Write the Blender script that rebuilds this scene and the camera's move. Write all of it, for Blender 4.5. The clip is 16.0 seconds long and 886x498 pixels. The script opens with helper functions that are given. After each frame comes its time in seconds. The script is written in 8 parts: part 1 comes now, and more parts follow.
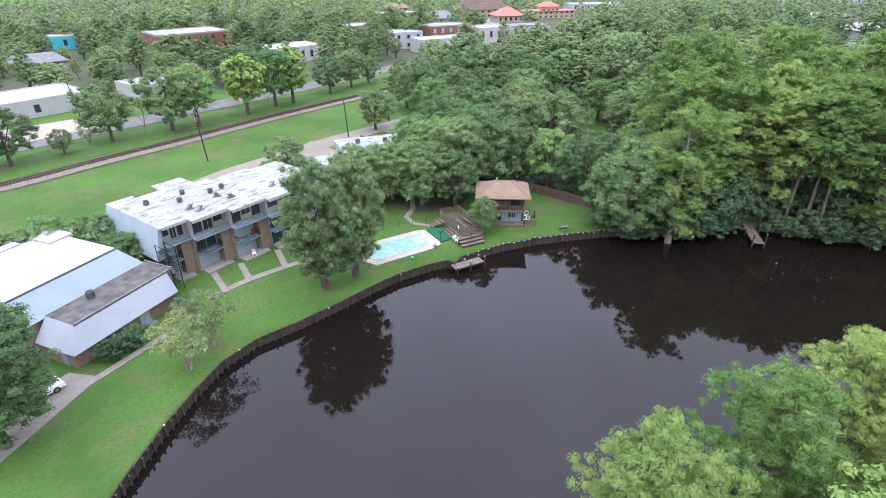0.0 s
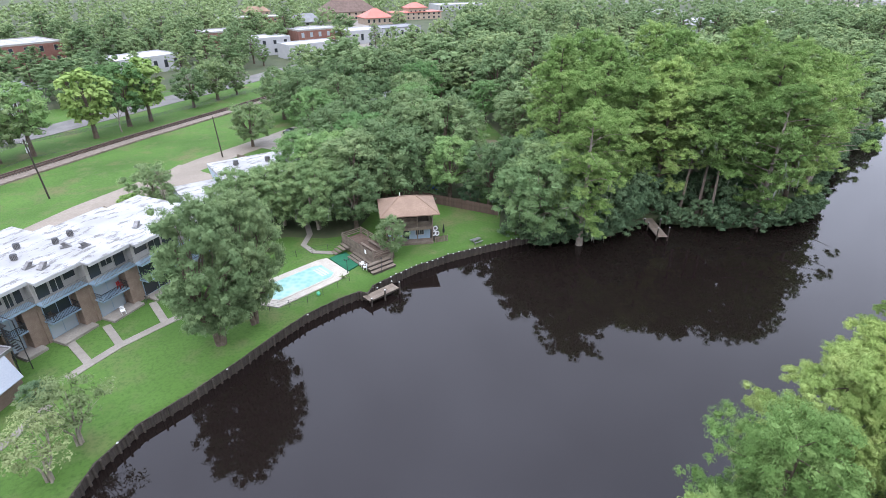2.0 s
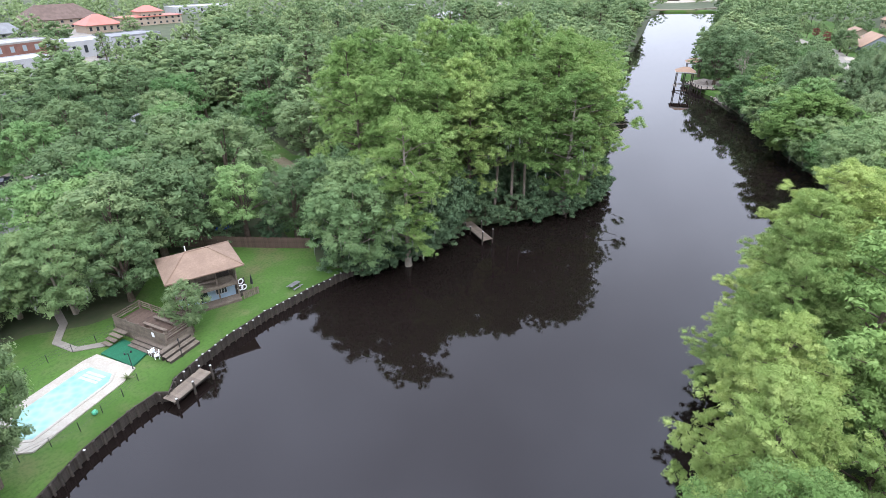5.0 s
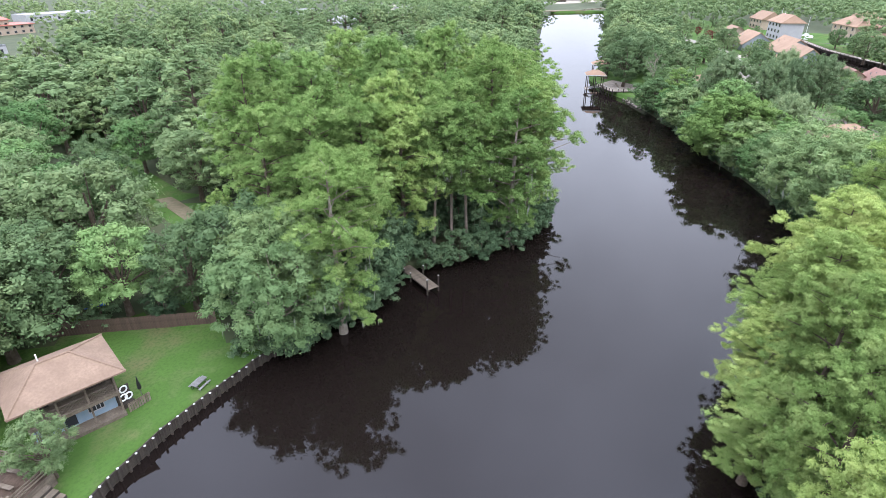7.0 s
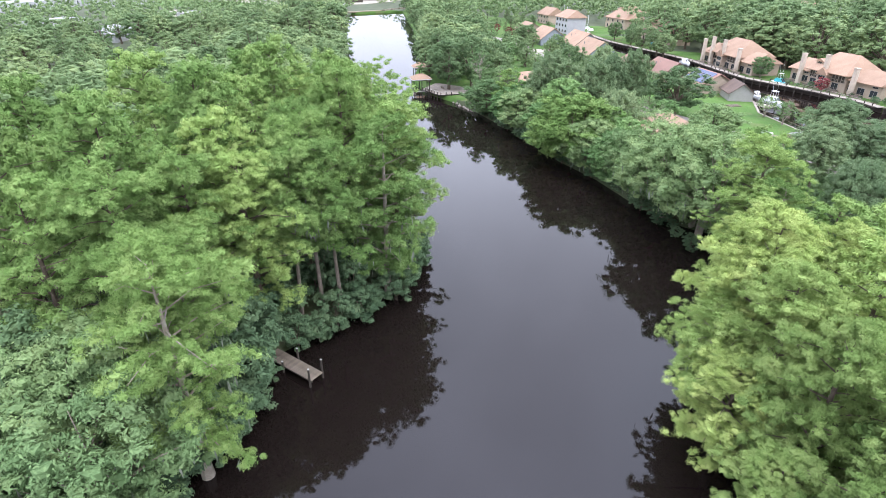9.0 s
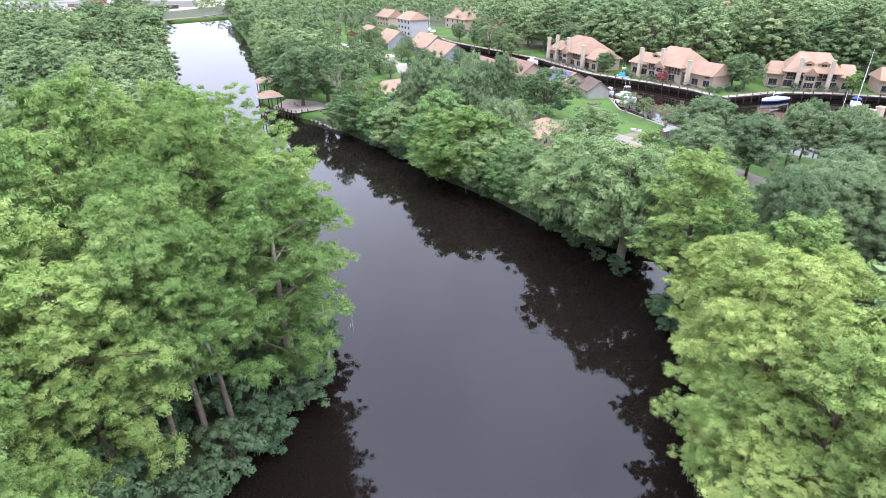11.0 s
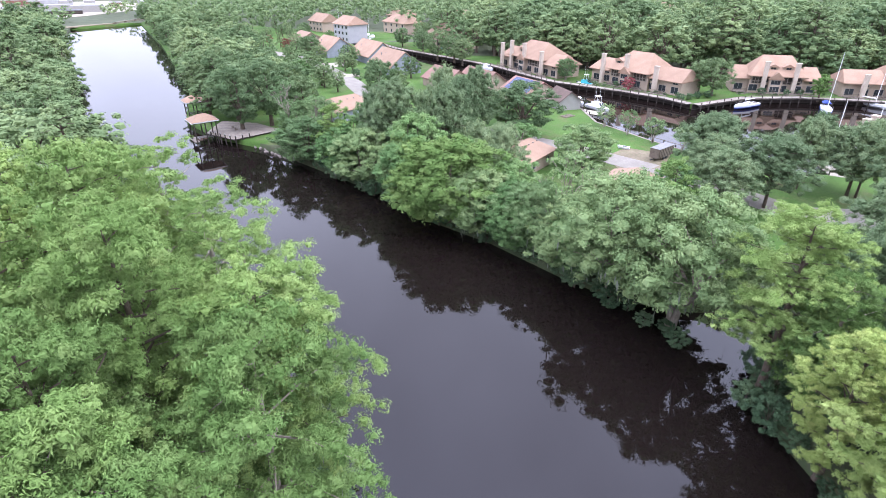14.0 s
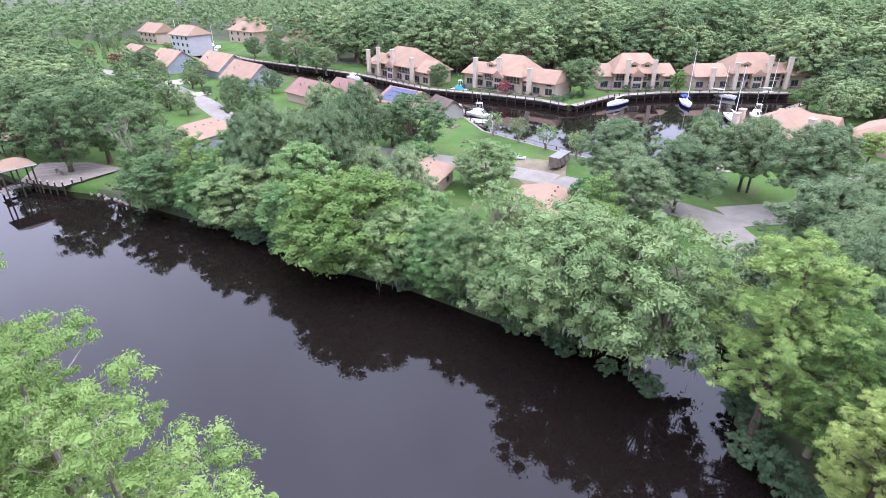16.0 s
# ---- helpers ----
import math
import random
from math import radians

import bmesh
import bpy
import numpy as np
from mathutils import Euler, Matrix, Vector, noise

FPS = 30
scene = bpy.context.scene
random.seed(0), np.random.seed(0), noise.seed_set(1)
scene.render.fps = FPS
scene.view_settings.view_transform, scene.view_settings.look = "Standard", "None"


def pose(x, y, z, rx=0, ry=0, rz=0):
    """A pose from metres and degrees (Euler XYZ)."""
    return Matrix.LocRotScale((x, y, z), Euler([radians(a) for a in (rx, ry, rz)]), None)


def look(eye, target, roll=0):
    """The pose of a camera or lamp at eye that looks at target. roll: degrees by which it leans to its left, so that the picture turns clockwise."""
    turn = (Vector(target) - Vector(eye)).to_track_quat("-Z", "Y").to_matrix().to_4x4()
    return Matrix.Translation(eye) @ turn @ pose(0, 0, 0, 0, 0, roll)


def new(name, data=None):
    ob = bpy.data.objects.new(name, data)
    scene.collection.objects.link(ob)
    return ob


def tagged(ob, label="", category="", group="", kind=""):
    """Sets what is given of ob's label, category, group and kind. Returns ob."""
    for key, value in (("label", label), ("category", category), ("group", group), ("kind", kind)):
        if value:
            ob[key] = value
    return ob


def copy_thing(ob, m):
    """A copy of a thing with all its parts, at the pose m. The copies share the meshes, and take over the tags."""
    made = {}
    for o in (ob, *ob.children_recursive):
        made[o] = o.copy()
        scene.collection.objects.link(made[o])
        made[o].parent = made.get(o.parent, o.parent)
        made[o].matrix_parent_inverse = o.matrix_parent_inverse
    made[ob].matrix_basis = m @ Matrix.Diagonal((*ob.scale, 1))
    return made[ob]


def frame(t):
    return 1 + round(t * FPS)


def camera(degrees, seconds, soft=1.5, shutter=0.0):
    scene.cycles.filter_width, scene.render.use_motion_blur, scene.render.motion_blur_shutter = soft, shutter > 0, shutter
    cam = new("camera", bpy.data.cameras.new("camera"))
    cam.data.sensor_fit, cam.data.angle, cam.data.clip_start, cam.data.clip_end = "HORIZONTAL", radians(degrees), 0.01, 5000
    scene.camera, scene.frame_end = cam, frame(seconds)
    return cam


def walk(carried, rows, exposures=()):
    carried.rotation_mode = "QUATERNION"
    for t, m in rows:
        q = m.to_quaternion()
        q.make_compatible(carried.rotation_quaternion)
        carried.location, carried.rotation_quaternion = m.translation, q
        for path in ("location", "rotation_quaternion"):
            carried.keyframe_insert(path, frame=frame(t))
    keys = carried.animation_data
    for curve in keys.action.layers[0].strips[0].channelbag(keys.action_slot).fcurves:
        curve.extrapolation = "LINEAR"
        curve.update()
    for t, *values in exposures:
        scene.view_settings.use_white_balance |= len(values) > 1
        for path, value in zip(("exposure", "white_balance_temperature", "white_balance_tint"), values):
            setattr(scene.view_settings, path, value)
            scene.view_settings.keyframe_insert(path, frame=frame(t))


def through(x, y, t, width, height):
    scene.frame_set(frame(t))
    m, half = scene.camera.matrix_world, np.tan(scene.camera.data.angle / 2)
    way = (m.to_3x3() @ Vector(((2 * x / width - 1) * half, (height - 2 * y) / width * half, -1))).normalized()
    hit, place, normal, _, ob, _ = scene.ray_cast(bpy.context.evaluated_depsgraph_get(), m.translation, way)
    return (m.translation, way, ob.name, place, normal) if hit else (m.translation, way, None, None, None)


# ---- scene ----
cam = camera(77.9, 16.0, soft=0.55)
METRES, EYE, TILT, LEAN, TURN = 108.0, 40.8, 0.5, -4.5, 0.0
ROWS = [
    (0.0, 0.0, 0.0, 0.0, -2.45, -28.43, 4.53),
    (0.5, -0.0088, 0.0246, -0.0002, -9.17, -28.94, 4.38),
    (1.0, -0.0162, 0.0496, -0.0003, -10.81, -29.03, 4.3),
    (1.5, -0.0204, 0.068, -0.0013, -11.14, -28.99, 4.27),
    (2.0, -0.0209, 0.0763, -0.0031, -15.63, -29.29, 4.19),
    (2.5, -0.0221, 0.0871, -0.0055, -25.08, -29.91, 3.93),
    (3.0, -0.0246, 0.1011, -0.0063, -33.14, -30.46, 3.56),
    (3.5, -0.0248, 0.1183, -0.0068, -36.35, -30.75, 3.42),
    (6.0, 0.0214, 0.2525, -0.0153, -40.68, -31.0, 3.07),
    (6.5, 0.0389, 0.2852, -0.017, -42.74, -31.06, 2.93),
    (7.0, 0.0575, 0.3176, -0.0186, -50.11, -31.37, 2.49),
    (7.5, 0.0761, 0.3503, -0.0199, -59.78, -31.71, 1.85),
    (8.0, 0.0964, 0.3819, -0.0218, -66.47, -31.89, 1.39),
    (8.5, 0.1191, 0.4126, -0.0236, -68.99, -31.97, 1.14),
    (9.0, 0.1459, 0.4404, -0.026, -69.86, -32.0, 1.06),
    (9.5, 0.1769, 0.4662, -0.0285, -71.65, -32.05, 0.96),
    (10.0, 0.211, 0.4913, -0.0317, -77.84, -32.1, 0.57),
    (12.5, 0.3696, 0.5901, -0.0442, -89.72, -31.99, -0.34),
    (13.0, 0.3974, 0.6035, -0.0467, -90.41, -31.98, -0.4),
    (13.5, 0.4274, 0.6152, -0.0493, -90.76, -31.97, -0.41),
    (14.0, 0.4591, 0.6255, -0.0514, -93.56, -31.95, -0.61),
    (14.5, 0.493, 0.6347, -0.0541, -98.91, -31.82, -0.92),
    (15.0, 0.5279, 0.6443, -0.0572, -104.57, -31.67, -1.3),
    (15.5, 0.563, 0.6524, -0.06, -107.41, -31.57, -1.51),
    (16.0, 0.5965, 0.658, -0.0622, -108.33, -31.45, -1.55),
]
walk(cam, [(t, pose(0, 0, EYE, TILT, LEAN, TURN) @ pose(METRES * x, METRES * y, METRES * z, 90 + pitch, roll, yaw)) for t, x, y, z, yaw, pitch, roll in ROWS], [(0.0, 0.1, 6420, 10.5), (6.0, 0.22, 6500, 9), (9.0, 0.45, 6500, 10), (12.5, 0.45, 6300, 15), (16.0, 0.4, 6150, 20)])

# ---- light: overcast sky, brightest overhead, one wide soft sun ----
SUN_UP, SUN_TURN = 58, 200
world = bpy.data.worlds.new("overcast_sky")
scene.world = world
world.use_nodes = True
wn, wl = world.node_tree.nodes, world.node_tree.links
wn.clear()
w_out = wn.new("ShaderNodeOutputWorld")
w_bg = wn.new("ShaderNodeBackground")
w_sky = wn.new("ShaderNodeTexSky")
w_sky.sky_type = "NISHITA"
w_sky.sun_disc = False
w_sky.sun_elevation = radians(SUN_UP)
w_sky.sun_rotation = radians(SUN_TURN)
w_sky.air_density, w_sky.dust_density, w_sky.ozone_density = 1.0, 4.0, 1.0
w_tc = wn.new("ShaderNodeTexCoord")
w_xyz = wn.new("ShaderNodeSeparateXYZ")
w_up = wn.new("ShaderNodeMapRange")          # cloud layer: several times brighter overhead than low down
w_up.inputs[1].default_value, w_up.inputs[2].default_value, w_up.inputs[3].default_value, w_up.inputs[4].default_value = 0.0, 1.0, 10.5, 29.0
w_cl = wn.new("ShaderNodeTexNoise")
w_cl.inputs["Scale"].default_value, w_cl.inputs["Detail"].default_value = 3.0, 4.0
w_cr = wn.new("ShaderNodeMapRange")
w_cr.inputs[1].default_value, w_cr.inputs[2].default_value, w_cr.inputs[3].default_value, w_cr.inputs[4].default_value = 0.3, 0.7, 0.82, 1.12
w_mul = wn.new("ShaderNodeMath")
w_mul.operation = "MULTIPLY"
w_tint = wn.new("ShaderNodeVectorMath")
w_tint.operation = "SCALE"
w_tint.inputs[0].default_value = (0.9, 0.96, 1.17)
w_mix = wn.new("ShaderNodeMix")
w_mix.data_type = "RGBA"
w_mix.inputs[0].default_value = 0.88
w_bg.inputs["Strength"].default_value = 0.15
wl.new(w_tc.outputs["Generated"], w_xyz.inputs[0])
wl.new(w_xyz.outputs["Z"], w_up.inputs[0])
wl.new(w_tc.outputs["Generated"], w_cl.inputs["Vector"])
wl.new(w_cl.outputs["Fac"], w_cr.inputs[0])
wl.new(w_up.outputs[0], w_mul.inputs[0])
wl.new(w_cr.outputs[0], w_mul.inputs[1])
wl.new(w_mul.outputs[0], w_tint.inputs["Scale"])
wl.new(w_sky.outputs[0], w_mix.inputs[6])
wl.new(w_tint.outputs[0], w_mix.inputs[7])
wl.new(w_mix.outputs[2], w_bg.inputs[0])
wl.new(w_bg.outputs[0], w_out.inputs[0])
sun = new("sun", bpy.data.lights.new("sun", "SUN"))
sun.data.energy, sun.data.angle, sun.data.color = 0.8, radians(25), (1.0, 0.97, 0.92)
sun.matrix_world = look((math.sin(radians(SUN_TURN)) * 62, math.cos(radians(SUN_TURN)) * 62, 100), (0, 0, 0))

# ---- materials ----
def mat(name, rough=0.8, metal=0.0):
    m = bpy.data.materials.new(name)
    m.use_nodes = True
    b = m.node_tree.nodes["Principled BSDF"]
    b.inputs["Roughness"].default_value, b.inputs["Metallic"].default_value = rough, metal
    return m, m.node_tree.nodes, m.node_tree.links, b


def noise_fac(n, l, scale, detail=4.0, lo=0.35, hi=0.65, space="Object"):
    tc = n.new("ShaderNodeTexCoord")
    t = n.new("ShaderNodeTexNoise")
    t.inputs["Scale"].default_value, t.inputs["Detail"].default_value = scale, detail
    l.new(tc.outputs[space], t.inputs["Vector"])
    r = n.new("ShaderNodeMapRange")
    r.inputs[1].default_value, r.inputs[2].default_value = lo, hi
    l.new(t.outputs["Fac"], r.inputs[0])
    return r.outputs[0]


def mixed(n, l, fac, a, b):
    m = n.new("ShaderNodeMix")
    m.data_type = "RGBA"
    for k, v in ((0, fac), (6, a), (7, b)):
        if isinstance(v, bpy.types.NodeSocket):
            l.new(v, m.inputs[k])
        else:
            m.inputs[k].default_value = v if k == 0 else (*v, 1)
    return m.outputs[2]


def surface(name, a, b, scale=1.0, c=None, fine=12.0, rough=0.85, bump=0.3, metal=0.0, dist=0.02, space="Object", jitter=0.0):
    """A worn surface: two colours in large patches, a third in fine grain, relief from the grain."""
    m, n, l, s = mat(name, rough, metal)
    col = mixed(n, l, noise_fac(n, l, scale, space=space), a, b)
    g = noise_fac(n, l, fine, 6.0, 0.3, 0.7, space)
    if c:
        gg = n.new("ShaderNodeMath")
        gg.operation = "MULTIPLY"
        gg.inputs[1].default_value = 0.6
        l.new(g, gg.inputs[0])
        col = mixed(n, l, gg.outputs[0], col, c)
    if jitter:
        oi = n.new("ShaderNodeObjectInfo")
        hs = n.new("ShaderNodeHueSaturation")
        r = n.new("ShaderNodeMapRange")
        r.inputs[3].default_value, r.inputs[4].default_value = 1 - jitter, 1 + jitter
        l.new(oi.outputs["Random"], r.inputs[0])
        l.new(r.outputs[0], hs.inputs["Value"])
        l.new(col, hs.inputs["Color"])
        col = hs.outputs[0]
    l.new(col, s.inputs["Base Color"])
    if bump:
        bn = n.new("ShaderNodeBump")
        bn.inputs["Strength"].default_value, bn.inputs["Distance"].default_value = bump, dist
        l.new(g, bn.inputs["Height"])
        l.new(bn.outputs[0], s.inputs["Normal"])
    return m


def leaf_material(name, dark, light, tip, through=0.16, patch_scale=0.45):
    """Foliage: colour by leaf, by tree and in soft patches; light comes through."""
    m, n, l, s = mat(name, 0.75)
    s.inputs["Specular IOR Level"].default_value = 0.1
    geo = n.new("ShaderNodeNewGeometry")
    dark = tuple(0.75 * a + 0.25 * b for a, b in zip(dark, light))
    col = mixed(n, l, geo.outputs["Random Per Island"], dark, light)
    patch = noise_fac(n, l, patch_scale, 2.0, 0.42, 0.75)
    col = mixed(n, l, patch, col, tip)
    oi = n.new("ShaderNodeObjectInfo")
    hs = n.new("ShaderNodeHueSaturation")
    v = n.new("ShaderNodeMapRange")
    v.inputs[3].default_value, v.inputs[4].default_value = 0.76, 1.26
    h = n.new("ShaderNodeMapRange")
    h.inputs[3].default_value, h.inputs[4].default_value = 0.515, 0.485
    l.new(oi.outputs["Random"], v.inputs[0])
    l.new(oi.outputs["Random"], h.inputs[0])
    l.new(v.outputs[0], hs.inputs["Value"])
    l.new(h.outputs[0], hs.inputs["Hue"])
    l.new(col, hs.inputs["Color"])
    l.new(hs.outputs[0], s.inputs["Base Color"])
    tr = n.new("ShaderNodeBsdfTranslucent")
    l.new(hs.outputs[0], tr.inputs["Color"])
    mx = n.new("ShaderNodeMixShader")
    mx.inputs[0].default_value = through
    l.new(s.outputs[0], mx.inputs[1])
    l.new(tr.outputs[0], mx.inputs[2])
    l.new(mx.outputs[0], n["Material Output"].inputs["Surface"])
    return m


M_CYPRESS = leaf_material("cypress_foliage", (0.13, 0.214, 0.06), (0.2, 0.305, 0.092), (0.275, 0.37, 0.128))
M_CYPRESS_PALE = leaf_material("pale_cypress_foliage", (0.18, 0.258, 0.074), (0.265, 0.36, 0.112), (0.342, 0.41, 0.144))
M_BANK = leaf_material("fresh_green_foliage", (0.12, 0.2, 0.055), (0.18, 0.275, 0.078), (0.238, 0.315, 0.1))
M_OAK = leaf_material("oak_foliage", (0.075, 0.123, 0.054), (0.133, 0.198, 0.089), (0.183, 0.249, 0.113))
M_BROAD = leaf_material("broadleaf_foliage", (0.086, 0.166, 0.057), (0.138, 0.243, 0.09), (0.182, 0.283, 0.11))
M_PINE = leaf_material("pine_needles", (0.097, 0.151, 0.072), (0.164, 0.233, 0.115), (0.213, 0.273, 0.139))
M_SILVER = leaf_material("silvery_foliage", (0.102, 0.17, 0.07), (0.155, 0.236, 0.1), (0.205, 0.28, 0.122))
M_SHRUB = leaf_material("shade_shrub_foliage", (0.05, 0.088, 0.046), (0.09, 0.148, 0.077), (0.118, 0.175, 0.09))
M_YELLOW = leaf_material("yellow_green_foliage", (0.115, 0.195, 0.055), (0.17, 0.265, 0.075), (0.215, 0.305, 0.098))
M_RED = leaf_material("red_foliage", (0.14, 0.05, 0.04), (0.24, 0.07, 0.065), (0.18, 0.09, 0.06))
M_GREY = leaf_material("dry_grey_foliage", (0.11, 0.15, 0.06), (0.17, 0.22, 0.095), (0.21, 0.25, 0.12))
M_FAR = leaf_material("far_woods_foliage", (0.104, 0.164, 0.074), (0.162, 0.234, 0.104), (0.215, 0.282, 0.126), 0.16, 0.3)
M_BARK = surface("bark", (0.09, 0.065, 0.045), (0.16, 0.125, 0.095), 2.0, (0.05, 0.035, 0.025), 8.0, 0.95, 0.8)
M_PALEBARK = surface("pale_bark", (0.24, 0.2, 0.16), (0.33, 0.3, 0.25), 2.0, (0.14, 0.11, 0.08), 8.0, 0.95, 0.6)
M_STEMBARK = surface("grey_brown_bark", (0.15, 0.12, 0.095), (0.23, 0.19, 0.155), 1.2, (0.09, 0.07, 0.055), 7.0, 0.95, 0.7)
M_MOSS = surface("hanging_moss", (0.13, 0.15, 0.11), (0.19, 0.21, 0.16), 3.0, None, 10.0, 0.95, 0.0)


# ---- building helpers ----
def part(name, bm, material, parent=None, label=""):
    """Links a bmesh as one mesh object, under a thing or a part if one is given."""
    me = bpy.data.meshes.new(name)
    bm.to_mesh(me)
    bm.free()
    me.materials.append(material)
    ob = new(name, me)
    if parent:
        ob.parent = parent
    if label:
        ob["label"] = label
    return ob


def thing(name, label, category, x=0, y=0, z=0, rz=0, group="", kind=""):
    ob = new(name)
    ob.empty_display_size = 0.3
    ob.matrix_world = pose(x, y, z, 0, 0, rz)
    return tagged(ob, label, category, group, kind)


def box(bm, x0, x1, y0, y1, z0, z1, m=None):
    vs = [bm.verts.new(p) for p in ((x0, y0, z0), (x1, y0, z0), (x1, y1, z0), (x0, y1, z0), (x0, y0, z1), (x1, y0, z1), (x1, y1, z1), (x0, y1, z1))]
    for f in ((3, 2, 1, 0), (4, 5, 6, 7), (0, 1, 5, 4), (1, 2, 6, 5), (2, 3, 7, 6), (3, 0, 4, 7)):
        bm.faces.new([vs[i] for i in f])
    if m is not None:
        bmesh.ops.transform(bm, matrix=m, verts=vs)
    return vs


def boxes(*dims):
    bm = bmesh.new()
    for d in dims:
        box(bm, *d)
    return bm


def tube(bm, points, radii, sides=7):
    """A tapered tube along points, closed at its ends."""
    rings = []
    for i, p in enumerate(points):
        a, b = Vector(points[max(i - 1, 0)]), Vector(points[min(i + 1, len(points) - 1)])
        d = (b - a).normalized() if (b - a).length > 1e-6 else Vector((0, 0, 1))
        u = d.cross(Vector((0.31, 0.95, 0.02)))
        if u.length < 0.05:
            u = d.cross(Vector((1, 0, 0)))
        u.normalize()
        v = d.cross(u)
        rings.append([bm.verts.new(Vector(p) + radii[i] * (math.cos(k * math.tau / sides) * u + math.sin(k * math.tau / sides) * v)) for k in range(sides)])
    for r, s in zip(rings, rings[1:]):
        for k in range(sides):
            bm.faces.new((r[k], r[(k + 1) % sides], s[(k + 1) % sides], s[k]))
    bm.faces.new(rings[0][::-1])
    bm.faces.new(rings[-1])
    return bm


def prism(bm, outline, z0, z1):
    """A prism over a counter-clockwise outline."""
    lo = [bm.verts.new((x, y, z0)) for x, y in outline]
    hi = [bm.verts.new((x, y, z1)) for x, y in outline]
    k = len(outline)
    for i in range(k):
        bm.faces.new((lo[i], lo[(i + 1) % k], hi[(i + 1) % k], hi[i]))
    bm.faces.new(lo[::-1])
    bm.faces.new(hi)
    return bm


def hull(bm, points, faces):
    vs = [bm.verts.new(p) for p in points]
    for f in faces:
        bm.faces.new([vs[i] for i in f])
    return bm


def raw_mesh(name, verts, quads, material, smooth=False):
    """A mesh from arrays of corners and of four-sided faces."""
    me = bpy.data.meshes.new(name)
    me.vertices.add(len(verts))
    me.vertices.foreach_set("co", np.asarray(verts, dtype=np.float32).ravel())
    k = len(quads)
    me.loops.add(4 * k)
    me.loops.foreach_set("vertex_index", np.asarray(quads, dtype=np.int32).ravel())
    me.polygons.add(k)
    me.polygons.foreach_set("loop_start", np.arange(0, 4 * k, 4, dtype=np.int32))
    me.polygons.foreach_set("use_smooth", np.full(k, smooth))
    me.update(calc_edges=True)
    me.materials.append(material)
    return me

M_PLAINWHITE = surface("clean_white_roof", (0.3478, 0.3531, 0.3531), (0.39, 0.39, 0.39), 0.3, (0.3162, 0.3162, 0.3162), 2.0, 0.7, 0.1)
M_DARKROOF = surface("dark_felt_roof", (0.035, 0.033, 0.035), (0.08, 0.075, 0.075), 0.6, (0.17, 0.15, 0.14), 0.9, 0.9, 0.3)
M_BLUESHINGLE = surface("pale_blue_shingle", (0.252, 0.312, 0.36), (0.3, 0.348, 0.384), 0.4, (0.216, 0.264, 0.312), 7.0, 0.8, 0.3)
M_GREYSHINGLE = surface("pale_grey_shingle", (0.2668, 0.29, 0.3248), (0.3074, 0.3248, 0.348), 0.4, (0.2204, 0.2436, 0.2784), 7.0, 0.8, 0.3)
M_BRICK = surface("tan_brick", (0.1875, 0.135, 0.1013), (0.2475, 0.1875, 0.1425), 1.2, (0.1425, 0.0975, 0.075), 9.0, 0.9, 0.4)
M_REDBRICK = surface("red_brick", (0.176, 0.08, 0.06), (0.24, 0.12, 0.088), 0.5, (0.128, 0.06, 0.048), 4.0, 0.9, 0.3)
M_CREAM = surface("cream_siding", (0.275, 0.264, 0.242), (0.319, 0.308, 0.286), 0.7, (0.231, 0.22, 0.2035), 6.0, 0.85, 0.2)
M_BLUEPAINT = surface("faded_blue_paint", (0.136, 0.216, 0.288), (0.192, 0.28, 0.352), 1.0, (0.24, 0.288, 0.32), 8.0, 0.7, 0.15)
M_SKYPAINT = surface("light_blue_paint", (0.192, 0.282, 0.36), (0.24, 0.324, 0.396), 1.0, (0.276, 0.33, 0.36), 8.0, 0.7, 0.15)
M_PINKROOF = surface("terracotta_pink_shingle", (0.256, 0.171, 0.118), (0.313, 0.214, 0.149), 0.35, (0.226, 0.127, 0.081), 5.0, 0.9, 0.35, jitter=0.1)
M_TANROOF = surface("tan_shingle", (0.2, 0.135, 0.095), (0.26, 0.18, 0.13), 0.5, (0.15, 0.1, 0.07), 5.0, 0.9, 0.35)
M_REDROOF = surface("dull_red_roof", (0.215, 0.12, 0.095), (0.27, 0.15, 0.12), 0.35, (0.17, 0.095, 0.075), 5.0, 0.9, 0.3, jitter=0.12)
M_BROWNROOF = surface("brown_shingle", (0.1, 0.065, 0.05), (0.15, 0.1, 0.08), 0.4, (0.07, 0.05, 0.04), 5.0, 0.9, 0.3, jitter=0.1)
M_GREYROOF = surface("grey_shingle", (0.16, 0.165, 0.17), (0.23, 0.235, 0.24), 0.4, (0.11, 0.11, 0.115), 5.0, 0.9, 0.3, jitter=0.15)
M_CORAL = surface("coral_metal_roof", (0.375, 0.1125, 0.0825), (0.42, 0.1425, 0.105), 0.2, None, 4.0, 0.6, 0.1)
M_BEIGE = surface("beige_stucco", (0.34, 0.265, 0.2), (0.4, 0.32, 0.245), 0.5, (0.27, 0.21, 0.16), 5.0, 0.9, 0.2, jitter=0.06)
M_CHIMNEY = surface("pale_pink_beige_siding", (0.42, 0.35, 0.28), (0.5, 0.42, 0.34), 0.6, (0.34, 0.28, 0.22), 5.0, 0.9, 0.2)
M_GREYWALL = surface("grey_clapboard", (0.225, 0.2475, 0.2775), (0.285, 0.3075, 0.3375), 0.6, (0.1875, 0.21, 0.2325), 6.0, 0.85, 0.2)
M_WHITEWALL = surface("white_painted_wall", (0.3468, 0.3519, 0.357), (0.3978, 0.3978, 0.3978), 0.4, (0.2958, 0.2958, 0.2907), 3.0, 0.8, 0.15)
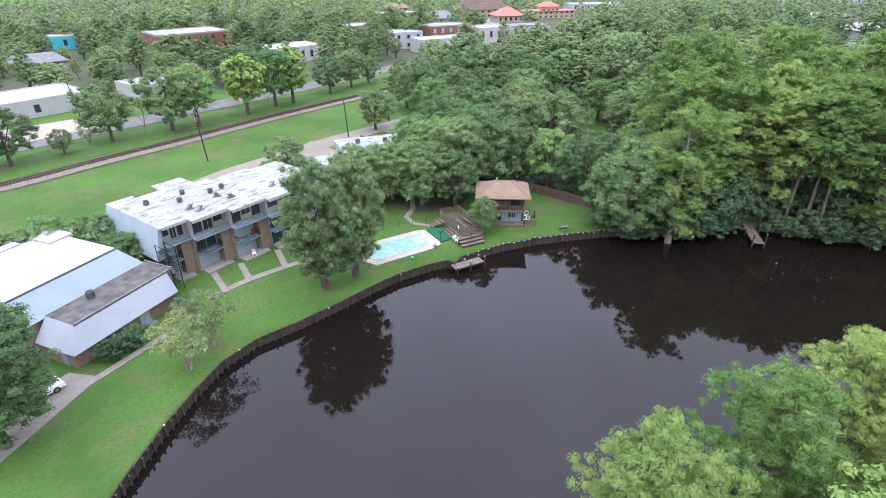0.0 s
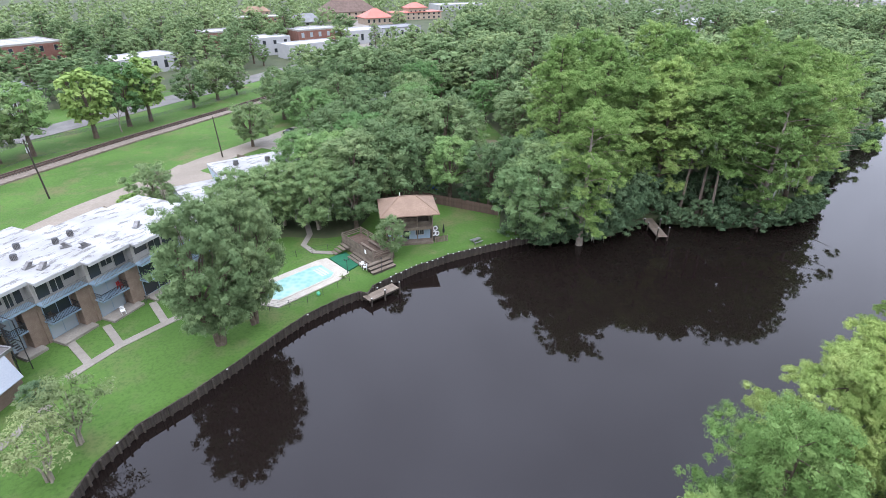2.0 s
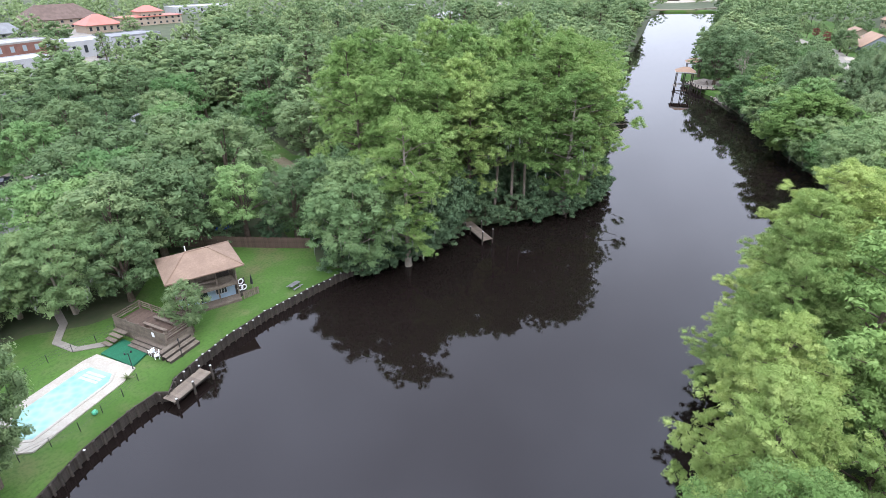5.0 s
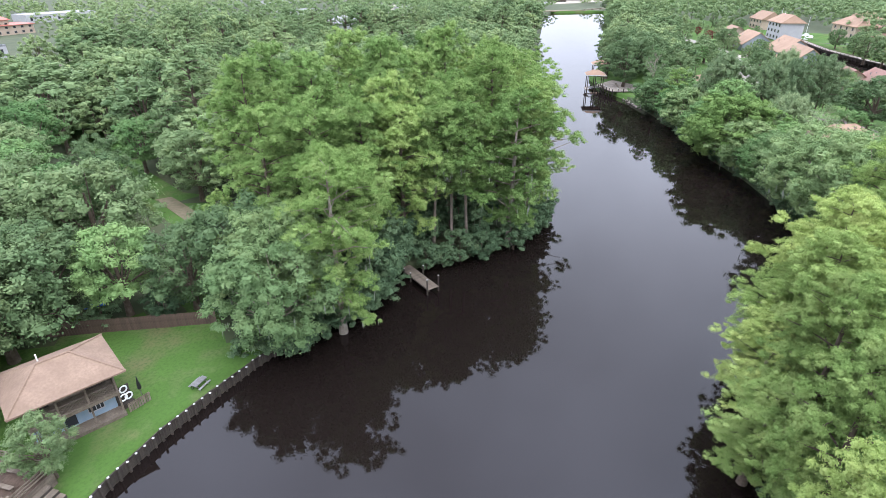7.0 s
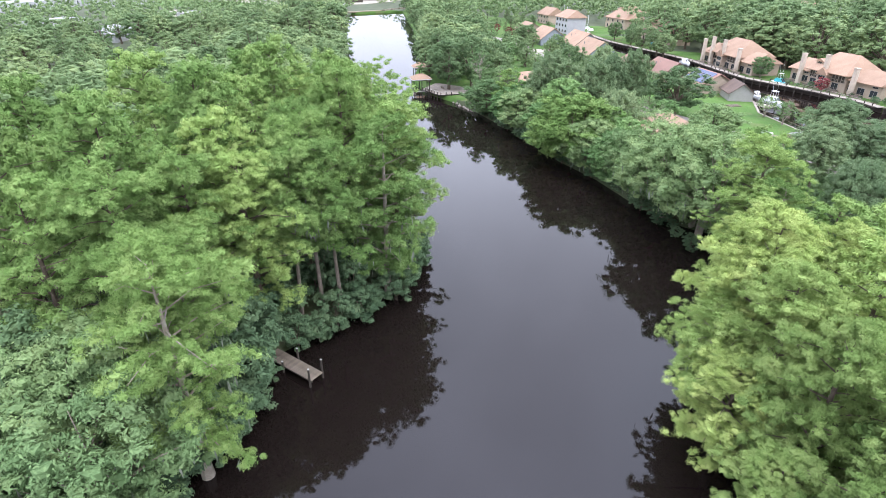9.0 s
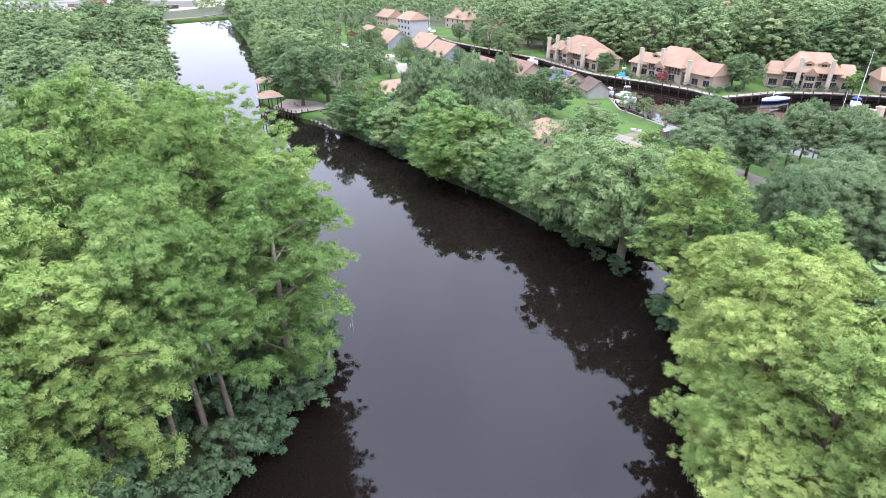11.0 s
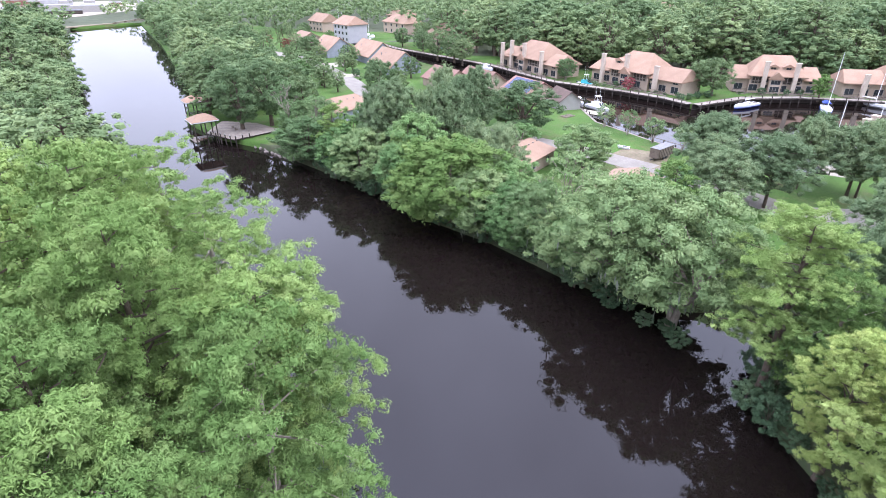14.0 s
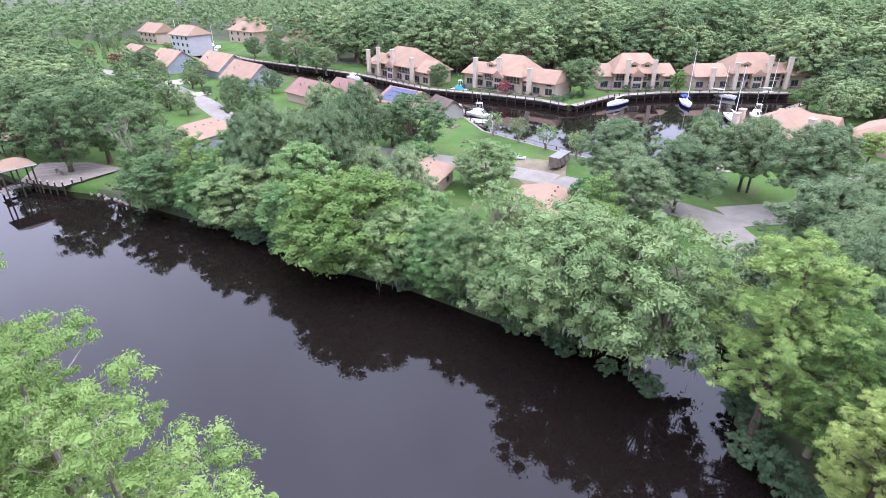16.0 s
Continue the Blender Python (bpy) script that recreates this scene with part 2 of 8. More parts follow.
M_WOOD = surface("weathered_grey_wood", (0.136, 0.1066, 0.0796), (0.204, 0.168, 0.1315), 1.5, (0.0816, 0.0614, 0.0459), 9.0, 0.92, 0.5, jitter=0.18)
M_PALEWOOD = surface("sun_bleached_timber", (0.235, 0.2, 0.168), (0.31, 0.268, 0.228), 0.8, (0.15, 0.122, 0.1), 6.0, 0.9, 0.3, jitter=0.16)
M_DARKWOOD = surface("dark_wet_timber", (0.0248, 0.018, 0.0138), (0.0465, 0.0348, 0.0264), 1.2, (0.062, 0.0551, 0.044), 6.0, 0.9, 0.5, jitter=0.25)
M_BROWNWOOD = surface("brown_deck_boards", (0.0868, 0.0558, 0.0403), (0.124, 0.0837, 0.062), 1.5, (0.0496, 0.0341, 0.0248), 9.0, 0.9, 0.4, jitter=0.15)
M_POSTCAP = surface("white_post_cap", (0.396, 0.396, 0.385), (0.44, 0.44, 0.429), 3.0, None, 9.0, 0.6, 0.0)
M_CONCRETE = surface("old_concrete", (0.209, 0.187, 0.1595), (0.264, 0.242, 0.209), 0.5, (0.154, 0.1375, 0.1155), 4.0, 0.92, 0.3)
M_POOLDECK = surface("bleached_pool_deck", (0.36, 0.33, 0.28), (0.43, 0.4, 0.345), 0.6, (0.27, 0.24, 0.19), 6.0, 0.9, 0.2)
M_PALECONC = surface("pale_pool_concrete", (0.3053, 0.2736, 0.216), (0.3562, 0.3216, 0.2592), 0.7, (0.2544, 0.2256, 0.1771), 5.0, 0.9, 0.2)
M_ASPHALT = surface("worn_grey_asphalt", (0.117, 0.1125, 0.108), (0.18, 0.171, 0.162), 0.25, (0.081, 0.0765, 0.072), 5.0, 0.95, 0.3)
M_TANROAD = surface("sun_bleached_tan_road", (0.204, 0.174, 0.138), (0.258, 0.222, 0.18), 0.2, (0.15, 0.126, 0.102), 3.0, 0.95, 0.3)
M_BALLAST = surface("crushed_stone_ballast", (0.18, 0.1425, 0.1125), (0.27, 0.225, 0.1875), 1.2, (0.0975, 0.075, 0.06), 5.0, 0.95, 0.9, dist=0.1)
M_DIRT = surface("bare_dirt", (0.15, 0.1125, 0.075), (0.2175, 0.1725, 0.12), 0.4, (0.09, 0.0975, 0.0375), 2.0, 0.95, 0.4)
M_STEEL = surface("dull_steel", (0.2, 0.2, 0.2), (0.3, 0.3, 0.3), 2.0, (0.12, 0.1, 0.09), 8.0, 0.5, 0.1, 0.7)
M_RUST = surface("rusty_rail_steel", (0.1, 0.06, 0.045), (0.15, 0.1, 0.08), 2.0, None, 6.0, 0.6, 0.1, 0.5)
M_IRON = surface("black_iron", (0.02, 0.02, 0.022), (0.035, 0.035, 0.038), 2.0, None, 6.0, 0.5, 0.0, 0.3)
M_BLACK = surface("black_rubber", (0.015, 0.015, 0.015), (0.03, 0.03, 0.03), 3.0, None, 9.0, 0.8, 0.0)
M_CARWHITE = surface("white_car_paint", (0.78, 0.78, 0.78), (0.8, 0.8, 0.8), 1.0, None, 5.0, 0.25, 0.0)
M_CARDARK = surface("black_car_paint", (0.015, 0.015, 0.018), (0.03, 0.03, 0.034), 1.0, None, 5.0, 0.25, 0.0)
M_GELCOAT = surface("white_boat_gelcoat", (0.72, 0.73, 0.74), (0.8, 0.8, 0.8), 1.0, (0.64, 0.65, 0.66), 3.0, 0.3, 0.0)
M_NAVY = surface("blue_canvas", (0.015, 0.04, 0.2), (0.03, 0.07, 0.3), 2.0, None, 8.0, 0.8, 0.1)
M_TEAL = surface("turquoise_canvas", (0.03, 0.3, 0.36), (0.05, 0.4, 0.45), 2.0, None, 8.0, 0.8, 0.1)
M_GREENFELT = surface("green_outdoor_carpet", (0.006, 0.096, 0.045), (0.009, 0.126, 0.06), 1.0, (0.0048, 0.06, 0.03), 8.0, 0.95, 0.2)
M_TARP = surface("bright_blue_tarpaulin", (0.01, 0.06, 0.3), (0.02, 0.1, 0.42), 1.5, None, 8.0, 0.5, 0.1)
M_REDFAB = surface("red_fabric", (0.3, 0.02, 0.02), (0.38, 0.03, 0.03), 2.0, None, 8.0, 0.9, 0.0)
M_PLASTIC = surface("white_plastic", (0.74, 0.74, 0.74), (0.8, 0.8, 0.8), 2.0, None, 8.0, 0.4, 0.0)
M_STONE = surface("pale_rubble_stone", (0.24, 0.198, 0.174), (0.33, 0.288, 0.258), 1.0, (0.18, 0.15, 0.132), 6.0, 0.9, 0.3, jitter=0.2)


def glass_material(name, tint=(0.03, 0.035, 0.04)):
    m, n, l, s = mat(name, 0.06)
    s.inputs["Base Color"].default_value = (*tint, 1)
    s.inputs["IOR"].default_value = 1.5
    return m


M_GLASS = glass_material("dark_window_glass")
M_PALEGLASS = glass_material("curtained_glass", (0.3, 0.34, 0.36))
M_SOLAR = glass_material("solar_cells", (0.02, 0.035, 0.1))


def pool_material():
    m, n, l, s = mat("pool_water", 0.04)
    s.inputs["IOR"].default_value = 1.33
    v = n.new("ShaderNodeTexVoronoi")
    v.inputs["Scale"].default_value = 1.3
    tc = n.new("ShaderNodeTexCoord")
    l.new(tc.outputs["Object"], v.inputs["Vector"])
    r = n.new("ShaderNodeMapRange")
    r.inputs[1].default_value, r.inputs[2].default_value = 0.2, 0.8
    l.new(v.outputs["Distance"], r.inputs[0])
    l.new(mixed(n, l, r.outputs[0], (0.19, 0.36, 0.315), (0.28, 0.42, 0.375)), s.inputs["Base Color"])
    return m


M_POOL = pool_material()


def flaking_roof():
    """White roof coating, worn to grey felt in ragged patches and streaks."""
    m, n, l, s = mat("flaking_white_roof_coating", 0.85)
    col = mixed(n, l, noise_fac(n, l, 0.25, 3.0), (0.25, 0.25, 0.25), (0.34, 0.34, 0.335))
    mp = n.new("ShaderNodeMapping")
    mp.inputs["Scale"].default_value = (0.55, 1.3, 1.0)
    tc = n.new("ShaderNodeTexCoord")
    l.new(tc.outputs["Object"], mp.inputs["Vector"])
    big = n.new("ShaderNodeTexNoise")
    big.inputs["Scale"].default_value, big.inputs["Detail"].default_value, big.inputs["Roughness"].default_value = 0.9, 10.0, 0.72
    l.new(mp.outputs[0], big.inputs["Vector"])
    r = n.new("ShaderNodeMapRange")
    r.inputs[1].default_value, r.inputs[2].default_value, r.inputs[4].default_value = 0.52, 0.6, 0.85
    l.new(big.outputs["Fac"], r.inputs[0])
    col = mixed(n, l, r.outputs[0], col, (0.11, 0.105, 0.1))
    l.new(col, s.inputs["Base Color"])
    return m


M_WHITEROOF = flaking_roof()

# ---- ground and water ----
NORTH_BANK = [(-60, -900), (-30, -90), (-28, 0), (-26.5, 33), (-25.4, 40), (-24.2, 45), (-22.8, 49.5), (-20, 53.5), (-16, 56.5), (-11, 61), (-7.5, 64.5), (-3.5, 68), (1, 70.6), (3.7, 71.7), (4.7, 71.0), (5.7, 72.7), (9, 74.6), (12.5, 76.4), (18, 78.4), (23, 79.5), (29, 80.6)]
NORTH_WOODS = [(36, 81), (42, 80), (48, 81), (55, 83), (62, 79.5), (70, 76.5), (79, 76.5), (88, 80.5), (97, 89.5), (116, 102), (142, 113), (175, 140), (210, 165), (260, 186), (342, 232), (420, 277), (470, 299), (476, 293)]
SOUTH_BANK = [(505, 266), (384, 205), (254, 145), (207, 130), (190, 116), (182, 104), (172, 94), (160, 83), (147, 71), (136, 64), (127, 55), (115, 46), (109.5, 40.5), (106.5, 33), (105, 25.5), (101, 23), (97.5, 27), (93.5, 32), (85, 34), (70, 33), (55, 32.5), (40, 29.5), (27, 23.5), (16, 16), (7, 6), (-1, -8), (-8, -40), (-10, -90), (-30, -900)]
RIVER = NORTH_BANK + NORTH_WOODS + SOUTH_BANK
MARINA_FAR = [(400, 98), (381, 89), (344, 71), (289, 31), (252, 14), (236, -3), (223, -14), (213, -19), (221, -38), (220, -56), (215, -72), (205, -95)]
MARINA_NEAR = [(197, -104), (194, -90), (186, -68), (175, -50), (164, -31), (156, -28), (149, -20), (156, -9), (166, 3), (177, 9), (196, 17), (211, 16.6), (222, 19), (240, 30), (262, 42), (305, 62), (335, 84), (395, 110)]
MARINA = MARINA_FAR + MARINA_NEAR


def inside(x, y, poly):
    hit = False
    for (x0, y0), (x1, y1) in zip(poly, poly[1:] + poly[:1]):
        if (y0 > y) != (y1 > y) and x < x0 + (y - y0) * (x1 - x0) / (y1 - y0):
            hit = not hit
    return hit


def edge_distance(x, y, poly):
    best = 1e9
    for (x0, y0), (x1, y1) in zip(poly, poly[1:] + poly[:1]):
        dx, dy = x1 - x0, y1 - y0
        s = max(0, min(1, ((x - x0) * dx + (y - y0) * dy) / (dx * dx + dy * dy)))
        best = min(best, math.hypot(x - x0 - s * dx, y - y0 - s * dy))
    return best


def wet(x, y):
    return inside(x, y, RIVER) or inside(x, y, MARINA)


def land(x, y):
    """The height of the ground."""
    z = 1.25 + 0.35 * noise.noise((x * 0.012, y * 0.012, 3.0))
    return z + 0.12 * noise.noise((x * 0.07, y * 0.07, 7.0))


WOODS = [[(-14, 92), (-3, 90), (5, 90.5), (8.5, 95), (9, 101), (24, 106), (24, 112), (-14, 112)],
         [(484, 296), (512, 272), (640, 300), (1200, 600), (1200, 900), (560, 420)],
         [(-400, 170), (-130, 150), (-105, 190), (-60, 200), (-26, 235), (20, 250), (60, 240), (140, 420), (330, 520), (330, 900), (-420, 900)],
         [(31, 83), (34, 76), (55, 76), (70, 70), (97, 82), (142, 106), (260, 178), (470, 290), (470, 700), (300, 760), (120, 330), (60, 240), (56, 190), (51, 150), (46, 120), (40, 104), (32, 92)],
         [(13, 106), (29, 94), (38, 112), (44, 150), (46, 190), (20, 230), (0, 200), (4, 120)],
         [(112, 50), (104, 45), (85, 39), (55, 38), (36, 34), (10, 22), (-9, -20), (-10, -90), (120, -160), (128, -30), (118, 0), (121, 16), (128, 38)],
         [(128, 38), (112, 50), (136, 70), (170, 98), (182, 104), (176, 80), (150, 55), (136, 44)],
         [(310, 20), (420, 85), (520, 250), (1200, 600), (1200, -700), (200, -260), (225, -130), (262, -60), (275, -10)]]


def build_ground():
    from mathutils.geometry import delaunay_2d_cdt
    pts, edges = [], []

    def ring(poly, step):
        out = []
        for (x0, y0), (x1, y1) in zip(poly, poly[1:] + poly[:1]):
            k = max(1, int(math.hypot(x1 - x0, y1 - y0) / step))
            out += [(x0 + (x1 - x0) * i / k, y0 + (y1 - y0) * i / k) for i in range(k)]
        first = len(pts)
        pts.extend(Vector(p) for p in out)
        edges.extend((first + i, first + (i + 1) % len(out)) for i in range(len(out)))
        return out
    ring([(-2400, -1000), (2400, -1000), (2400, 2600), (-2400, 2600)], 200)
    ring(RIVER, 4.0)
    ring(MARINA, 4.0)
    rng = random.Random(4)
    for step, x0, x1, y0, y1 in ((5, -130, 270, -130, 230), (25, -500, 700, -300, 800), (150, -2300, 2300, -900, 2500)):
        x = x0
        while x < x1:
            y = y0
            while y < y1:
                if step == 5 or not (-130 <= x <= 270 and -130 <= y <= 230):
                    if step < 150 or not (-500 <= x <= 700 and -300 <= y <= 800):
                        pts.append(Vector((x + rng.uniform(-.3, .3) * step, y + rng.uniform(-.3, .3) * step)))
                y += step
            x += step
    v, e, f, *_ = delaunay_2d_cdt(pts, edges, [], 0, 1e-4)
    keep = []
    for t in f:
        cx, cy = sum(v[i][0] for i in t) / 3, sum(v[i][1] for i in t) / 3
        if not wet(cx, cy):
            keep.append(t)
    bm = bmesh.new()
    used = {}
    for t in keep:
        for i in t:
            if i not in used:
                used[i] = bm.verts.new((v[i][0], v[i][1], land(v[i][0], v[i][1])))
        try:
            bm.faces.new([used[i] for i in t])
        except ValueError:
            pass
    rim = [ed for ed in bm.edges if ed.is_boundary and abs(ed.verts[0].co.x) < 2390 and -990 < ed.verts[0].co.y < 2590]
    low = bmesh.ops.extrude_edge_only(bm, edges=rim)
    for q in low["geom"]:
        if isinstance(q, bmesh.types.BMVert):
            q.co.z = -1.5
    bmesh.ops.recalc_face_normals(bm, faces=bm.faces)
    for q in bm.faces:
        q.smooth = True
        c = q.calc_center_median()
        if any(inside(c.x, c.y, w) for w in WOODS):
            q.material_index = 1
    return bm


def grass_material():
    m, n, l, s = mat("lawn_grass", 0.9)
    s.inputs["Specular IOR Level"].default_value = 0.15
    col = mixed(n, l, noise_fac(n, l, 0.06, 3.0, 0.35, 0.65), (0.05, 0.102, 0.021), (0.08, 0.152, 0.033))
    col = mixed(n, l, noise_fac(n, l, 0.35, 6.0, 0.52, 0.8), col, (0.105, 0.126, 0.052))
    col = mixed(n, l, noise_fac(n, l, 0.14, 7.0, 0.56, 0.74), col, (0.125, 0.118, 0.058))
    col = mixed(n, l, noise_fac(n, l, 3.0, 8.0, 0.45, 0.85), col, (0.04, 0.085, 0.02))
    l.new(col, s.inputs["Base Color"])
    bn = n.new("ShaderNodeBump")
    bn.inputs["Strength"].default_value, bn.inputs["Distance"].default_value = 0.5, 0.06
    l.new(noise_fac(n, l, 9.0, 8.0, 0.2, 0.8), bn.inputs["Height"])
    l.new(bn.outputs[0], s.inputs["Normal"])
    return m


M_GRASS = grass_material()
M_LITTER = surface("leaf_litter_floor", (0.035, 0.045, 0.02), (0.07, 0.07, 0.035), 0.15, (0.03, 0.06, 0.015), 1.5, 0.95, 0.4)
ground = part("ground", build_ground(), M_GRASS)
ground.data.materials.append(M_LITTER)
tagged(ground, "mown green lawn and grassy land along the river", "ground", kind="structure")


def water_material():
    m, n, l, s = mat("dark_river_water", 0.03)
    s.inputs["Base Color"].default_value = (0.0085, 0.006, 0.0052, 1)
    s.inputs["IOR"].default_value = 1.37
    s.inputs["Specular Tint"].default_value = (0.9, 0.92, 1.0, 1)
    bn = n.new("ShaderNodeBump")
    bn.inputs["Strength"].default_value, bn.inputs["Distance"].default_value = 0.03, 0.05
    l.new(noise_fac(n, l, 0.8, 3.0, 0.2, 0.8), bn.inputs["Height"])
    l.new(bn.outputs[0], s.inputs["Normal"])
    return m


bm = bmesh.new()
hull(bm, [(-200, -950, 0), (700, -950, 0), (700, 450, 0), (-200, 450, 0)], [(0, 1, 2, 3)])
tagged(part("water", bm, water_material()), "calm dark brown river water reflecting trees and cloudy sky", "river", kind="structure")

# ---- trees ----
def leaf_arrays(rng, clumps, per, length, width, droop=0.0, up=0.35):
    """Small kite-shaped leaf sprays over the shells of clumps (x, y, z, rx, rz), which face out from the clump, or from a crown's middle (three more numbers)."""
    c = np.repeat(np.array(clumps, dtype=np.float64), per, axis=0)
    k = len(c)
    u = rng.normal(size=(k, 3))
    u /= np.linalg.norm(u, axis=1, keepdims=True)
    u[:, 2] = np.where(u[:, 2] < -0.3, -u[:, 2], u[:, 2])
    r = rng.uniform(0.3, 1.08, (k, 1)) ** 0.55
    p = c[:, :3] + u * r * np.stack([c[:, 3], c[:, 3], c[:, 4]], axis=1)
    face = u
    if c.shape[1] > 5:
        d = p - c[:, 5:8]
        face = u * 0.35 + 0.75 * d / (np.linalg.norm(d, axis=1, keepdims=True) + 1e-6)
    nrm = face * 0.8 + np.array([0, 0, up]) + rng.normal(scale=0.3 if c.shape[1] == 5 else 0.2, size=(k, 3))
    nrm /= np.linalg.norm(nrm, axis=1, keepdims=True)
    t = np.cross(nrm, rng.normal(size=(k, 3)))
    t /= np.linalg.norm(t, axis=1, keepdims=True) + 1e-9
    b = np.cross(nrm, t)
    s = rng.uniform(0.65, 1.3, (k, 1))
    t, b = t * length * s * 0.5, b * width * s * 0.5
    out = t.copy()
    out[:, 2] -= droop * length * s[:, 0]
    v = np.stack([p - t, p - b + out * 0.15, p + out, p + b + out * 0.15], axis=1)
    return v.reshape(-1, 3)


def ball_template(seg=5, rings=3):
    v, q = [], []
    for i in range(rings + 1):
        for j in range(seg):
            t, a = math.pi * i / rings, math.tau * j / seg
            v.append((math.sin(t) * math.cos(a), math.sin(t) * math.sin(a), math.cos(t)))
    for i in range(rings):
        for j in range(seg):
            q.append((i * seg + j, (i + 1) * seg + j, (i + 1) * seg + (j + 1) % seg, i * seg + (j + 1) % seg))
    return np.array(v), np.array(q)


def core_arrays(rng, clumps, size):
    """Uneven inner masses of twigs and leaves, which the leaf sprays cover."""
    v, q = ball_template()
    c = np.array(clumps)
    k = len(c)
    r = np.stack([c[:, 3], c[:, 3], c[:, 4]], axis=1)[:, None, :] * size
    pts = c[:, None, :3] + v[None] * r * rng.uniform(0.6, 1.15, (k, len(v), 1))
    faces = q[None] + (np.arange(k) * len(v))[:, None, None]
    return pts.reshape(-1, 3), faces.reshape(-1, 4)


def puffs(rng, clumps, count, ratio):
    """Breaks each clump into smaller rounded puffs over its upper side."""
    c = np.repeat(np.array(clumps, dtype=np.float64), count, axis=0)
    k = len(c)
    u = rng.normal(size=(k, 3))
    u[:, 2] = np.abs(u[:, 2]) * 1.1 - 0.35
    u /= np.linalg.norm(u, axis=1, keepdims=True)
    r = np.stack([c[:, 3], c[:, 3], c[:, 4]], axis=1)
    p = c[:, :3] + u * r * rng.uniform(0.45, 1.0, (k, 1))
    q = c[:, 3:4] * ratio * rng.uniform(0.7, 1.25, (k, 1))
    return np.concatenate([p, q, q * rng.uniform(0.6, 0.95, (k, 1)), c[:, 5:]], axis=1)


def crown_mesh(name, rng, clumps, per, length, width, material, droop=0.0, up=0.35, core=0.7, sub=None, smooth=False):
    if sub:
        clumps = puffs(rng, clumps, *sub)
    v = leaf_arrays(rng, clumps, per, length, width, droop, up)
    q = np.arange(len(v)).reshape(-1, 4)
    if core:
        cv, cq = core_arrays(rng, clumps, core)
        v, q = np.concatenate([v, cv]), np.concatenate([q, cq + len(v)])
    return raw_mesh(name, v, q, material, smooth)


def limb(bm, rng, a, b, r, sag=0.0, sides=5):
    a, b = Vector(a), Vector(b)
    mid = (a + b) / 2 + Vector((rng.uniform(-.1, .1), rng.uniform(-.1, .1), 0.08 + sag)) * (b - a).length
    tube(bm, [a, mid, b], [r, r * 0.65, r * 0.25], sides)


def cypress_form(rng, h, spread, limbs, low=0.18, flat=0.42, girth=0.02, tilt=0.02):
    """A tall straight trunk with tiers of level limbs that end in flat clouds of foliage."""
    bm = bmesh.new()
    lean = [rng.uniform(-tilt, tilt) * h, rng.uniform(-tilt, tilt) * h]
    at = lambda f: (lean[0] * f, lean[1] * f, h * f)
    base = h * girth
    tube(bm, [(0, 0, -1.5), (0, 0, 0.3), at(0.08), at(0.4), at(0.75), at(0.97)], [base * 1.5, base * 1.2, base * .95, base * .72, base * .4, base * .1], 9)
    clumps = []
    for i in range(limbs):
        f = low + (0.99 - low) * (i + rng.uniform(0, 1)) / limbs
        reach = spread * (0.25 + 0.75 * min(1, (1.03 - f) / flat)) * rng.uniform(0.6, 1.12) * (0.75 if f < 0.35 else 1)
        a = i * 2.4 + rng.uniform(-.5, .5)
        o = at(f)
        tip = (o[0] + math.cos(a) * reach, o[1] + math.sin(a) * reach, o[2] + reach * rng.uniform(0.05, 0.42))
        limb(bm, rng, o, tip, base * 0.32 * (1.1 - f) + 0.03)
        for s in (1.0, 0.68, 0.4)[:3 if reach > 2.5 else 2]:
            q = spread * rng.uniform(0.17, 0.3) * (0.8 + 0.3 * s)
            clumps.append((o[0] + (tip[0] - o[0]) * s + rng.uniform(-.5, .5), o[1] + (tip[1] - o[1]) * s + rng.uniform(-.5, .5), o[2] + (tip[2] - o[2]) * s + rng.uniform(-.2, .5), q, q * rng.uniform(0.65, 0.95)))
    t = at(1.0)
    clumps.append((t[0], t[1], t[2] - 0.4, spread * 0.25, spread * 0.25))
    return bm, clumps


def dome_form(rng, h, spread, count, low=0.3, stems=1, fork=0.3):
    """A broad crown: limbs from a forked trunk to clumps over a dome."""
    bm = bmesh.new()
    base = h * 0.03 / math.sqrt(stems)
    clumps = []
    forks = []
    for s in range(stems):
        a = s * 2.5
        d = 0.12 * h * (s > 0 or stems > 1)
        top = (math.cos(a) * d, math.sin(a) * d, h * fork)
        tube(bm, [(math.cos(a) * .15 * (stems > 1), math.sin(a) * .15 * (stems > 1), -0.6), (math.cos(a) * d * .3, math.sin(a) * d * .3, h * fork * .5), top, (top[0] * 1.4, top[1] * 1.4, h * 0.72)], [base * 1.5, base, base * .8, base * .25], 8)
        forks.append(top)
    mid = h * (low + 1) / 2
    half = h * (1 - low) / 2
    for i in range(count):
        zz = 1 - 2 * (i + 0.5) / count
        a = i * 2.39996 + rng.uniform(-.4, .4)
        k = rng.uniform(0.62, 1.0)
        rr = math.sqrt(max(0, 1 - zz * zz)) * spread * 0.82 * k
        if zz < 0:
            rr *= 1.05
        q = spread * rng.uniform(0.22, 0.36)
        p = (math.cos(a) * rr, math.sin(a) * rr, mid + zz * half * 0.85 * (k * 0.4 + 0.6))
        clumps.append((*p, q, q * rng.uniform(0.6, 0.85)))
        if i % 4 == 0:
            limb(bm, rng, forks[i % stems], p, base * 0.35)
    return bm, clumps


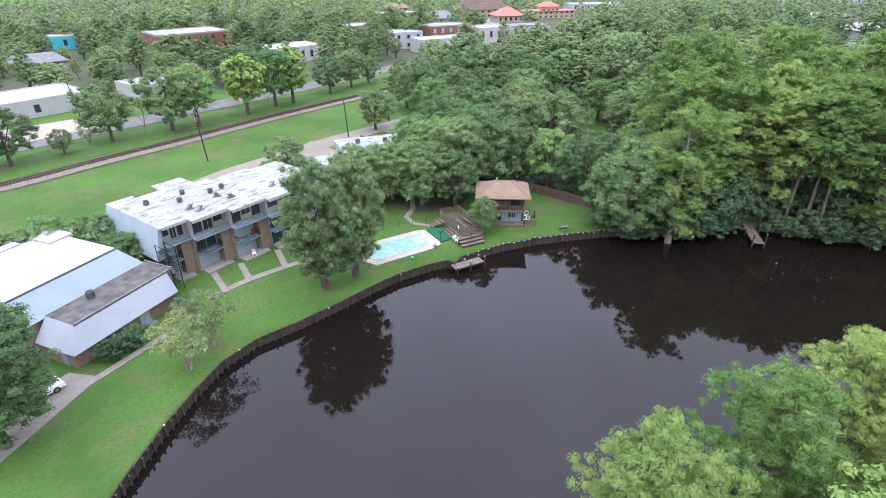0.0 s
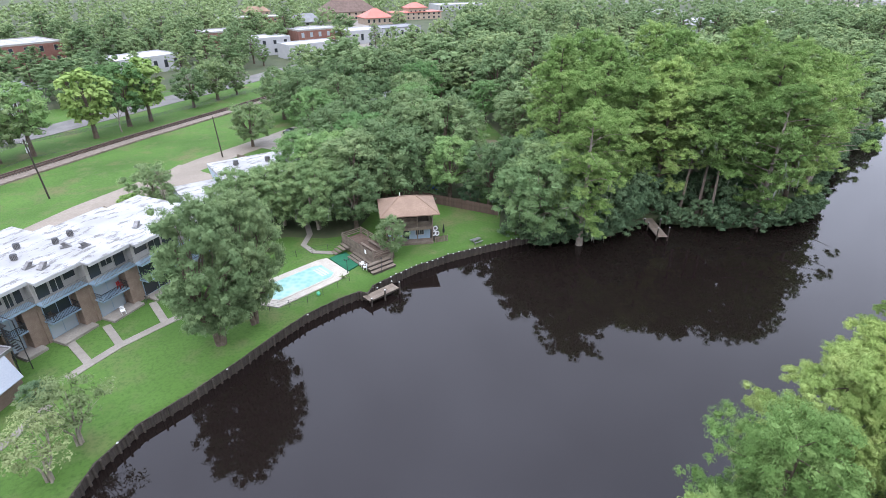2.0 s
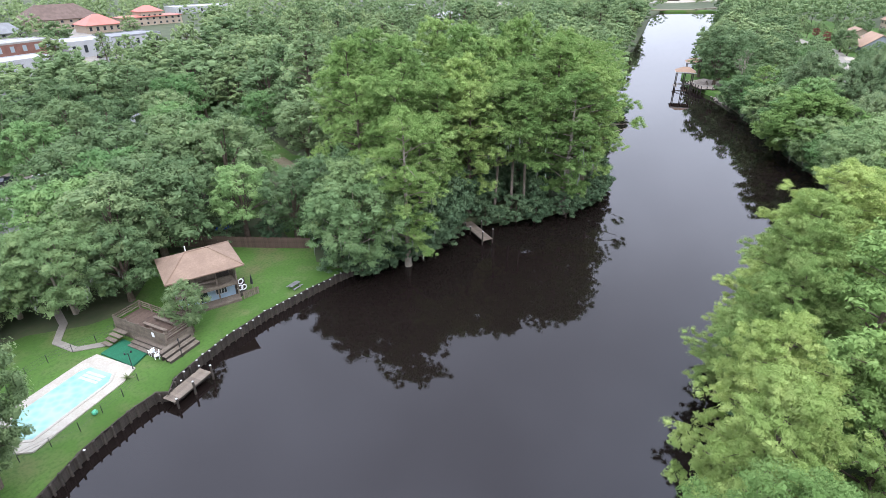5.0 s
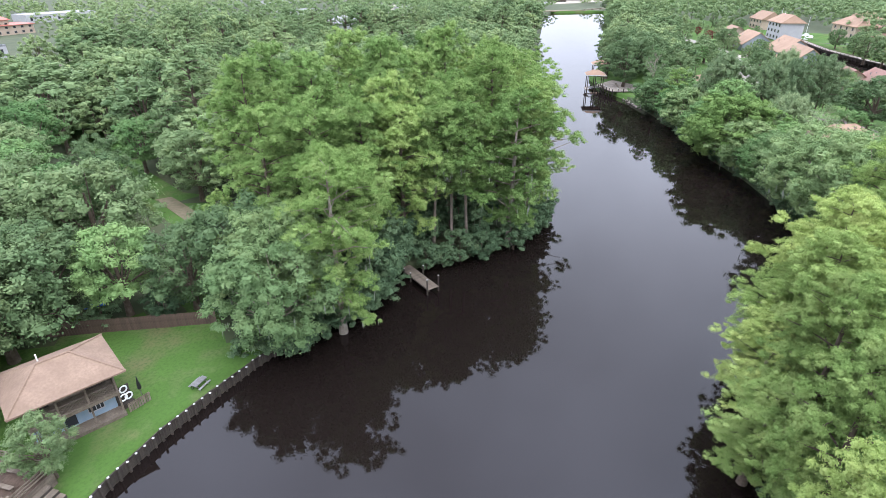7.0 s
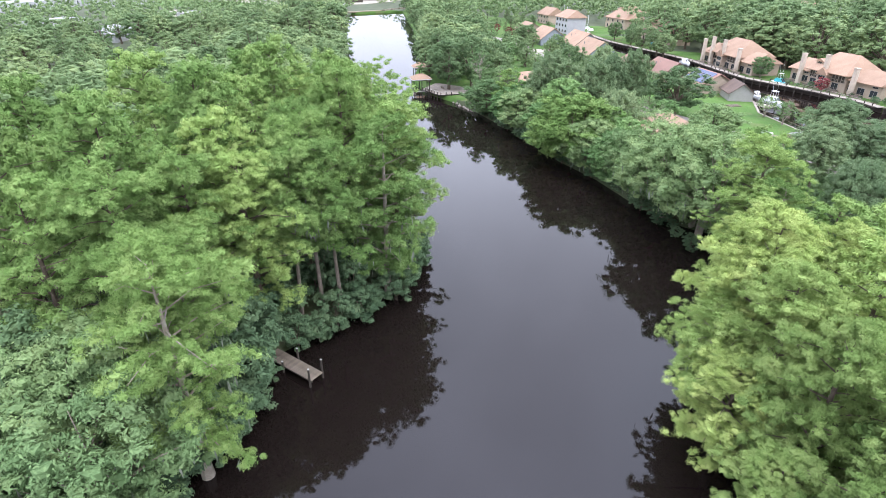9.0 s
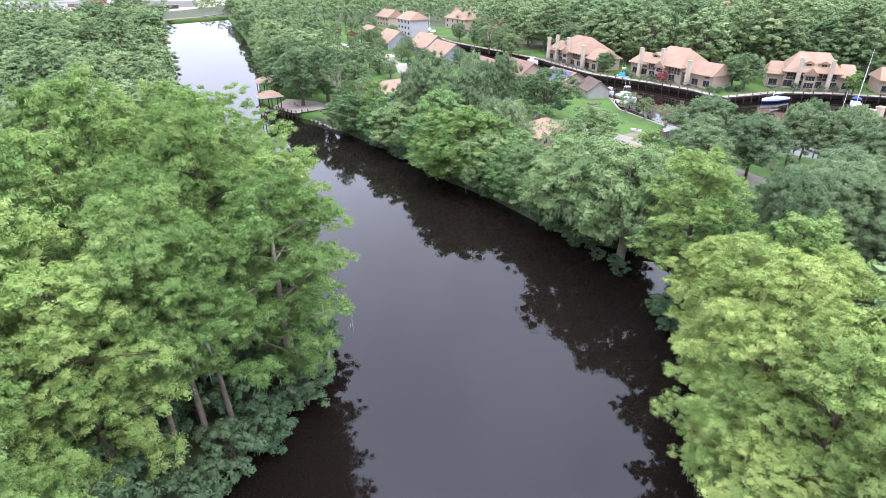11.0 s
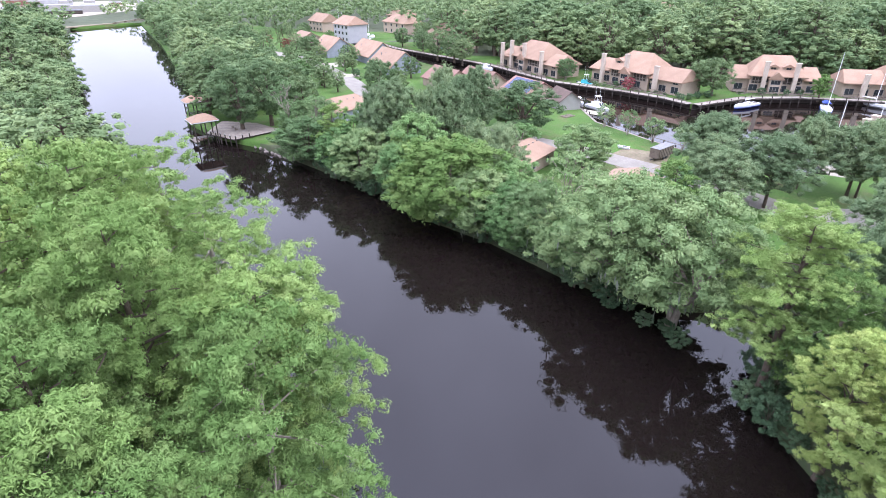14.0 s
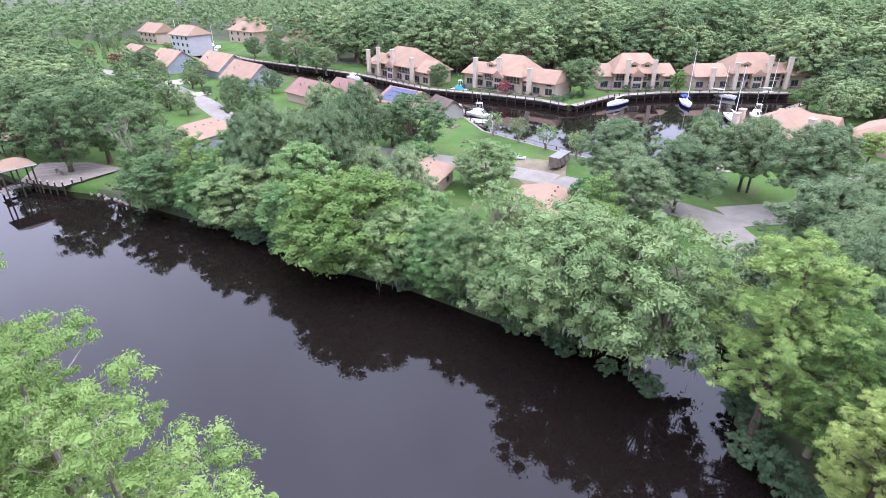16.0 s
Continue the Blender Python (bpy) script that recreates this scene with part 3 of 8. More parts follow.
def pine_form(rng, h, spread, count):
    bm = bmesh.new()
    base = h * 0.018
    tube(bm, [(0, 0, -0.6), (0.1, 0, h * .3), (-0.1, 0.1, h * .7), (0, 0, h * .96)], [base * 1.4, base, base * .7, base * .15], 8)
    clumps = []
    for i in range(count):
        f = 0.26 + 0.72 * (i + rng.uniform(0, 1)) / count
        reach = spread * math.sin(min(1, (1.04 - f) / 0.5) * 1.5) * rng.uniform(0.6, 1.05)
        a = i * 2.4 + rng.uniform(-.4, .4)
        tip = (math.cos(a) * reach, math.sin(a) * reach, h * f + reach * 0.25)
        limb(bm, rng, (0, 0, h * f), tip, base * 0.3)
        q = spread * rng.uniform(0.2, 0.3)
        clumps.append((*tip, q, q * 0.8))
        clumps.append((tip[0] * .55, tip[1] * .55, h * f + reach * .15, q, q * .7))
    return bm, clumps


PROTO = {}


def moss_mesh(rng, clumps, count):
    """Strands of grey moss that hang from the outer boughs."""
    c = np.array(clumps)
    far = np.hypot(c[:, 0], c[:, 1])
    c = c[(far > np.quantile(far, 0.55)) & (c[:, 2] < np.quantile(c[:, 2], 0.6))]
    c = c[rng.integers(0, len(c), count)]
    a = rng.uniform(0, math.tau, count)
    u = np.stack([np.cos(a), np.sin(a), np.zeros(count)], axis=1)
    p = c[:, :3] + np.roll(u, 1, axis=0) * c[:, 3:4] * [[0.7, 0.7, 0]]
    p[:, 2] = c[:, 2] - c[:, 4] * 0.3
    drop = rng.uniform(0.5, 1.9, (count, 1)) * np.array([[0, 0, 1]])
    w = u * rng.uniform(0.025, 0.06, (count, 1))
    sway = rng.normal(scale=0.08, size=(count, 3)) * [1, 1, 0]
    v = np.stack([p - w * 0.5, p - drop * 0.45 - w + sway, p - drop + sway, p - drop * 0.4 + w], axis=1).reshape(-1, 3)
    return raw_mesh("moss", v, np.arange(len(v)).reshape(-1, 4), M_MOSS)


def make_tree(kind, form, leaves, bark, label, category="tree", moss=0, core=0.54):
    """A first tree of its kind, far below the ground until it is placed."""
    bm, clumps = form
    rng, per, length, width, material, droop, up, *sub = leaves
    ob = thing(category, label, category)
    part("trunk", bm, bark, ob)
    crown = new("crown", crown_mesh("crown", rng, clumps, per, length, width, material, droop, up, core, sub[0] if sub else (3, 0.56)))
    crown.parent = ob
    if moss:
        strands = new("moss", moss_mesh(rng, clumps, moss))
        strands.parent = ob
        tagged(strands, "grey hanging moss strands", kind="stuff")
    PROTO.setdefault(kind, []).append([ob, False, max(c[2] for c in clumps) + 0.5])
    return ob


def place(kind, x, y, h, turn=None, squash=1.0, label="", z=None, i=None):
    """A tree of a kind at a place, scaled to a height."""
    k = PROTO[kind]
    t = k[TREE_RNG.randrange(len(k)) if i is None else i]
    s = h / t[2]
    m = pose(x, y, (land(x, y) if z is None else z), 0, 0, TREE_RNG.uniform(0, 360) if turn is None else turn) @ Matrix.Diagonal((s * squash, s * squash, s, 1))
    if t[1]:
        ob = copy_thing(t[0], m)
        ob.matrix_basis = m
    else:
        ob, t[1] = t[0], True
        ob.matrix_basis = m
    if label:
        ob["label"] = label
    return ob


TREE_RNG = random.Random(11)
R = lambda s: np.random.default_rng(s)
Q = random.Random
for s in range(2):
    make_tree("near_cypress", cypress_form(Q(s), 21, 5.6, 44, 0.2, 0.34), (R(s), 88, 0.18, 0.07, M_CYPRESS, 0.3, 0.35, (10, 0.36)), M_BARK, "tall bald cypress with layered feathery bright green foliage", core=0.46)
for s in range(2):
    make_tree("pale_cypress", cypress_form(Q(s + 20), 20, 5.3, 44, 0.1, 0.42), (R(s + 20), 80, 0.2, 0.076, M_CYPRESS_PALE, 0.4, 0.35, (10, 0.36)), M_BARK, "bald cypress with pale yellowish green drooping foliage")
for s in range(3):
    make_tree("cypress", cypress_form(Q(s + 5), 23, 5.6, 46, 0.24, 0.3), (R(s + 5), 60, 0.27, 0.12, M_CYPRESS, 0.25, 0.25, (5, 0.46)), M_BARK, "tall bald cypress with bright green tiers of foliage")
for s in range(3):
    make_tree("cypress_mid", cypress_form(Q(s + 10), 18, 5.4, 30, 0.12, 0.34), (R(s + 10), 50, 0.32, 0.16, M_CYPRESS, 0.25, 0.25, (4, 0.5)), M_BARK, "bald cypress with feathery green foliage on the river bank")
for s in range(3):
    make_tree("oak", dome_form(Q(s + 30), 14, 7.0, 54, 0.1), (R(s + 30), 78, 0.34, 0.2, M_OAK, 0.05, 0.4), M_BARK, "broad oak with dense dark green foliage")
for s in range(3):
    make_tree("broad", dome_form(Q(s + 40), 12, 5.2, 54, 0.18, 1), (R(s + 40), 78, 0.3, 0.17, M_BROAD, 0.12, 0.4), M_BARK, "leafy shade tree with mid-green rounded crown")
make_tree("lawn_tree", dome_form(Q(47), 16, 6.3, 120, 0.05, 2, 0.25), (R(47), 84, 0.24, 0.13, M_OAK, 0.12, 0.4, (5, 0.42)), M_BARK, "large leafy shade tree standing on the riverside lawn")
for s in range(2):
    make_tree("pine", pine_form(Q(s + 50), 15, 7.2, 60), (R(s + 50), 110, 0.36, 0.09, M_PINE, -0.05, 0.4, (4, 0.5)), M_BARK, "pine with rounded olive-green needle crown")
for s in range(2):
    make_tree("shrub", dome_form(Q(s + 60), 5, 3.4, 26, 0.0, 2, 0.2), (R(s + 60), 60, 0.28, 0.17, M_SHRUB, 0.1, 0.4), M_BARK, "dark green shade-grown bush at the water's edge", "bush")
for s in range(2):
    make_tree("silver", dome_form(Q(70 + s), 12, 6.4, 70, 0.06, 2, 0.25), (R(70 + s), 80, 0.27, 0.12, M_SILVER, 0.3, 0.4, (5, 0.44)), M_PALEBARK, "silvery green maple leaning over the river", moss=70)
for s in range(3):
    make_tree("bank", dome_form(Q(75 + s), 11, 6.2, 70, -0.06, 2, 0.2), (R(75 + s), 72, 0.28, 0.15, (M_BROAD, M_SILVER, M_BANK)[s], 0.2, 0.4, (5, 0.44)), M_BARK, "riverside tree with low boughs spreading over the water", moss=(0, 60, 0)[s])
for s in range(2):
    make_tree("myrtle", dome_form(Q(80 + s), 5, 2.4, 40, 0.3, 4, 0.35), (R(80 + s), 26, 0.2, 0.09, M_GREY if s == 0 else M_SILVER, 0.1, 0.3), M_PALEBARK, "small sparse multi-stemmed crape myrtle on the lawn", core=0.0)
make_tree("yellow", dome_form(Q(90), 7, 2.8, 36, 0.15), (R(90), 40, 0.4, 0.26, M_YELLOW, 0.05, 0.4), M_BARK, "young tree with yellow-green foliage")
make_tree("red", dome_form(Q(91), 4, 1.8, 24, 0.1, 2, 0.2), (R(91), 30, 0.32, 0.22, M_RED, 0.05, 0.4), M_BARK, "small red-leaved ornamental tree")


def bare_form(rng, h):
    """Grey branching limbs with few leaves."""
    bm = bmesh.new()
    clumps = []

    def grow(a, d, length, r, depth):
        b = a + d * length
        mid = (a + b) / 2 + Vector((rng.uniform(-.1, .1), rng.uniform(-.1, .1), 0.05)) * length
        tube(bm, [a, mid, b], [r, r * .8, r * .6], 5)
        if depth:
            for i in range(3):
                e = (d + Vector((rng.uniform(-.8, .8), rng.uniform(-.8, .8), rng.uniform(-.15, .5)))).normalized()
                grow(b, e, length * rng.uniform(.6, .8), r * .55, depth - 1)
        else:
            clumps.append((b.x, b.y, b.z, 0.45, 0.35))
    grow(Vector((0, 0, -0.5)), Vector((0, 0, 1)), h * .36, h * .02, 4)
    return bm, clumps


def thin_form(rng, h, spread, limbs):
    bm, clumps = cypress_form(rng, h, spread, limbs, 0.3)
    return bm, clumps[::2]


for s in range(2):
    make_tree("moss_cypress", cypress_form(Q(s + 110), 20, 5.8, 40, 0.07, 0.32), (R(s + 110), 72, 0.2, 0.076, M_CYPRESS, 0.4, 0.3, (10, 0.36)), M_PALEBARK, "bald cypress at the waterline hung with grey moss", moss=130, core=0.46)
    make_tree("thin_cypress", thin_form(Q(s + 97), 20, 6.0, 24), (R(s + 97), 96, 0.17, 0.066, M_CYPRESS, 0.3, 0.35, (10, 0.34)), M_PALEBARK, "sparse cypress showing pale bare limbs between foliage clouds", core=0.45)
for s in range(2):
    make_tree("stem_cypress", cypress_form(Q(s + 130), 22, 5.0, 40, 0.4, 0.34, 0.012, 0.09), (R(s + 130), 84, 0.19, 0.072, M_CYPRESS, 0.35, 0.35, (10, 0.36)), M_STEMBARK, "bald cypress with a long bare pale trunk above the shaded bank", moss=60, core=0.46)
make_tree("bare", bare_form(Q(95), 11), (R(95), 16, 0.3, 0.14, M_SILVER, 0.2, 0.3, (1, 0.9)), M_PALEBARK, "thin-leaved tree with bare pale grey branches", core=0.0)

# ---- rail line, roads, paths, banks ----
def strip(bm, line, left, right, lift, thick=0.12, step=6.0):
    """A slab that follows a line over the ground."""
    pts = []
    for (x0, y0), (x1, y1) in zip(line, line[1:]):
        k = max(1, int(math.hypot(x1 - x0, y1 - y0) / step))
        pts += [(x0 + (x1 - x0) * i / k, y0 + (y1 - y0) * i / k) for i in range(k)]
    pts.append(line[-1])
    rows = []
    for i, (x, y) in enumerate(pts):
        a, b = pts[max(i - 1, 0)], pts[min(i + 1, len(pts) - 1)]
        d = Vector((b[0] - a[0], b[1] - a[1])).normalized()
        nx, ny = -d.y, d.x
        z = land(x, y) + lift
        rows.append([bm.verts.new((x + nx * left, y + ny * left, z)), bm.verts.new((x - nx * right, y - ny * right, z)), bm.verts.new((x - nx * right, y - ny * right, z - thick - 0.25)), bm.verts.new((x + nx * left, y + ny * left, z - thick - 0.25))])
    for r, s in zip(rows, rows[1:]):
        for k in range(4):
            bm.faces.new((r[k], r[(k + 1) % 4], s[(k + 1) % 4], s[k]))
    bm.faces.new(rows[0][::-1])
    bm.faces.new(rows[-1])
    bmesh.ops.recalc_face_normals(bm, faces=bm.faces)
    return bm


def strip_thing(name, line, half, material, label, category, lift=0.1):
    return tagged(part(name, strip(bmesh.new(), line, half, half, lift), material), label, category, kind="structure")


def sheet(name, outline, material, label, category, lift=0.1):
    """A flat slab laid over the ground."""
    z = max(land(x, y) for x, y in outline) + lift
    a = sum(x0 * y1 - x1 * y0 for (x0, y0), (x1, y1) in zip(outline, outline[1:] + outline[:1]))
    bm = prism(bmesh.new(), outline if a > 0 else outline[::-1], z - 0.6, z)
    return tagged(part(name, bm, material), label, category, kind="structure")


RAIL = [(-140, 36), (-83.5, 105.8), (-65.9, 128.2), (-39.9, 161), (-10.3, 196), (40, 258), (110, 345)]
bm = strip(bmesh.new(), RAIL, 1.9, 4.0, 0.32)
track = tagged(part("railway", bm, M_BALLAST), "single railway track on tan crushed stone ballast", "railway", kind="structure")
for off in (-0.72, 0.72):
    part("rail", strip(bmesh.new(), RAIL, 0.06 + off, 0.06 - off, 0.62, 0.02), M_RUST, track)
tie = boxes((-1.3, 1.3, -0.12, 0.12, 0, 0.16))
tie_mesh = bpy.data.meshes.new("tie")
tie.to_mesh(tie_mesh)
tie.free()
tie_mesh.materials.append(M_DARKWOOD)
k = 0
for (x0, y0), (x1, y1) in zip(RAIL[1:4], RAIL[2:5]):
    d = math.hypot(x1 - x0, y1 - y0)
    a = math.degrees(math.atan2(y1 - y0, x1 - x0))
    for i in range(int(d / 0.62)):
        s = i * 0.62 / d
        x, y = x0 + (x1 - x0) * s, y0 + (y1 - y0) * s
        ob = new("tie", tie_mesh)
        ob.parent = track
        ob.matrix_basis = pose(x, y, land(x, y) + 0.3, 0, 0, a + 90)

strip_thing("road", [(-110, 15), (-56, 86), (-39.7, 112.5), (-21, 135), (-6, 150), (6, 163)], 3.2, M_TANROAD, "sun-bleached tan concrete road beside the railway", "road", 0.07)
sheet("parking_area", [(-37, 113), (-20, 96), (-12, 116), (-20, 126), (-27, 134)], M_TANROAD, "pale concrete parking area", "parking", 0.05)
sheet("driveway", [(-14, 146), (-2, 134), (3, 138), (4, 152), (-4, 156)], M_CONCRETE, "concrete driveway curving round a grass circle", "driveway", 0.06)
strip_thing("street", [(-150, 66), (-95.7, 135), (-65, 171), (-30, 214), (30, 290), (80, 352)], 5.0, M_ASPHALT, "grey asphalt street with kerb", "street", 0.08)
strip_thing("town_street", [(18, 250), (36, 300), (42, 360), (60, 460)], 5.5, M_CONCRETE, "pale street running into the town centre", "street", 0.08)
sheet("white_lot", [(-118, 140), (-101, 131), (-86, 149), (-98, 158)], M_PALECONC, "pale concrete lot in front of the shop", "parking", 0.12)

# paths on the lawn by the apartments
for line, w in (([(-42, 36), (-39.0, 40.2), (-35.6, 46.2), (-31.2, 54), (-29, 58.5)], 0.45), ([(-28.6, 62.6), (-24.5, 67.2), (-19.7, 70.8), (-17, 72.5)], 0.55), ([(-30.2, 69.5), (-27, 64.6)], 0.45), ([(-27, 72), (-24.5, 67.4)], 0.45), ([(-22.5, 76), (-20.2, 70.8)], 0.45), ([(-1.9, 96), (-1.6, 91), (-2.8, 87.5), (-1.4, 84.6), (1.5, 83.4)], 0.45)):
    strip_thing("path", line, w, M_CONCRETE, "narrow worn concrete garden path", "path", 0.09)
sheet("driveway", [(-44.5, 37), (-38.6, 33.5), (-34.9, 47.2), (-38.6, 48.0)], M_CONCRETE, "concrete drive beside the low annex", "driveway", 0.07)


# ---- timber bulkhead ----
def along(line, step):
    """Points and headings at even steps along a line."""
    out, left = [], 0.0
    for (x0, y0), (x1, y1) in zip(line, line[1:]):
        d = math.hypot(x1 - x0, y1 - y0)
        s = left
        while s < d:
            out.append((x0 + (x1 - x0) * s / d, y0 + (y1 - y0) * s / d, math.degrees(math.atan2(y1 - y0, x1 - x0))))
            s += step
        left = s - d
    return out


def shared(name, bm, material):
    me = bpy.data.meshes.new(name)
    bm.to_mesh(me)
    bm.free()
    me.materials.append(material)
    return me


def put(me, parent, m, label=""):
    ob = new(me.name.split(".")[0], me)
    ob.parent = parent
    ob.matrix_basis = m
    if label:
        ob["label"] = label
    return ob


BULK = NORTH_BANK[2:] + [(33, 81)]
wall = thing("retaining_wall", "dark weathered timber bulkhead along the lawn's edge", "retaining wall", kind="structure")
post_mesh = shared("post", tube(bmesh.new(), [(0, 0, -2), (0, 0, 1.2), (0.01, 0, 2.75)], [0.14, 0.125, 0.11], 8), M_DARKWOOD)
cap_mesh = shared("cap", tube(bmesh.new(), [(0, 0, 0), (0, 0, 0.04), (0, 0, 0.07)], [0.125, 0.12, 0.05], 8), M_POSTCAP)
board_mesh = shared("board", boxes((-0.125, 0.125, -0.03, 0.03, -2.4, 0.0)), M_DARKWOOD)
rail_mesh = shared("wale", boxes((-0.7, 0.7, -0.06, 0.06, -0.1, 0.1)), M_DARKWOOD)
rng = random.Random(3)
for i, (x, y, a) in enumerate(along(BULK, 0.27)):
    ca, sa = math.cos(radians(a)), math.sin(radians(a))
    if y > 20:
        put(board_mesh, wall, pose(x + sa * 0.12, y - ca * 0.12, land(x, y) + rng.uniform(-.14, .04), rng.uniform(-2, 2), 0, a))
for i, (x, y, a) in enumerate(along(BULK, 0.95)):
    if y > 20:
        ca, sa = math.cos(radians(a)), math.sin(radians(a))
        z = land(x, y) - 2.66 + rng.uniform(-.2, .1)
        px, py = x + sa * 0.3, y - ca * 0.3
        put(post_mesh, wall, pose(px, py, z, rng.uniform(-2, 2), rng.uniform(-2, 2), 0))
        if x > 8 or i % 13 == 3:
            put(cap_mesh, wall, pose(px, py, z + 2.74, 0, 0, 0), "white post cap")
        put(rail_mesh, wall, pose(x + sa * 0.13 - sa * 0.0, y - ca * 0.13, land(x, y) - 0.12, 0, 0, a))

# ---- apartments ----
def frame_box(bm, x0, x1, z0, z1, y, w=0.07, d=0.08):
    """A window frame of four bars in the plane y."""
    for a, b, c, e in ((x0, x1, z0, z0 + w), (x0, x1, z1 - w, z1), (x0, x0 + w, z0 + w, z1 - w), (x1 - w, x1, z0 + w, z1 - w)):
        box(bm, a, b, y - d, y, c, e)
    return bm


def window(parent, x0, x1, z0, z1, y, glass=None, frame_mat=None, bars=0, name="window"):
    """A window proud of a wall whose outside faces -y; glass and mullions are its parts."""
    f = part(name, frame_box(bmesh.new(), x0, x1, z0, z1, y), frame_mat or M_WHITEWALL, parent)
    part("pane", boxes((x0 + 0.06, x1 - 0.06, y - 0.035, y - 0.01, z0 + 0.06, z1 - 0.06)), glass or M_GLASS, f)
    for i in range(bars):
        c = x0 + (x1 - x0) * (i + 1) / (bars + 1)
        part("mullion", boxes((c - 0.03, c + 0.03, y - 0.07, y - 0.036, z0 + 0.08, z1 - 0.08)), frame_mat or M_WHITEWALL, f)
    return f


def railing(parent, x0, x1, y, z, h=1.0, material=None, gap=0.16, ends=0.0):
    bm = bmesh.new()
    box(bm, x0, x1, y - 0.03, y + 0.03, z + h - 0.06, z + h)
    box(bm, x0, x1, y - 0.02, y + 0.02, z + 0.08, z + 0.12)
    k = int((x1 - x0) / gap)
    for i in range(k + 1):
        c = x0 + (x1 - x0) * i / max(k, 1)
        box(bm, c - 0.014, c + 0.014, y - 0.014, y + 0.014, z, z + h - 0.06)
    if ends:
        for x in (x0, x1):
            box(bm, x - 0.03, x + 0.03, y + 0.03, y + ends, z + h - 0.06, z + h)
            for i in range(1, int(ends / gap)):
                box(bm, x - 0.014, x + 0.014, y + i * gap - 0.014, y + i * gap + 0.014, z, z + h - 0.06)
    return part("railing", bm, material or M_IRON, parent)


def condenser(x, y, z, rz, s=1.0, label="round grey roof air-conditioning condenser"):
    t = thing("air_conditioner", label, "air conditioner", x, y, z, rz, "rooftop units")
    bm = tube(bmesh.new(), [(0, 0, 0), (0, 0, 0.1), (0, 0, 0.85 * s)], [0.42 * s, 0.45 * s, 0.45 * s], 14)
    part("casing", bm, M_STEEL, t)
    bm = bmesh.new()
    for i in range(14):
        a = i * math.tau / 14
        box(bm, -0.02, 0.02, -0.47 * s, -0.45 * s, 0.15, 0.8 * s, Matrix.Rotation(a, 4, "Z"))
    part("grille", bm, M_IRON, t)
    part("fan_guard", tube(bmesh.new(), [(0, 0, 0.85 * s), (0, 0, 0.9 * s), (0, 0, 0.93 * s)], [0.46 * s, 0.42 * s, 0.1], 14), M_IRON, t)
    return t


def roof_vent(x, y, z, rz):
    t = thing("roof_vent", "low bent sheet-metal vent on the flat roof", "vent", x, y, z, rz, "roof vents")
    part("curb", boxes((-0.6, 0.6, -0.35, 0.35, 0, 0.18)), M_STEEL, t)
    part("hood", hull(bmesh.new(), [(-0.2, -0.25, 0.18), (0.45, -0.25, 0.18), (0.45, 0.25, 0.18), (-0.2, 0.25, 0.18), (-0.5, -0.3, 0.7), (-0.1, -0.3, 0.75), (-0.1, 0.3, 0.75), (-0.5, 0.3, 0.7)], [(3, 2, 1, 0), (4, 5, 6, 7), (0, 1, 5, 4), (1, 2, 6, 5), (2, 3, 7, 6), (3, 0, 4, 7)]), M_STEEL, t)
    return t


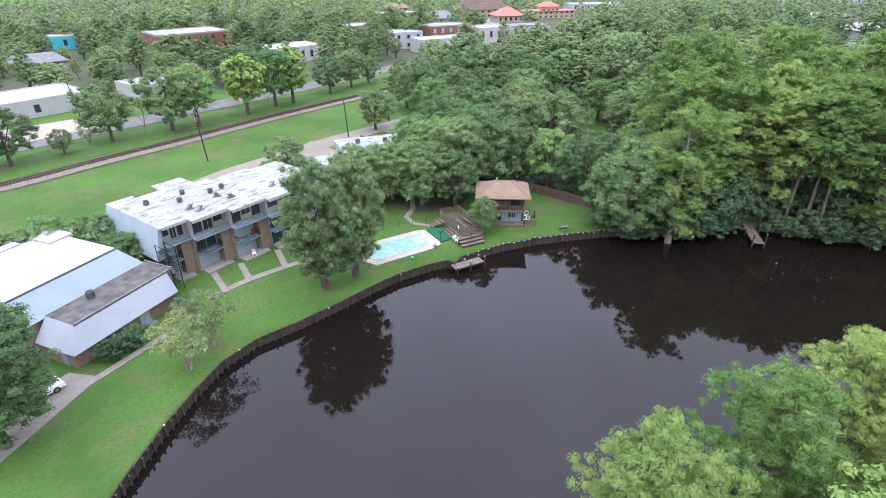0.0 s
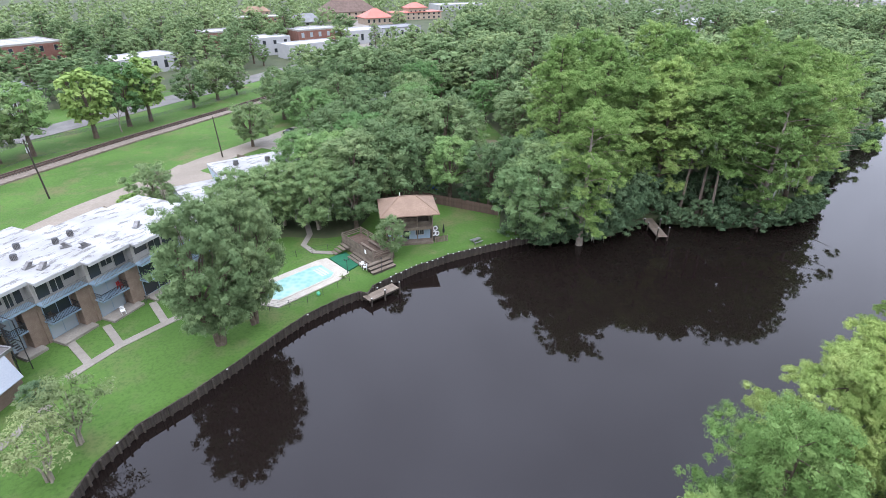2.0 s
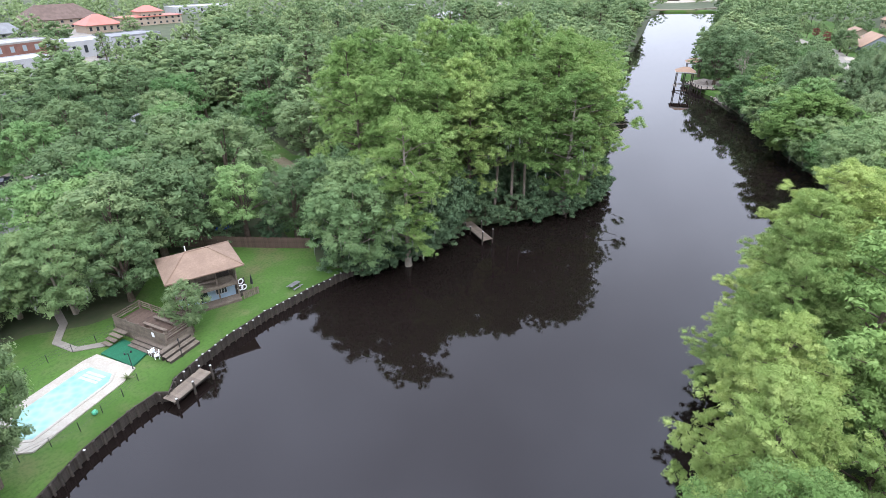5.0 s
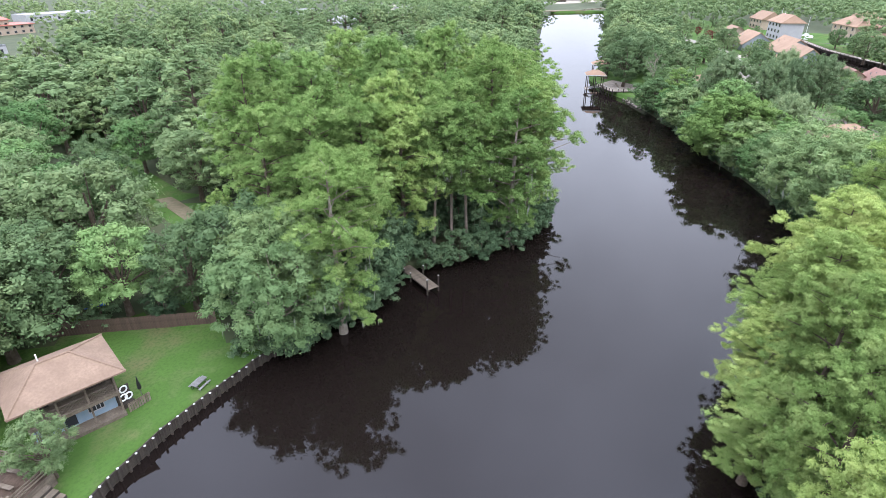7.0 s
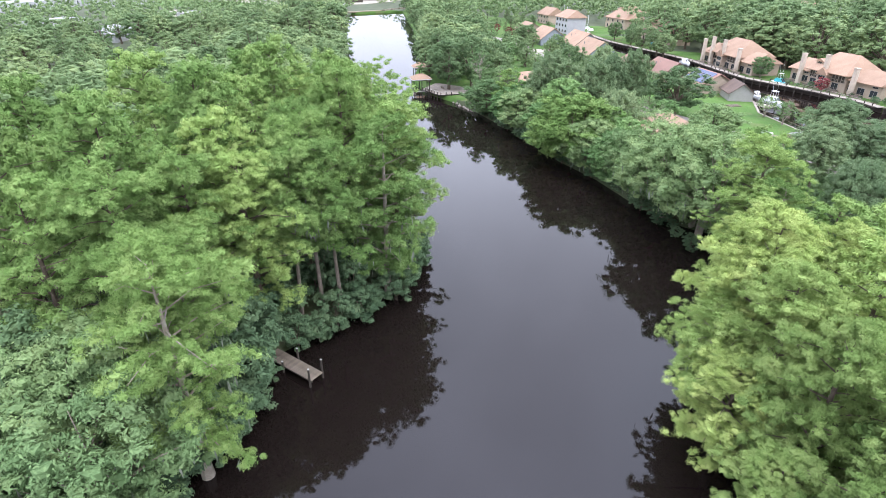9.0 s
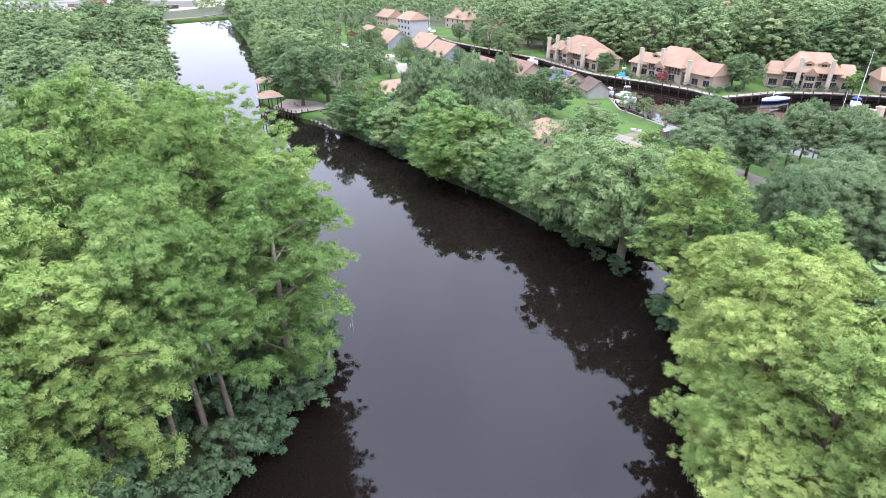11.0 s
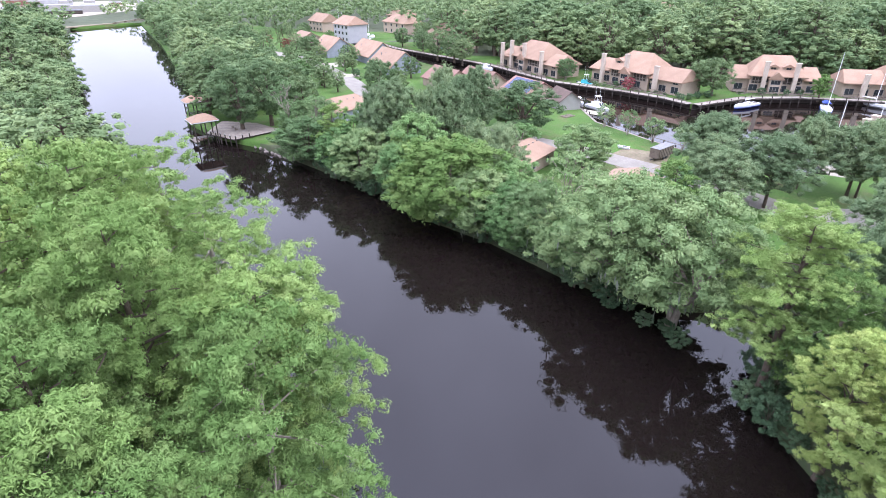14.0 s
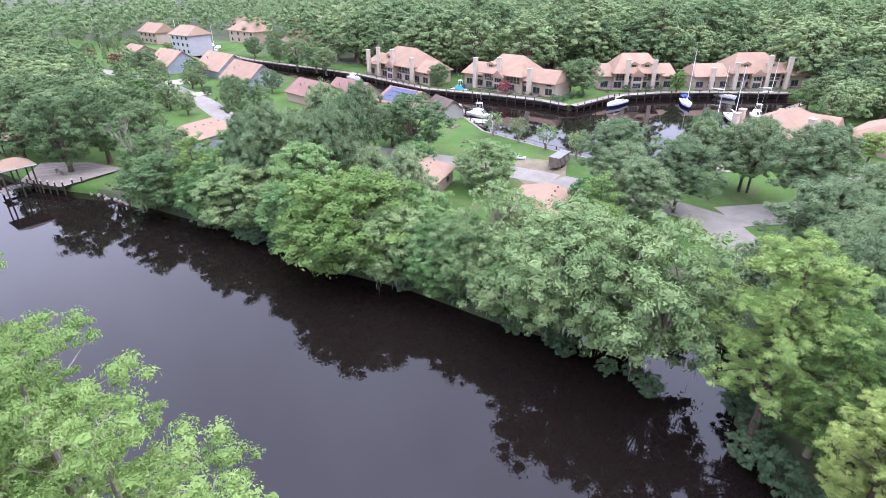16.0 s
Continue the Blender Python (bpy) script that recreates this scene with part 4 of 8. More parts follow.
# the three-storey block: local x runs along the front, -y looks to the river
APT = (-34.7, 67.2, 1.35, 52.0)
apt = thing("apartment_building", "three-storey tan brick apartment block with flat white roof and blue balconies", "apartment building", *APT)
BAYS = [(0.0, 3.6, 0.0), (3.6, 9.0, -1.3), (9.0, 14.6, -2.6), (14.6, 21.4, -3.6), (21.4, 26.5, -4.6)]
ROOF = 8.1
for i, (a, b, y) in enumerate(BAYS):
    back = y + 14.0
    part("wall", boxes((a, b, y + 1.2, back, -0.5, 5.3)), M_BRICK, apt, "tan brick wall")
    part("upper_wall", boxes((a, b, y + 0.9, back, 5.3, ROOF - 0.25)), M_CREAM, apt, "cream upper wall")
    # brick pier that stands forward between the bays
    part("pier", boxes((b - 1.5, b - 0.02, y + 0.1, y + 1.19, -0.5, 5.0)), M_BRICK, apt, "tan brick pier")
    part("roof_slab", boxes((a - (0.35 if i == 0 else 0), b + (0.02 if i < 4 else 0.35), y - 0.15, back + 0.3, ROOF - 0.25, ROOF + 0.02 * (i % 2))), M_WHITEROOF, apt, "flaking white roof")
    part("fascia", boxes((a, b, y - 0.19, y - 0.155, ROOF - 0.42, ROOF - 0.02)), M_WHITEWALL, apt)
    # top balcony along the whole bay
    part("balcony", boxes((a, b, y - 0.35, y + 0.9, 5.05, 5.3)), M_BLUEPAINT, apt, "blue-edged balcony floor")
    railing(apt, a + 0.02, b - 0.02, y - 0.3, 5.3, 0.95, M_STEEL)
    n = 3
    w = (b - a - 0.5) / n
    for j in range(n):
        x = a + 0.25 + j * w
        window(apt, x + 0.06, x + w - 0.06, 5.5 if (i + j) % 3 else 6.3, 7.55, y + 0.9, M_GLASS, M_CREAM, 1 if j == 1 else 0)
    # middle balcony and the doors below
    x0, x1 = a + 0.3, b - 1.6
    part("balcony", boxes((x0, x1, y - 0.2, y + 1.2, 2.5, 2.68)), M_BLUEPAINT, apt, "blue-edged balcony floor")
    railing(apt, x0 + 0.04, x1 - 0.04, y - 0.16, 2.68, 0.95, M_IRON, ends=1.3)
    window(apt, x0 + 0.15, x1 - 0.15, 2.7, 4.75, y + 1.2, M_GLASS if i % 2 else M_PALEGLASS, M_BLUEPAINT, 1, "sliding_door")
    window(apt, x0 + 0.15, x1 - 0.15, 0.05, 2.2, y + 1.2, M_PALEGLASS if i != 3 else M_GLASS, M_BLUEPAINT, 1, "sliding_door")
    part("patio", boxes((x0, x1 + 0.8, y - 1.0, y + 1.19, -0.3, 0.08)), M_CONCRETE, apt, "concrete patio slab")
part("roof_slab", boxes((7.3, 12.3, 11.0, 15.8, ROOF - 0.25, ROOF + 0.03)), M_WHITEROOF, apt)
part("wall", boxes((7.6, 12.0, 12.0, 15.5, -0.5, ROOF - 0.26)), M_CREAM, apt)
# sloping shingle skirt at the western end
bm = hull(bmesh.new(), [(-0.36, 0.2, ROOF - 0.05), (-0.36, 14, ROOF - 0.05), (-1.5, 14.3, 3.6), (-1.5, -0.2, 3.6), (-0.05, 0.2, ROOF - 0.3), (-0.05, 14, ROOF - 0.3), (-0.05, 14, 3.6), (-0.05, 0.2, 3.6)], [(0, 1, 2, 3), (4, 7, 6, 5), (0, 3, 7, 4), (1, 5, 6, 2), (0, 4, 5, 1), (3, 2, 6, 7)])
part("shingle_skirt", bm, M_BLUESHINGLE, apt, "pale blue shingled end slope")
for x, y in ((3.0, 9.0), (6.4, 6.0), (8.4, 8.6), (11.2, 5.6), (13.4, 6.0)):
    m = apt.matrix_world @ Vector((x, y, ROOF))
    condenser(*m, 52, 0.8)
for x, y in ((5.8, 2.6), (6.4, 1.0), (11.0, 3.6), (12.0, 1.6), (18.6, 0.4)):
    m = apt.matrix_world @ Vector((x, y, ROOF))
    roof_vent(*m, 52 + x * 30)


def fire_stair(x, y, z, rz):
    t = thing("fire_stair", "black iron outside stair at the end of the apartments", "staircase", x, y, z, rz)
    for lev in range(2):
        part("landing", boxes((-0.6, 0.6, -0.6, 0.6, 2.6 * (lev + 1) - 0.06, 2.6 * (lev + 1))), M_IRON, t)
        for i in range(13):
            h = lev * 2.6 + i * 0.2 + 0.1
            s = i * 0.22
            part("step", boxes((-0.55, -0.02, 0.6 - s - 0.13 - 0.6 * 0, 0.6 - s + 0.1, h, h + 0.03) if lev % 2 == 0 else (0.02, 0.55, -2.0 + s, -1.77 + s, h, h + 0.03)), M_IRON, t)
    for x0 in (-0.6, 0.6):
        for y0 in (-2.1, 0.6):
            part("post", boxes((x0 - 0.04, x0 + 0.04, y0 - 0.04, y0 + 0.04, -0.1, 6.3)), M_IRON, t)
    for h in (0.9, 3.5, 6.2):
        part("handrail", boxes((-0.64, -0.58, -2.1, 0.6, h, h + 0.05), (0.58, 0.64, -2.1, 0.6, h, h + 0.05)), M_IRON, t)
    return t


fire_stair(-34.6, 66.0, 1.35, 52)


def garden_chair(x, y, z, rz, material, label):
    t = thing("garden_chair", label, "chair", x, y, z, rz)
    part("seat", boxes((-0.25, 0.25, -0.25, 0.25, 0.42, 0.46)), material, t)
    bm = bmesh.new()
    for i in range(5):
        box(bm, -0.22 + i * 0.1, -0.16 + i * 0.1, 0.24, 0.28, 0.46, 0.9)
    box(bm, -0.26, 0.26, 0.235, 0.285, 0.9, 0.96)
    part("backrest", bm, material, t)
    for sx in (-0.23, 0.23):
        part("armrest", boxes((sx - 0.03, sx + 0.03, -0.24, 0.26, 0.64, 0.68)), material, t)
        for sy in (-0.22, 0.22):
            part("leg", boxes((sx - 0.025, sx + 0.025, sy - 0.025, sy + 0.025, 0, 0.42)), material, t)
    return t


p = apt.matrix_world @ Vector((11.0, -3.2, 0.08))
garden_chair(*p, 30, M_PLASTIC, "white plastic garden chair on a concrete patio")
p = apt.matrix_world @ Vector((12.4, -2.0, 2.69))
garden_chair(*p, 60, M_REDFAB, "red folding chair on a balcony")
p = apt.matrix_world @ Vector((4.6, -0.7, 2.69))
garden_chair(*p, 70, M_DARKWOOD, "dark chair on a balcony")
p = apt.matrix_world @ Vector((2.0, 0.4, 2.69))
garden_chair(*p, 70, M_DARKWOOD, "dark chair on a balcony")


def bicycle(x, y, z, rz):
    t = thing("bicycle", "dark bicycle leaning by a patio door", "bicycle", x, y, z, rz)
    for sx in (-0.5, 0.5):
        ring = [(sx + 0.33 * math.cos(a), 0, 0.34 + 0.33 * math.sin(a)) for a in [i * math.tau / 14 for i in range(15)]]
        part("wheel", tube(bmesh.new(), ring, [0.02] * 15, 5), M_BLACK, t)
    bm = bmesh.new()
    for a, b in (((-0.5, 0.34), (-0.1, 0.34)), ((-0.1, 0.34), (0.4, 0.85)), ((-0.5, 0.34), (-0.2, 0.8)), ((-0.2, 0.8), (0.4, 0.85)), ((0.5, 0.34), (0.4, 0.95)), ((-0.1, 0.34), (-0.25, 0.95))):
        tube(bm, [(a[0], 0, a[1]), (b[0], 0, b[1])], [0.02, 0.02], 5)
    part("frame", bm, M_IRON, t)
    part("saddle", boxes((-0.37, -0.13, -0.07, 0.07, 0.94, 0.99)), M_BLACK, t)
    part("handlebar", boxes((0.37, 0.42, -0.28, 0.28, 0.95, 0.98)), M_IRON, t)


p = apt.matrix_world @ Vector((14.2, -3.6, 0.02))
bicycle(*p, 80)


# the low annex and the tall block behind it
ANX = (-37.8, 48.4, 1.3, 65.0)
annex = thing("annex_building", "low brick annex with pale shingle slope and dark flat roof", "building", *ANX)
part("wall", boxes((0.3, 13.9, 0.4, 6.0, -0.6, 1.95)), M_BRICK, annex, "tan brick wall")
bm = hull(bmesh.new(), [(-0.1, -0.35, 2.0), (14.2, -0.35, 2.0), (14.6, 1.55, 4.3), (1.9, 1.55, 4.3), (-0.1, -0.25, 1.85), (14.2, -0.25, 1.85), (14.6, 1.8, 1.9), (1.9, 1.8, 1.9)], [(0, 1, 2, 3), (5, 4, 7, 6), (0, 4, 5, 1), (3, 2, 6, 7), (1, 5, 6, 2), (0, 3, 7, 4)])
part("shingle_skirt", bm, M_GREYSHINGLE, annex, "pale bluish shingle slope")
bm = hull(bmesh.new(), [(-0.1, -0.35, 2.0), (1.9, 1.55, 4.3), (1.9, 6.0, 4.3), (-0.1, 6.0, 2.0), (1.95, 1.6, 2.0), (1.95, 6.0, 2.0)], [(0, 1, 2, 3), (0, 3, 5, 4), (1, 4, 5, 2), (0, 4, 1), (3, 2, 5)])
part("shingle_skirt", bm, M_GREYSHINGLE, annex)
part("roof_slab", boxes((1.9, 15.6, 1.56, 6.3, 4.05, 4.28)), M_DARKROOF, annex, "dark patched felt roof")
for d in ((1.9, 15.6, 1.4, 1.56, 4.05, 4.4), (15.5, 15.7, 1.56, 6.3, 4.05, 4.4)):
    part("parapet", boxes(d), M_STEEL, annex)
part("wall", boxes((13.92, 15.4, 1.7, 6.0, -0.6, 4.04)), M_BRICK, annex)
window(annex, 8.7, 10.1, -0.1, 2.0, 0.4, M_PALEGLASS, M_WHITEWALL, 1, "double_door")
part("step", boxes((8.5, 10.3, -0.5, 0.38, -0.4, -0.05)), M_CONCRETE, annex)
part("door", boxes((0.22, 0.28, 1.6, 2.5, -0.1, 1.9)), M_BLUEPAINT, annex, "dark blue side door")
p = annex.matrix_world @ Vector((6.6, 4.7, 4.28))
condenser(*p, 65, 1.0, "pale round condenser on the dark flat roof")

BLK = (-37.8, 48.4, 1.3, 65.0)
block = thing("apartment_building", "tall block with bright white flat roof and pale blue shingle mansard", "apartment building", *BLK)
part("wall", boxes((-22, 13.0, 8.6, 22.5, -0.6, 6.5)), M_CREAM, block)
bm = hull(bmesh.new(), [(-22, 6.0, 4.1), (15.4, 6.0, 4.1), (13.6, 8.3, 6.72), (-22, 8.3, 6.72), (-22, 8.6, 4.1), (15.4, 8.6, 4.1), (13.6, 8.7, 6.6), (-22, 8.7, 6.6)], [(0, 1, 2, 3), (4, 7, 6, 5), (0, 4, 5, 1), (3, 2, 6, 7), (1, 5, 6, 2), (0, 3, 7, 4)])
part("shingle_skirt", bm, M_BLUESHINGLE, block, "pale blue shingle slope")
bm = hull(bmesh.new(), [(13.6, 8.3, 6.72), (15.4, 6.0, 4.1), (15.4, 22.5, 4.1), (13.6, 22.5, 6.72), (13.05, 8.65, 6.6), (13.05, 8.65, 4.1), (13.05, 22.5, 4.1), (13.05, 22.5, 6.6)], [(0, 1, 2, 3), (4, 7, 6, 5), (0, 4, 5, 1), (2, 6, 7, 3), (1, 5, 6, 2), (0, 3, 7, 4)])
part("shingle_skirt", bm, M_BLUESHINGLE, block)
part("wall", boxes((-22, 14.5, 6.4, 8.55, -0.6, 4.05)), M_BRICK, block)
part("roof_slab", boxes((-22, 13.6, 8.3, 20.5, 6.5, 6.8)), M_PLAINWHITE, block, "bright white membrane roof")
for a, b, c, d, h in ((-22, 3.0, 20.5, 22.8, 6.82), (5.5, 9.5, 20.5, 22.0, 7.0), (11.0, 14.2, 17.0, 21.0, 7.05)):
    part("roof_slab", boxes((a, b, c, d, h - 0.4, h)), M_PLAINWHITE, block)
part("roof_edge", boxes((-22, 13.6, 8.2, 8.3, 6.55, 6.86)), M_STEEL, block)
for x, y in ((4.6, 11.6), (6.2, 10.8)):
    p = block.matrix_world @ Vector((x - 6, y, 6.8))
    condenser(*p, 65, 1.15, "pale round condenser on the white roof")

# the further block behind the pool trees
blk2 = thing("apartment_building", "stepped block with white roofs and blue shingle sides behind trees", "apartment building", -19.5, 97.5, 1.35, 20)
part("wall", boxes((0, 7.0, 0.6, 9, -0.5, 4.4)), M_CREAM, blk2)
part("roof_slab", boxes((-0.6, 7.2, -0.2, 9.4, 4.4, 4.75)), M_WHITEROOF, blk2, "white flat roof")
part("shingle_skirt", hull(bmesh.new(), [(-0.6, -0.2, 4.4), (-1.3, -0.6, 1.6), (-1.3, 9.4, 1.6), (-0.6, 9.4, 4.4), (-0.02, 0, 4.4), (-0.02, 0, 1.6), (-0.02, 9.4, 1.6), (-0.02, 9.4, 4.4)], [(0, 3, 2, 1), (4, 5, 6, 7), (0, 1, 5, 4), (2, 3, 7, 6), (0, 4, 7, 3), (1, 2, 6, 5)]), M_BLUESHINGLE, blk2)
window(blk2, 0.6, 6.4, 2.6, 4.2, 0.6, M_GLASS, M_SKYPAINT, 4)
part("wall", boxes((7.01, 22, 1.5, 13, -0.5, 6.0)), M_CREAM, blk2)
part("roof_slab", boxes((6.4, 22.6, 0.6, 13.6, 6.0, 6.4)), M_WHITEROOF, blk2, "white flat roof")
part("shingle_skirt", hull(bmesh.new(), [(6.4, 0.6, 6.0), (6.1, 0.3, 4.78), (6.1, 9.2, 4.78), (6.4, 13.6, 6.0), (7.0, 1.4, 6.0), (7.0, 1.4, 4.78), (7.0, 9.2, 4.78), (7.0, 13.6, 6.0)], [(0, 3, 2, 1), (4, 5, 6, 7), (0, 1, 5, 4), (2, 3, 7, 6), (0, 4, 7, 3), (1, 2, 6, 5)]), M_BLUESHINGLE, blk2)
for j in range(4):
    window(blk2, 7.5 + j * 3.6, 10.6 + j * 3.6, 3.2, 5.6, 1.5, M_GLASS, M_CREAM, 1)
    window(blk2, 7.5 + j * 3.6, 10.6 + j * 3.6, 0.1, 2.3, 1.5, M_PALEGLASS, M_BLUEPAINT, 1, "sliding_door")
for x, y in ((10.5, 9.5), (16, 8.5)):
    p = blk2.matrix_world @ Vector((x, y, 6.4))
    condenser(*p, 20)

# ---- pavilion, pool, decks ----
def hip_roof(bm, x0, x1, y0, y1, z, rise, ridge0, ridge1, thick=0.16):
    """A hip roof over a rectangle, its ridge along x from ridge0 to ridge1."""
    ym = (y0 + y1) / 2
    hull(bm, [(x0, y0, z), (x1, y0, z), (x1, y1, z), (x0, y1, z), (ridge0, ym, z + rise), (ridge1, ym, z + rise), (x0, y0, z - thick), (x1, y0, z - thick), (x1, y1, z - thick), (x0, y1, z - thick)],
         [(0, 1, 5, 4), (1, 2, 5), (2, 3, 4, 5), (3, 0, 4), (0, 6, 7, 1), (1, 7, 8, 2), (2, 8, 9, 3), (3, 9, 6, 0), (9, 8, 7, 6)])
    return bm


def ridge_caps(parent, corners, material):
    for a, b in corners:
        part("ridge_cap", tube(bmesh.new(), [a, b], [0.1, 0.1], 6), material, parent)


PAV = (10.1, 84.65, 1.35, -6.0)
pav = thing("pavilion", "two-storey timber pool house with tan hip roof and lattice balcony", "pavilion", *PAV)
W, D = 6.8, 5.0
part("wall", boxes((0, W, 0, D, -0.4, 2.25)), M_SKYPAINT, pav, "pale blue ground-floor wall")
part("foundation", boxes((-0.1, W + 0.1, -0.1, D + 0.1, -0.5, 0.25)), M_BRICK, pav)
part("porch", boxes((-0.5, W + 0.2, -1.5, -0.1, -0.4, 0.28)), M_WOOD, pav, "grey timber porch step")
part("floor_beam", boxes((-0.2, W + 0.2, -1.1, D + 0.2, 2.25, 2.6)), M_WOOD, pav)
for i in range(14):
    part("plank", boxes((-0.2 + i * 0.515, 0.3 + i * 0.515, -1.12, -0.1, 2.6, 2.64)), M_WOOD, pav)
part("upper_wall", boxes((0.3, W - 0.3, 1.2, D, 2.6, 4.9)), M_DARKWOOD, pav, "dark recessed upper wall")
for x in (-0.1, W * 0.33, W * 0.67, W + 0.1):
    part("post", boxes((x - 0.08, x + 0.08, -1.05, -0.89, 2.6, 4.95)), M_WOOD, pav)
    part("post", boxes((x - 0.08, x + 0.08, -1.05, -0.89, 0.2, 2.25)), M_WOOD, pav)
for y in (2.0, D):
    part("post", boxes((W + 0.02, W + 0.18, y - 0.08, y + 0.08, -0.2, 4.95)), M_WOOD, pav)


def lattice(parent, a, b, z0, z1, step=0.3):
    """A crossed-lath panel between two plan points."""
    a, b = Vector((*a, 0)), Vector((*b, 0))
    d = (b - a).length
    bm = bmesh.new()
    k = int(d / step)
    for i in range(-3, k + 1):
        for s in (1, -1):
            x0, x1 = (i * step, i * step + (z1 - z0)) if s > 0 else (i * step + (z1 - z0), i * step)
            x0, x1 = max(0, min(d, x0)), max(0, min(d, x1))
            if abs(x1 - x0) > 0.1:
                p, q = a + (b - a) * x0 / d, a + (b - a) * x1 / d
                tube(bm, [(p.x, p.y, z0 + (0 if True else 0)), (q.x, q.y, z0 + abs(x1 - x0))], [0.025, 0.025], 4)
    p = part("lattice", bm, M_WOOD, parent)
    for z in (z0 - 0.04, z1):
        part("rail", tube(bmesh.new(), [(a.x, a.y, z), (b.x, b.y, z)], [0.05, 0.05], 4), M_WOOD, parent)
    return p


lattice(pav, (-0.15, -1.0), (W + 0.15, -1.0), 2.7, 3.6)
lattice(pav, (W + 0.12, -1.0), (W + 0.12, D), 2.7, 3.6)
window(pav, 2.3, 3.4, 0.3, 2.15, 0.0, M_GLASS, M_BLUEPAINT, 0, "door")
window(pav, 4.3, 5.7, 0.9, 2.0, 0.0, M_GLASS, M_WHITEWALL, 3)
window(pav, 0.4, 1.6, 0.9, 2.0, 0.0, M_GLASS, M_WHITEWALL, 3)
part("roof", hip_roof(bmesh.new(), -1.15, W + 1.15, -1.9, D + 0.7, 5.1, 1.75, 2.1, W - 2.1), M_TANROOF, pav, "tan shingle hip roof")
ym = (D - 1.2) / 2
ridge_caps(pav, [((-1.15, -1.9, 5.1), (2.1, ym, 6.85)), ((W + 1.15, -1.9, 5.1), (W - 2.1, ym, 6.85)), ((W + 1.15, D + 0.7, 5.1), (W - 2.1, ym, 6.85)), ((2.1, ym, 6.85), (W - 2.1, ym, 6.85))], M_TANROOF)
part("vent_pipe", tube(bmesh.new(), [(2.4, 3.6, 5.6), (2.4, 3.6, 6.8)], [0.07, 0.07], 8), M_PLASTIC, pav, "white vent pipe")
part("bench", boxes((1.8, 4.6, -0.3, 0.4, 3.0, 3.15), (1.8, 4.6, 0.4, 0.5, 3.15, 3.7)), M_WOOD, pav, "grey bench on the balcony")

# things beside the pavilion
t = thing("life_rings", "white plastic pool rings hung at the pavilion's corner", "pool ring", 17.3, 83.6, 1.3, 10)
for i, (x, z) in enumerate(((0, 1.2), (0.55, 1.0), (0.3, 1.9))):
    ring = [(x + 0.34 * math.cos(a), 0.12 * i, z + 0.34 * math.sin(a)) for a in [k * math.tau / 14 for k in range(15)]]
    part("ring", tube(bmesh.new(), ring, [0.075] * 15, 7), M_PLASTIC, t)
part("stand", boxes((-0.5, 0.9, 0.35, 0.42, 0, 2.2), (-0.3, 0.8, -0.2, 0.34, 0, 0.5)), M_DARKWOOD, t)
t = thing("fence", "short grey timber fence by the pavilion", "fence", 17.2, 82.6, 1.3, 5)
for i in range(9):
    part("slat", boxes((i * 0.24, i * 0.24 + 0.18, -0.02, 0.02, 0, 1.05)), M_WOOD, t)
part("rail", boxes((0, 2.2, 0.02, 0.07, 0.75, 0.85)), M_WOOD, t)
t = thing("garden_umbrella", "closed black garden umbrella beside the pavilion", "umbrella", 19.0, 84.2, 1.3)
part("pole", tube(bmesh.new(), [(0, 0, 0), (0, 0, 2.3)], [0.03, 0.03], 6), M_STEEL, t)
part("canopy", tube(bmesh.new(), [(0, 0, 0.9), (0, 0, 1.3), (0, 0, 2.4)], [0.2, 0.17, 0.02], 8), M_IRON, t)


def picnic_table(x, y, rz, material, label):
    t = thing("picnic_table", label, "picnic table", x, y, land(x, y), rz)
    t.scale = (0.85, 0.85, 0.9)
    for i in range(5):
        part("board", boxes((-0.95, 0.95, -0.4 + i * 0.16, -0.26 + i * 0.16, 0.72, 0.76)), material, t)
    for s in (-1, 1):
        part("bench", boxes((-0.95, 0.95, s * 0.75 - 0.14, s * 0.75 + 0.14, 0.42, 0.46)), material, t)
        for y0 in (-1, 1):
            part("leg", tube(bmesh.new(), [(s * 0.65, y0 * 0.62, 0), (s * 0.65, y0 * 0.2, 0.72)], [0.05, 0.05], 4), material, t)
        part("brace", boxes((s * 0.65 - 0.03, s * 0.65 + 0.03, -0.75, 0.75, 0.36, 0.42)), material, t)
    return t


picnic_table(23.4, 80.9, 20, M_STEEL, "weathered grey picnic table on the lawn near the bulkhead")

# pool
POOL = thing("swimming_pool", "turquoise swimming pool in a pale concrete surround", "swimming pool", -3.2, 76.4, 1.32, 30)
part("surround", prism(bmesh.new(), [(-7.6, 0.6), (-7.4, -1.4), (-6.2, -3.6), (3.5, -3.5), (5.6, -2.8), (5.8, 3.0), (4.4, 3.4), (-4.6, 3.5)], -0.5, 0.1), M_POOLDECK, POOL)
part("coping", prism(bmesh.new(), [(-6.5, 0.3), (-6.3, -1.0), (-5.4, -2.5), (3.0, -2.4), (4.2, -1.6), (4.2, 1.8), (3.0, 2.4), (-3.8, 2.5)], 0.09, 0.15), M_POOLDECK, POOL, "pale concrete coping")
part("water", prism(bmesh.new(), [(-6.2, 0.2), (-6.0, -0.9), (-5.2, -2.2), (2.9, -2.1), (3.9, -1.4), (3.9, 1.6), (2.9, 2.1), (-3.7, 2.2)], 0.08, 0.16), M_POOL, POOL, "turquoise pool water")
for i in range(3):
    part("step", boxes((3.05 - i * 0.45, 3.4 - i * 0.45, -1.2, 1.3, 0.1, 0.166 - i * 0.001)), M_WHITEWALL, POOL, "pale pool step")
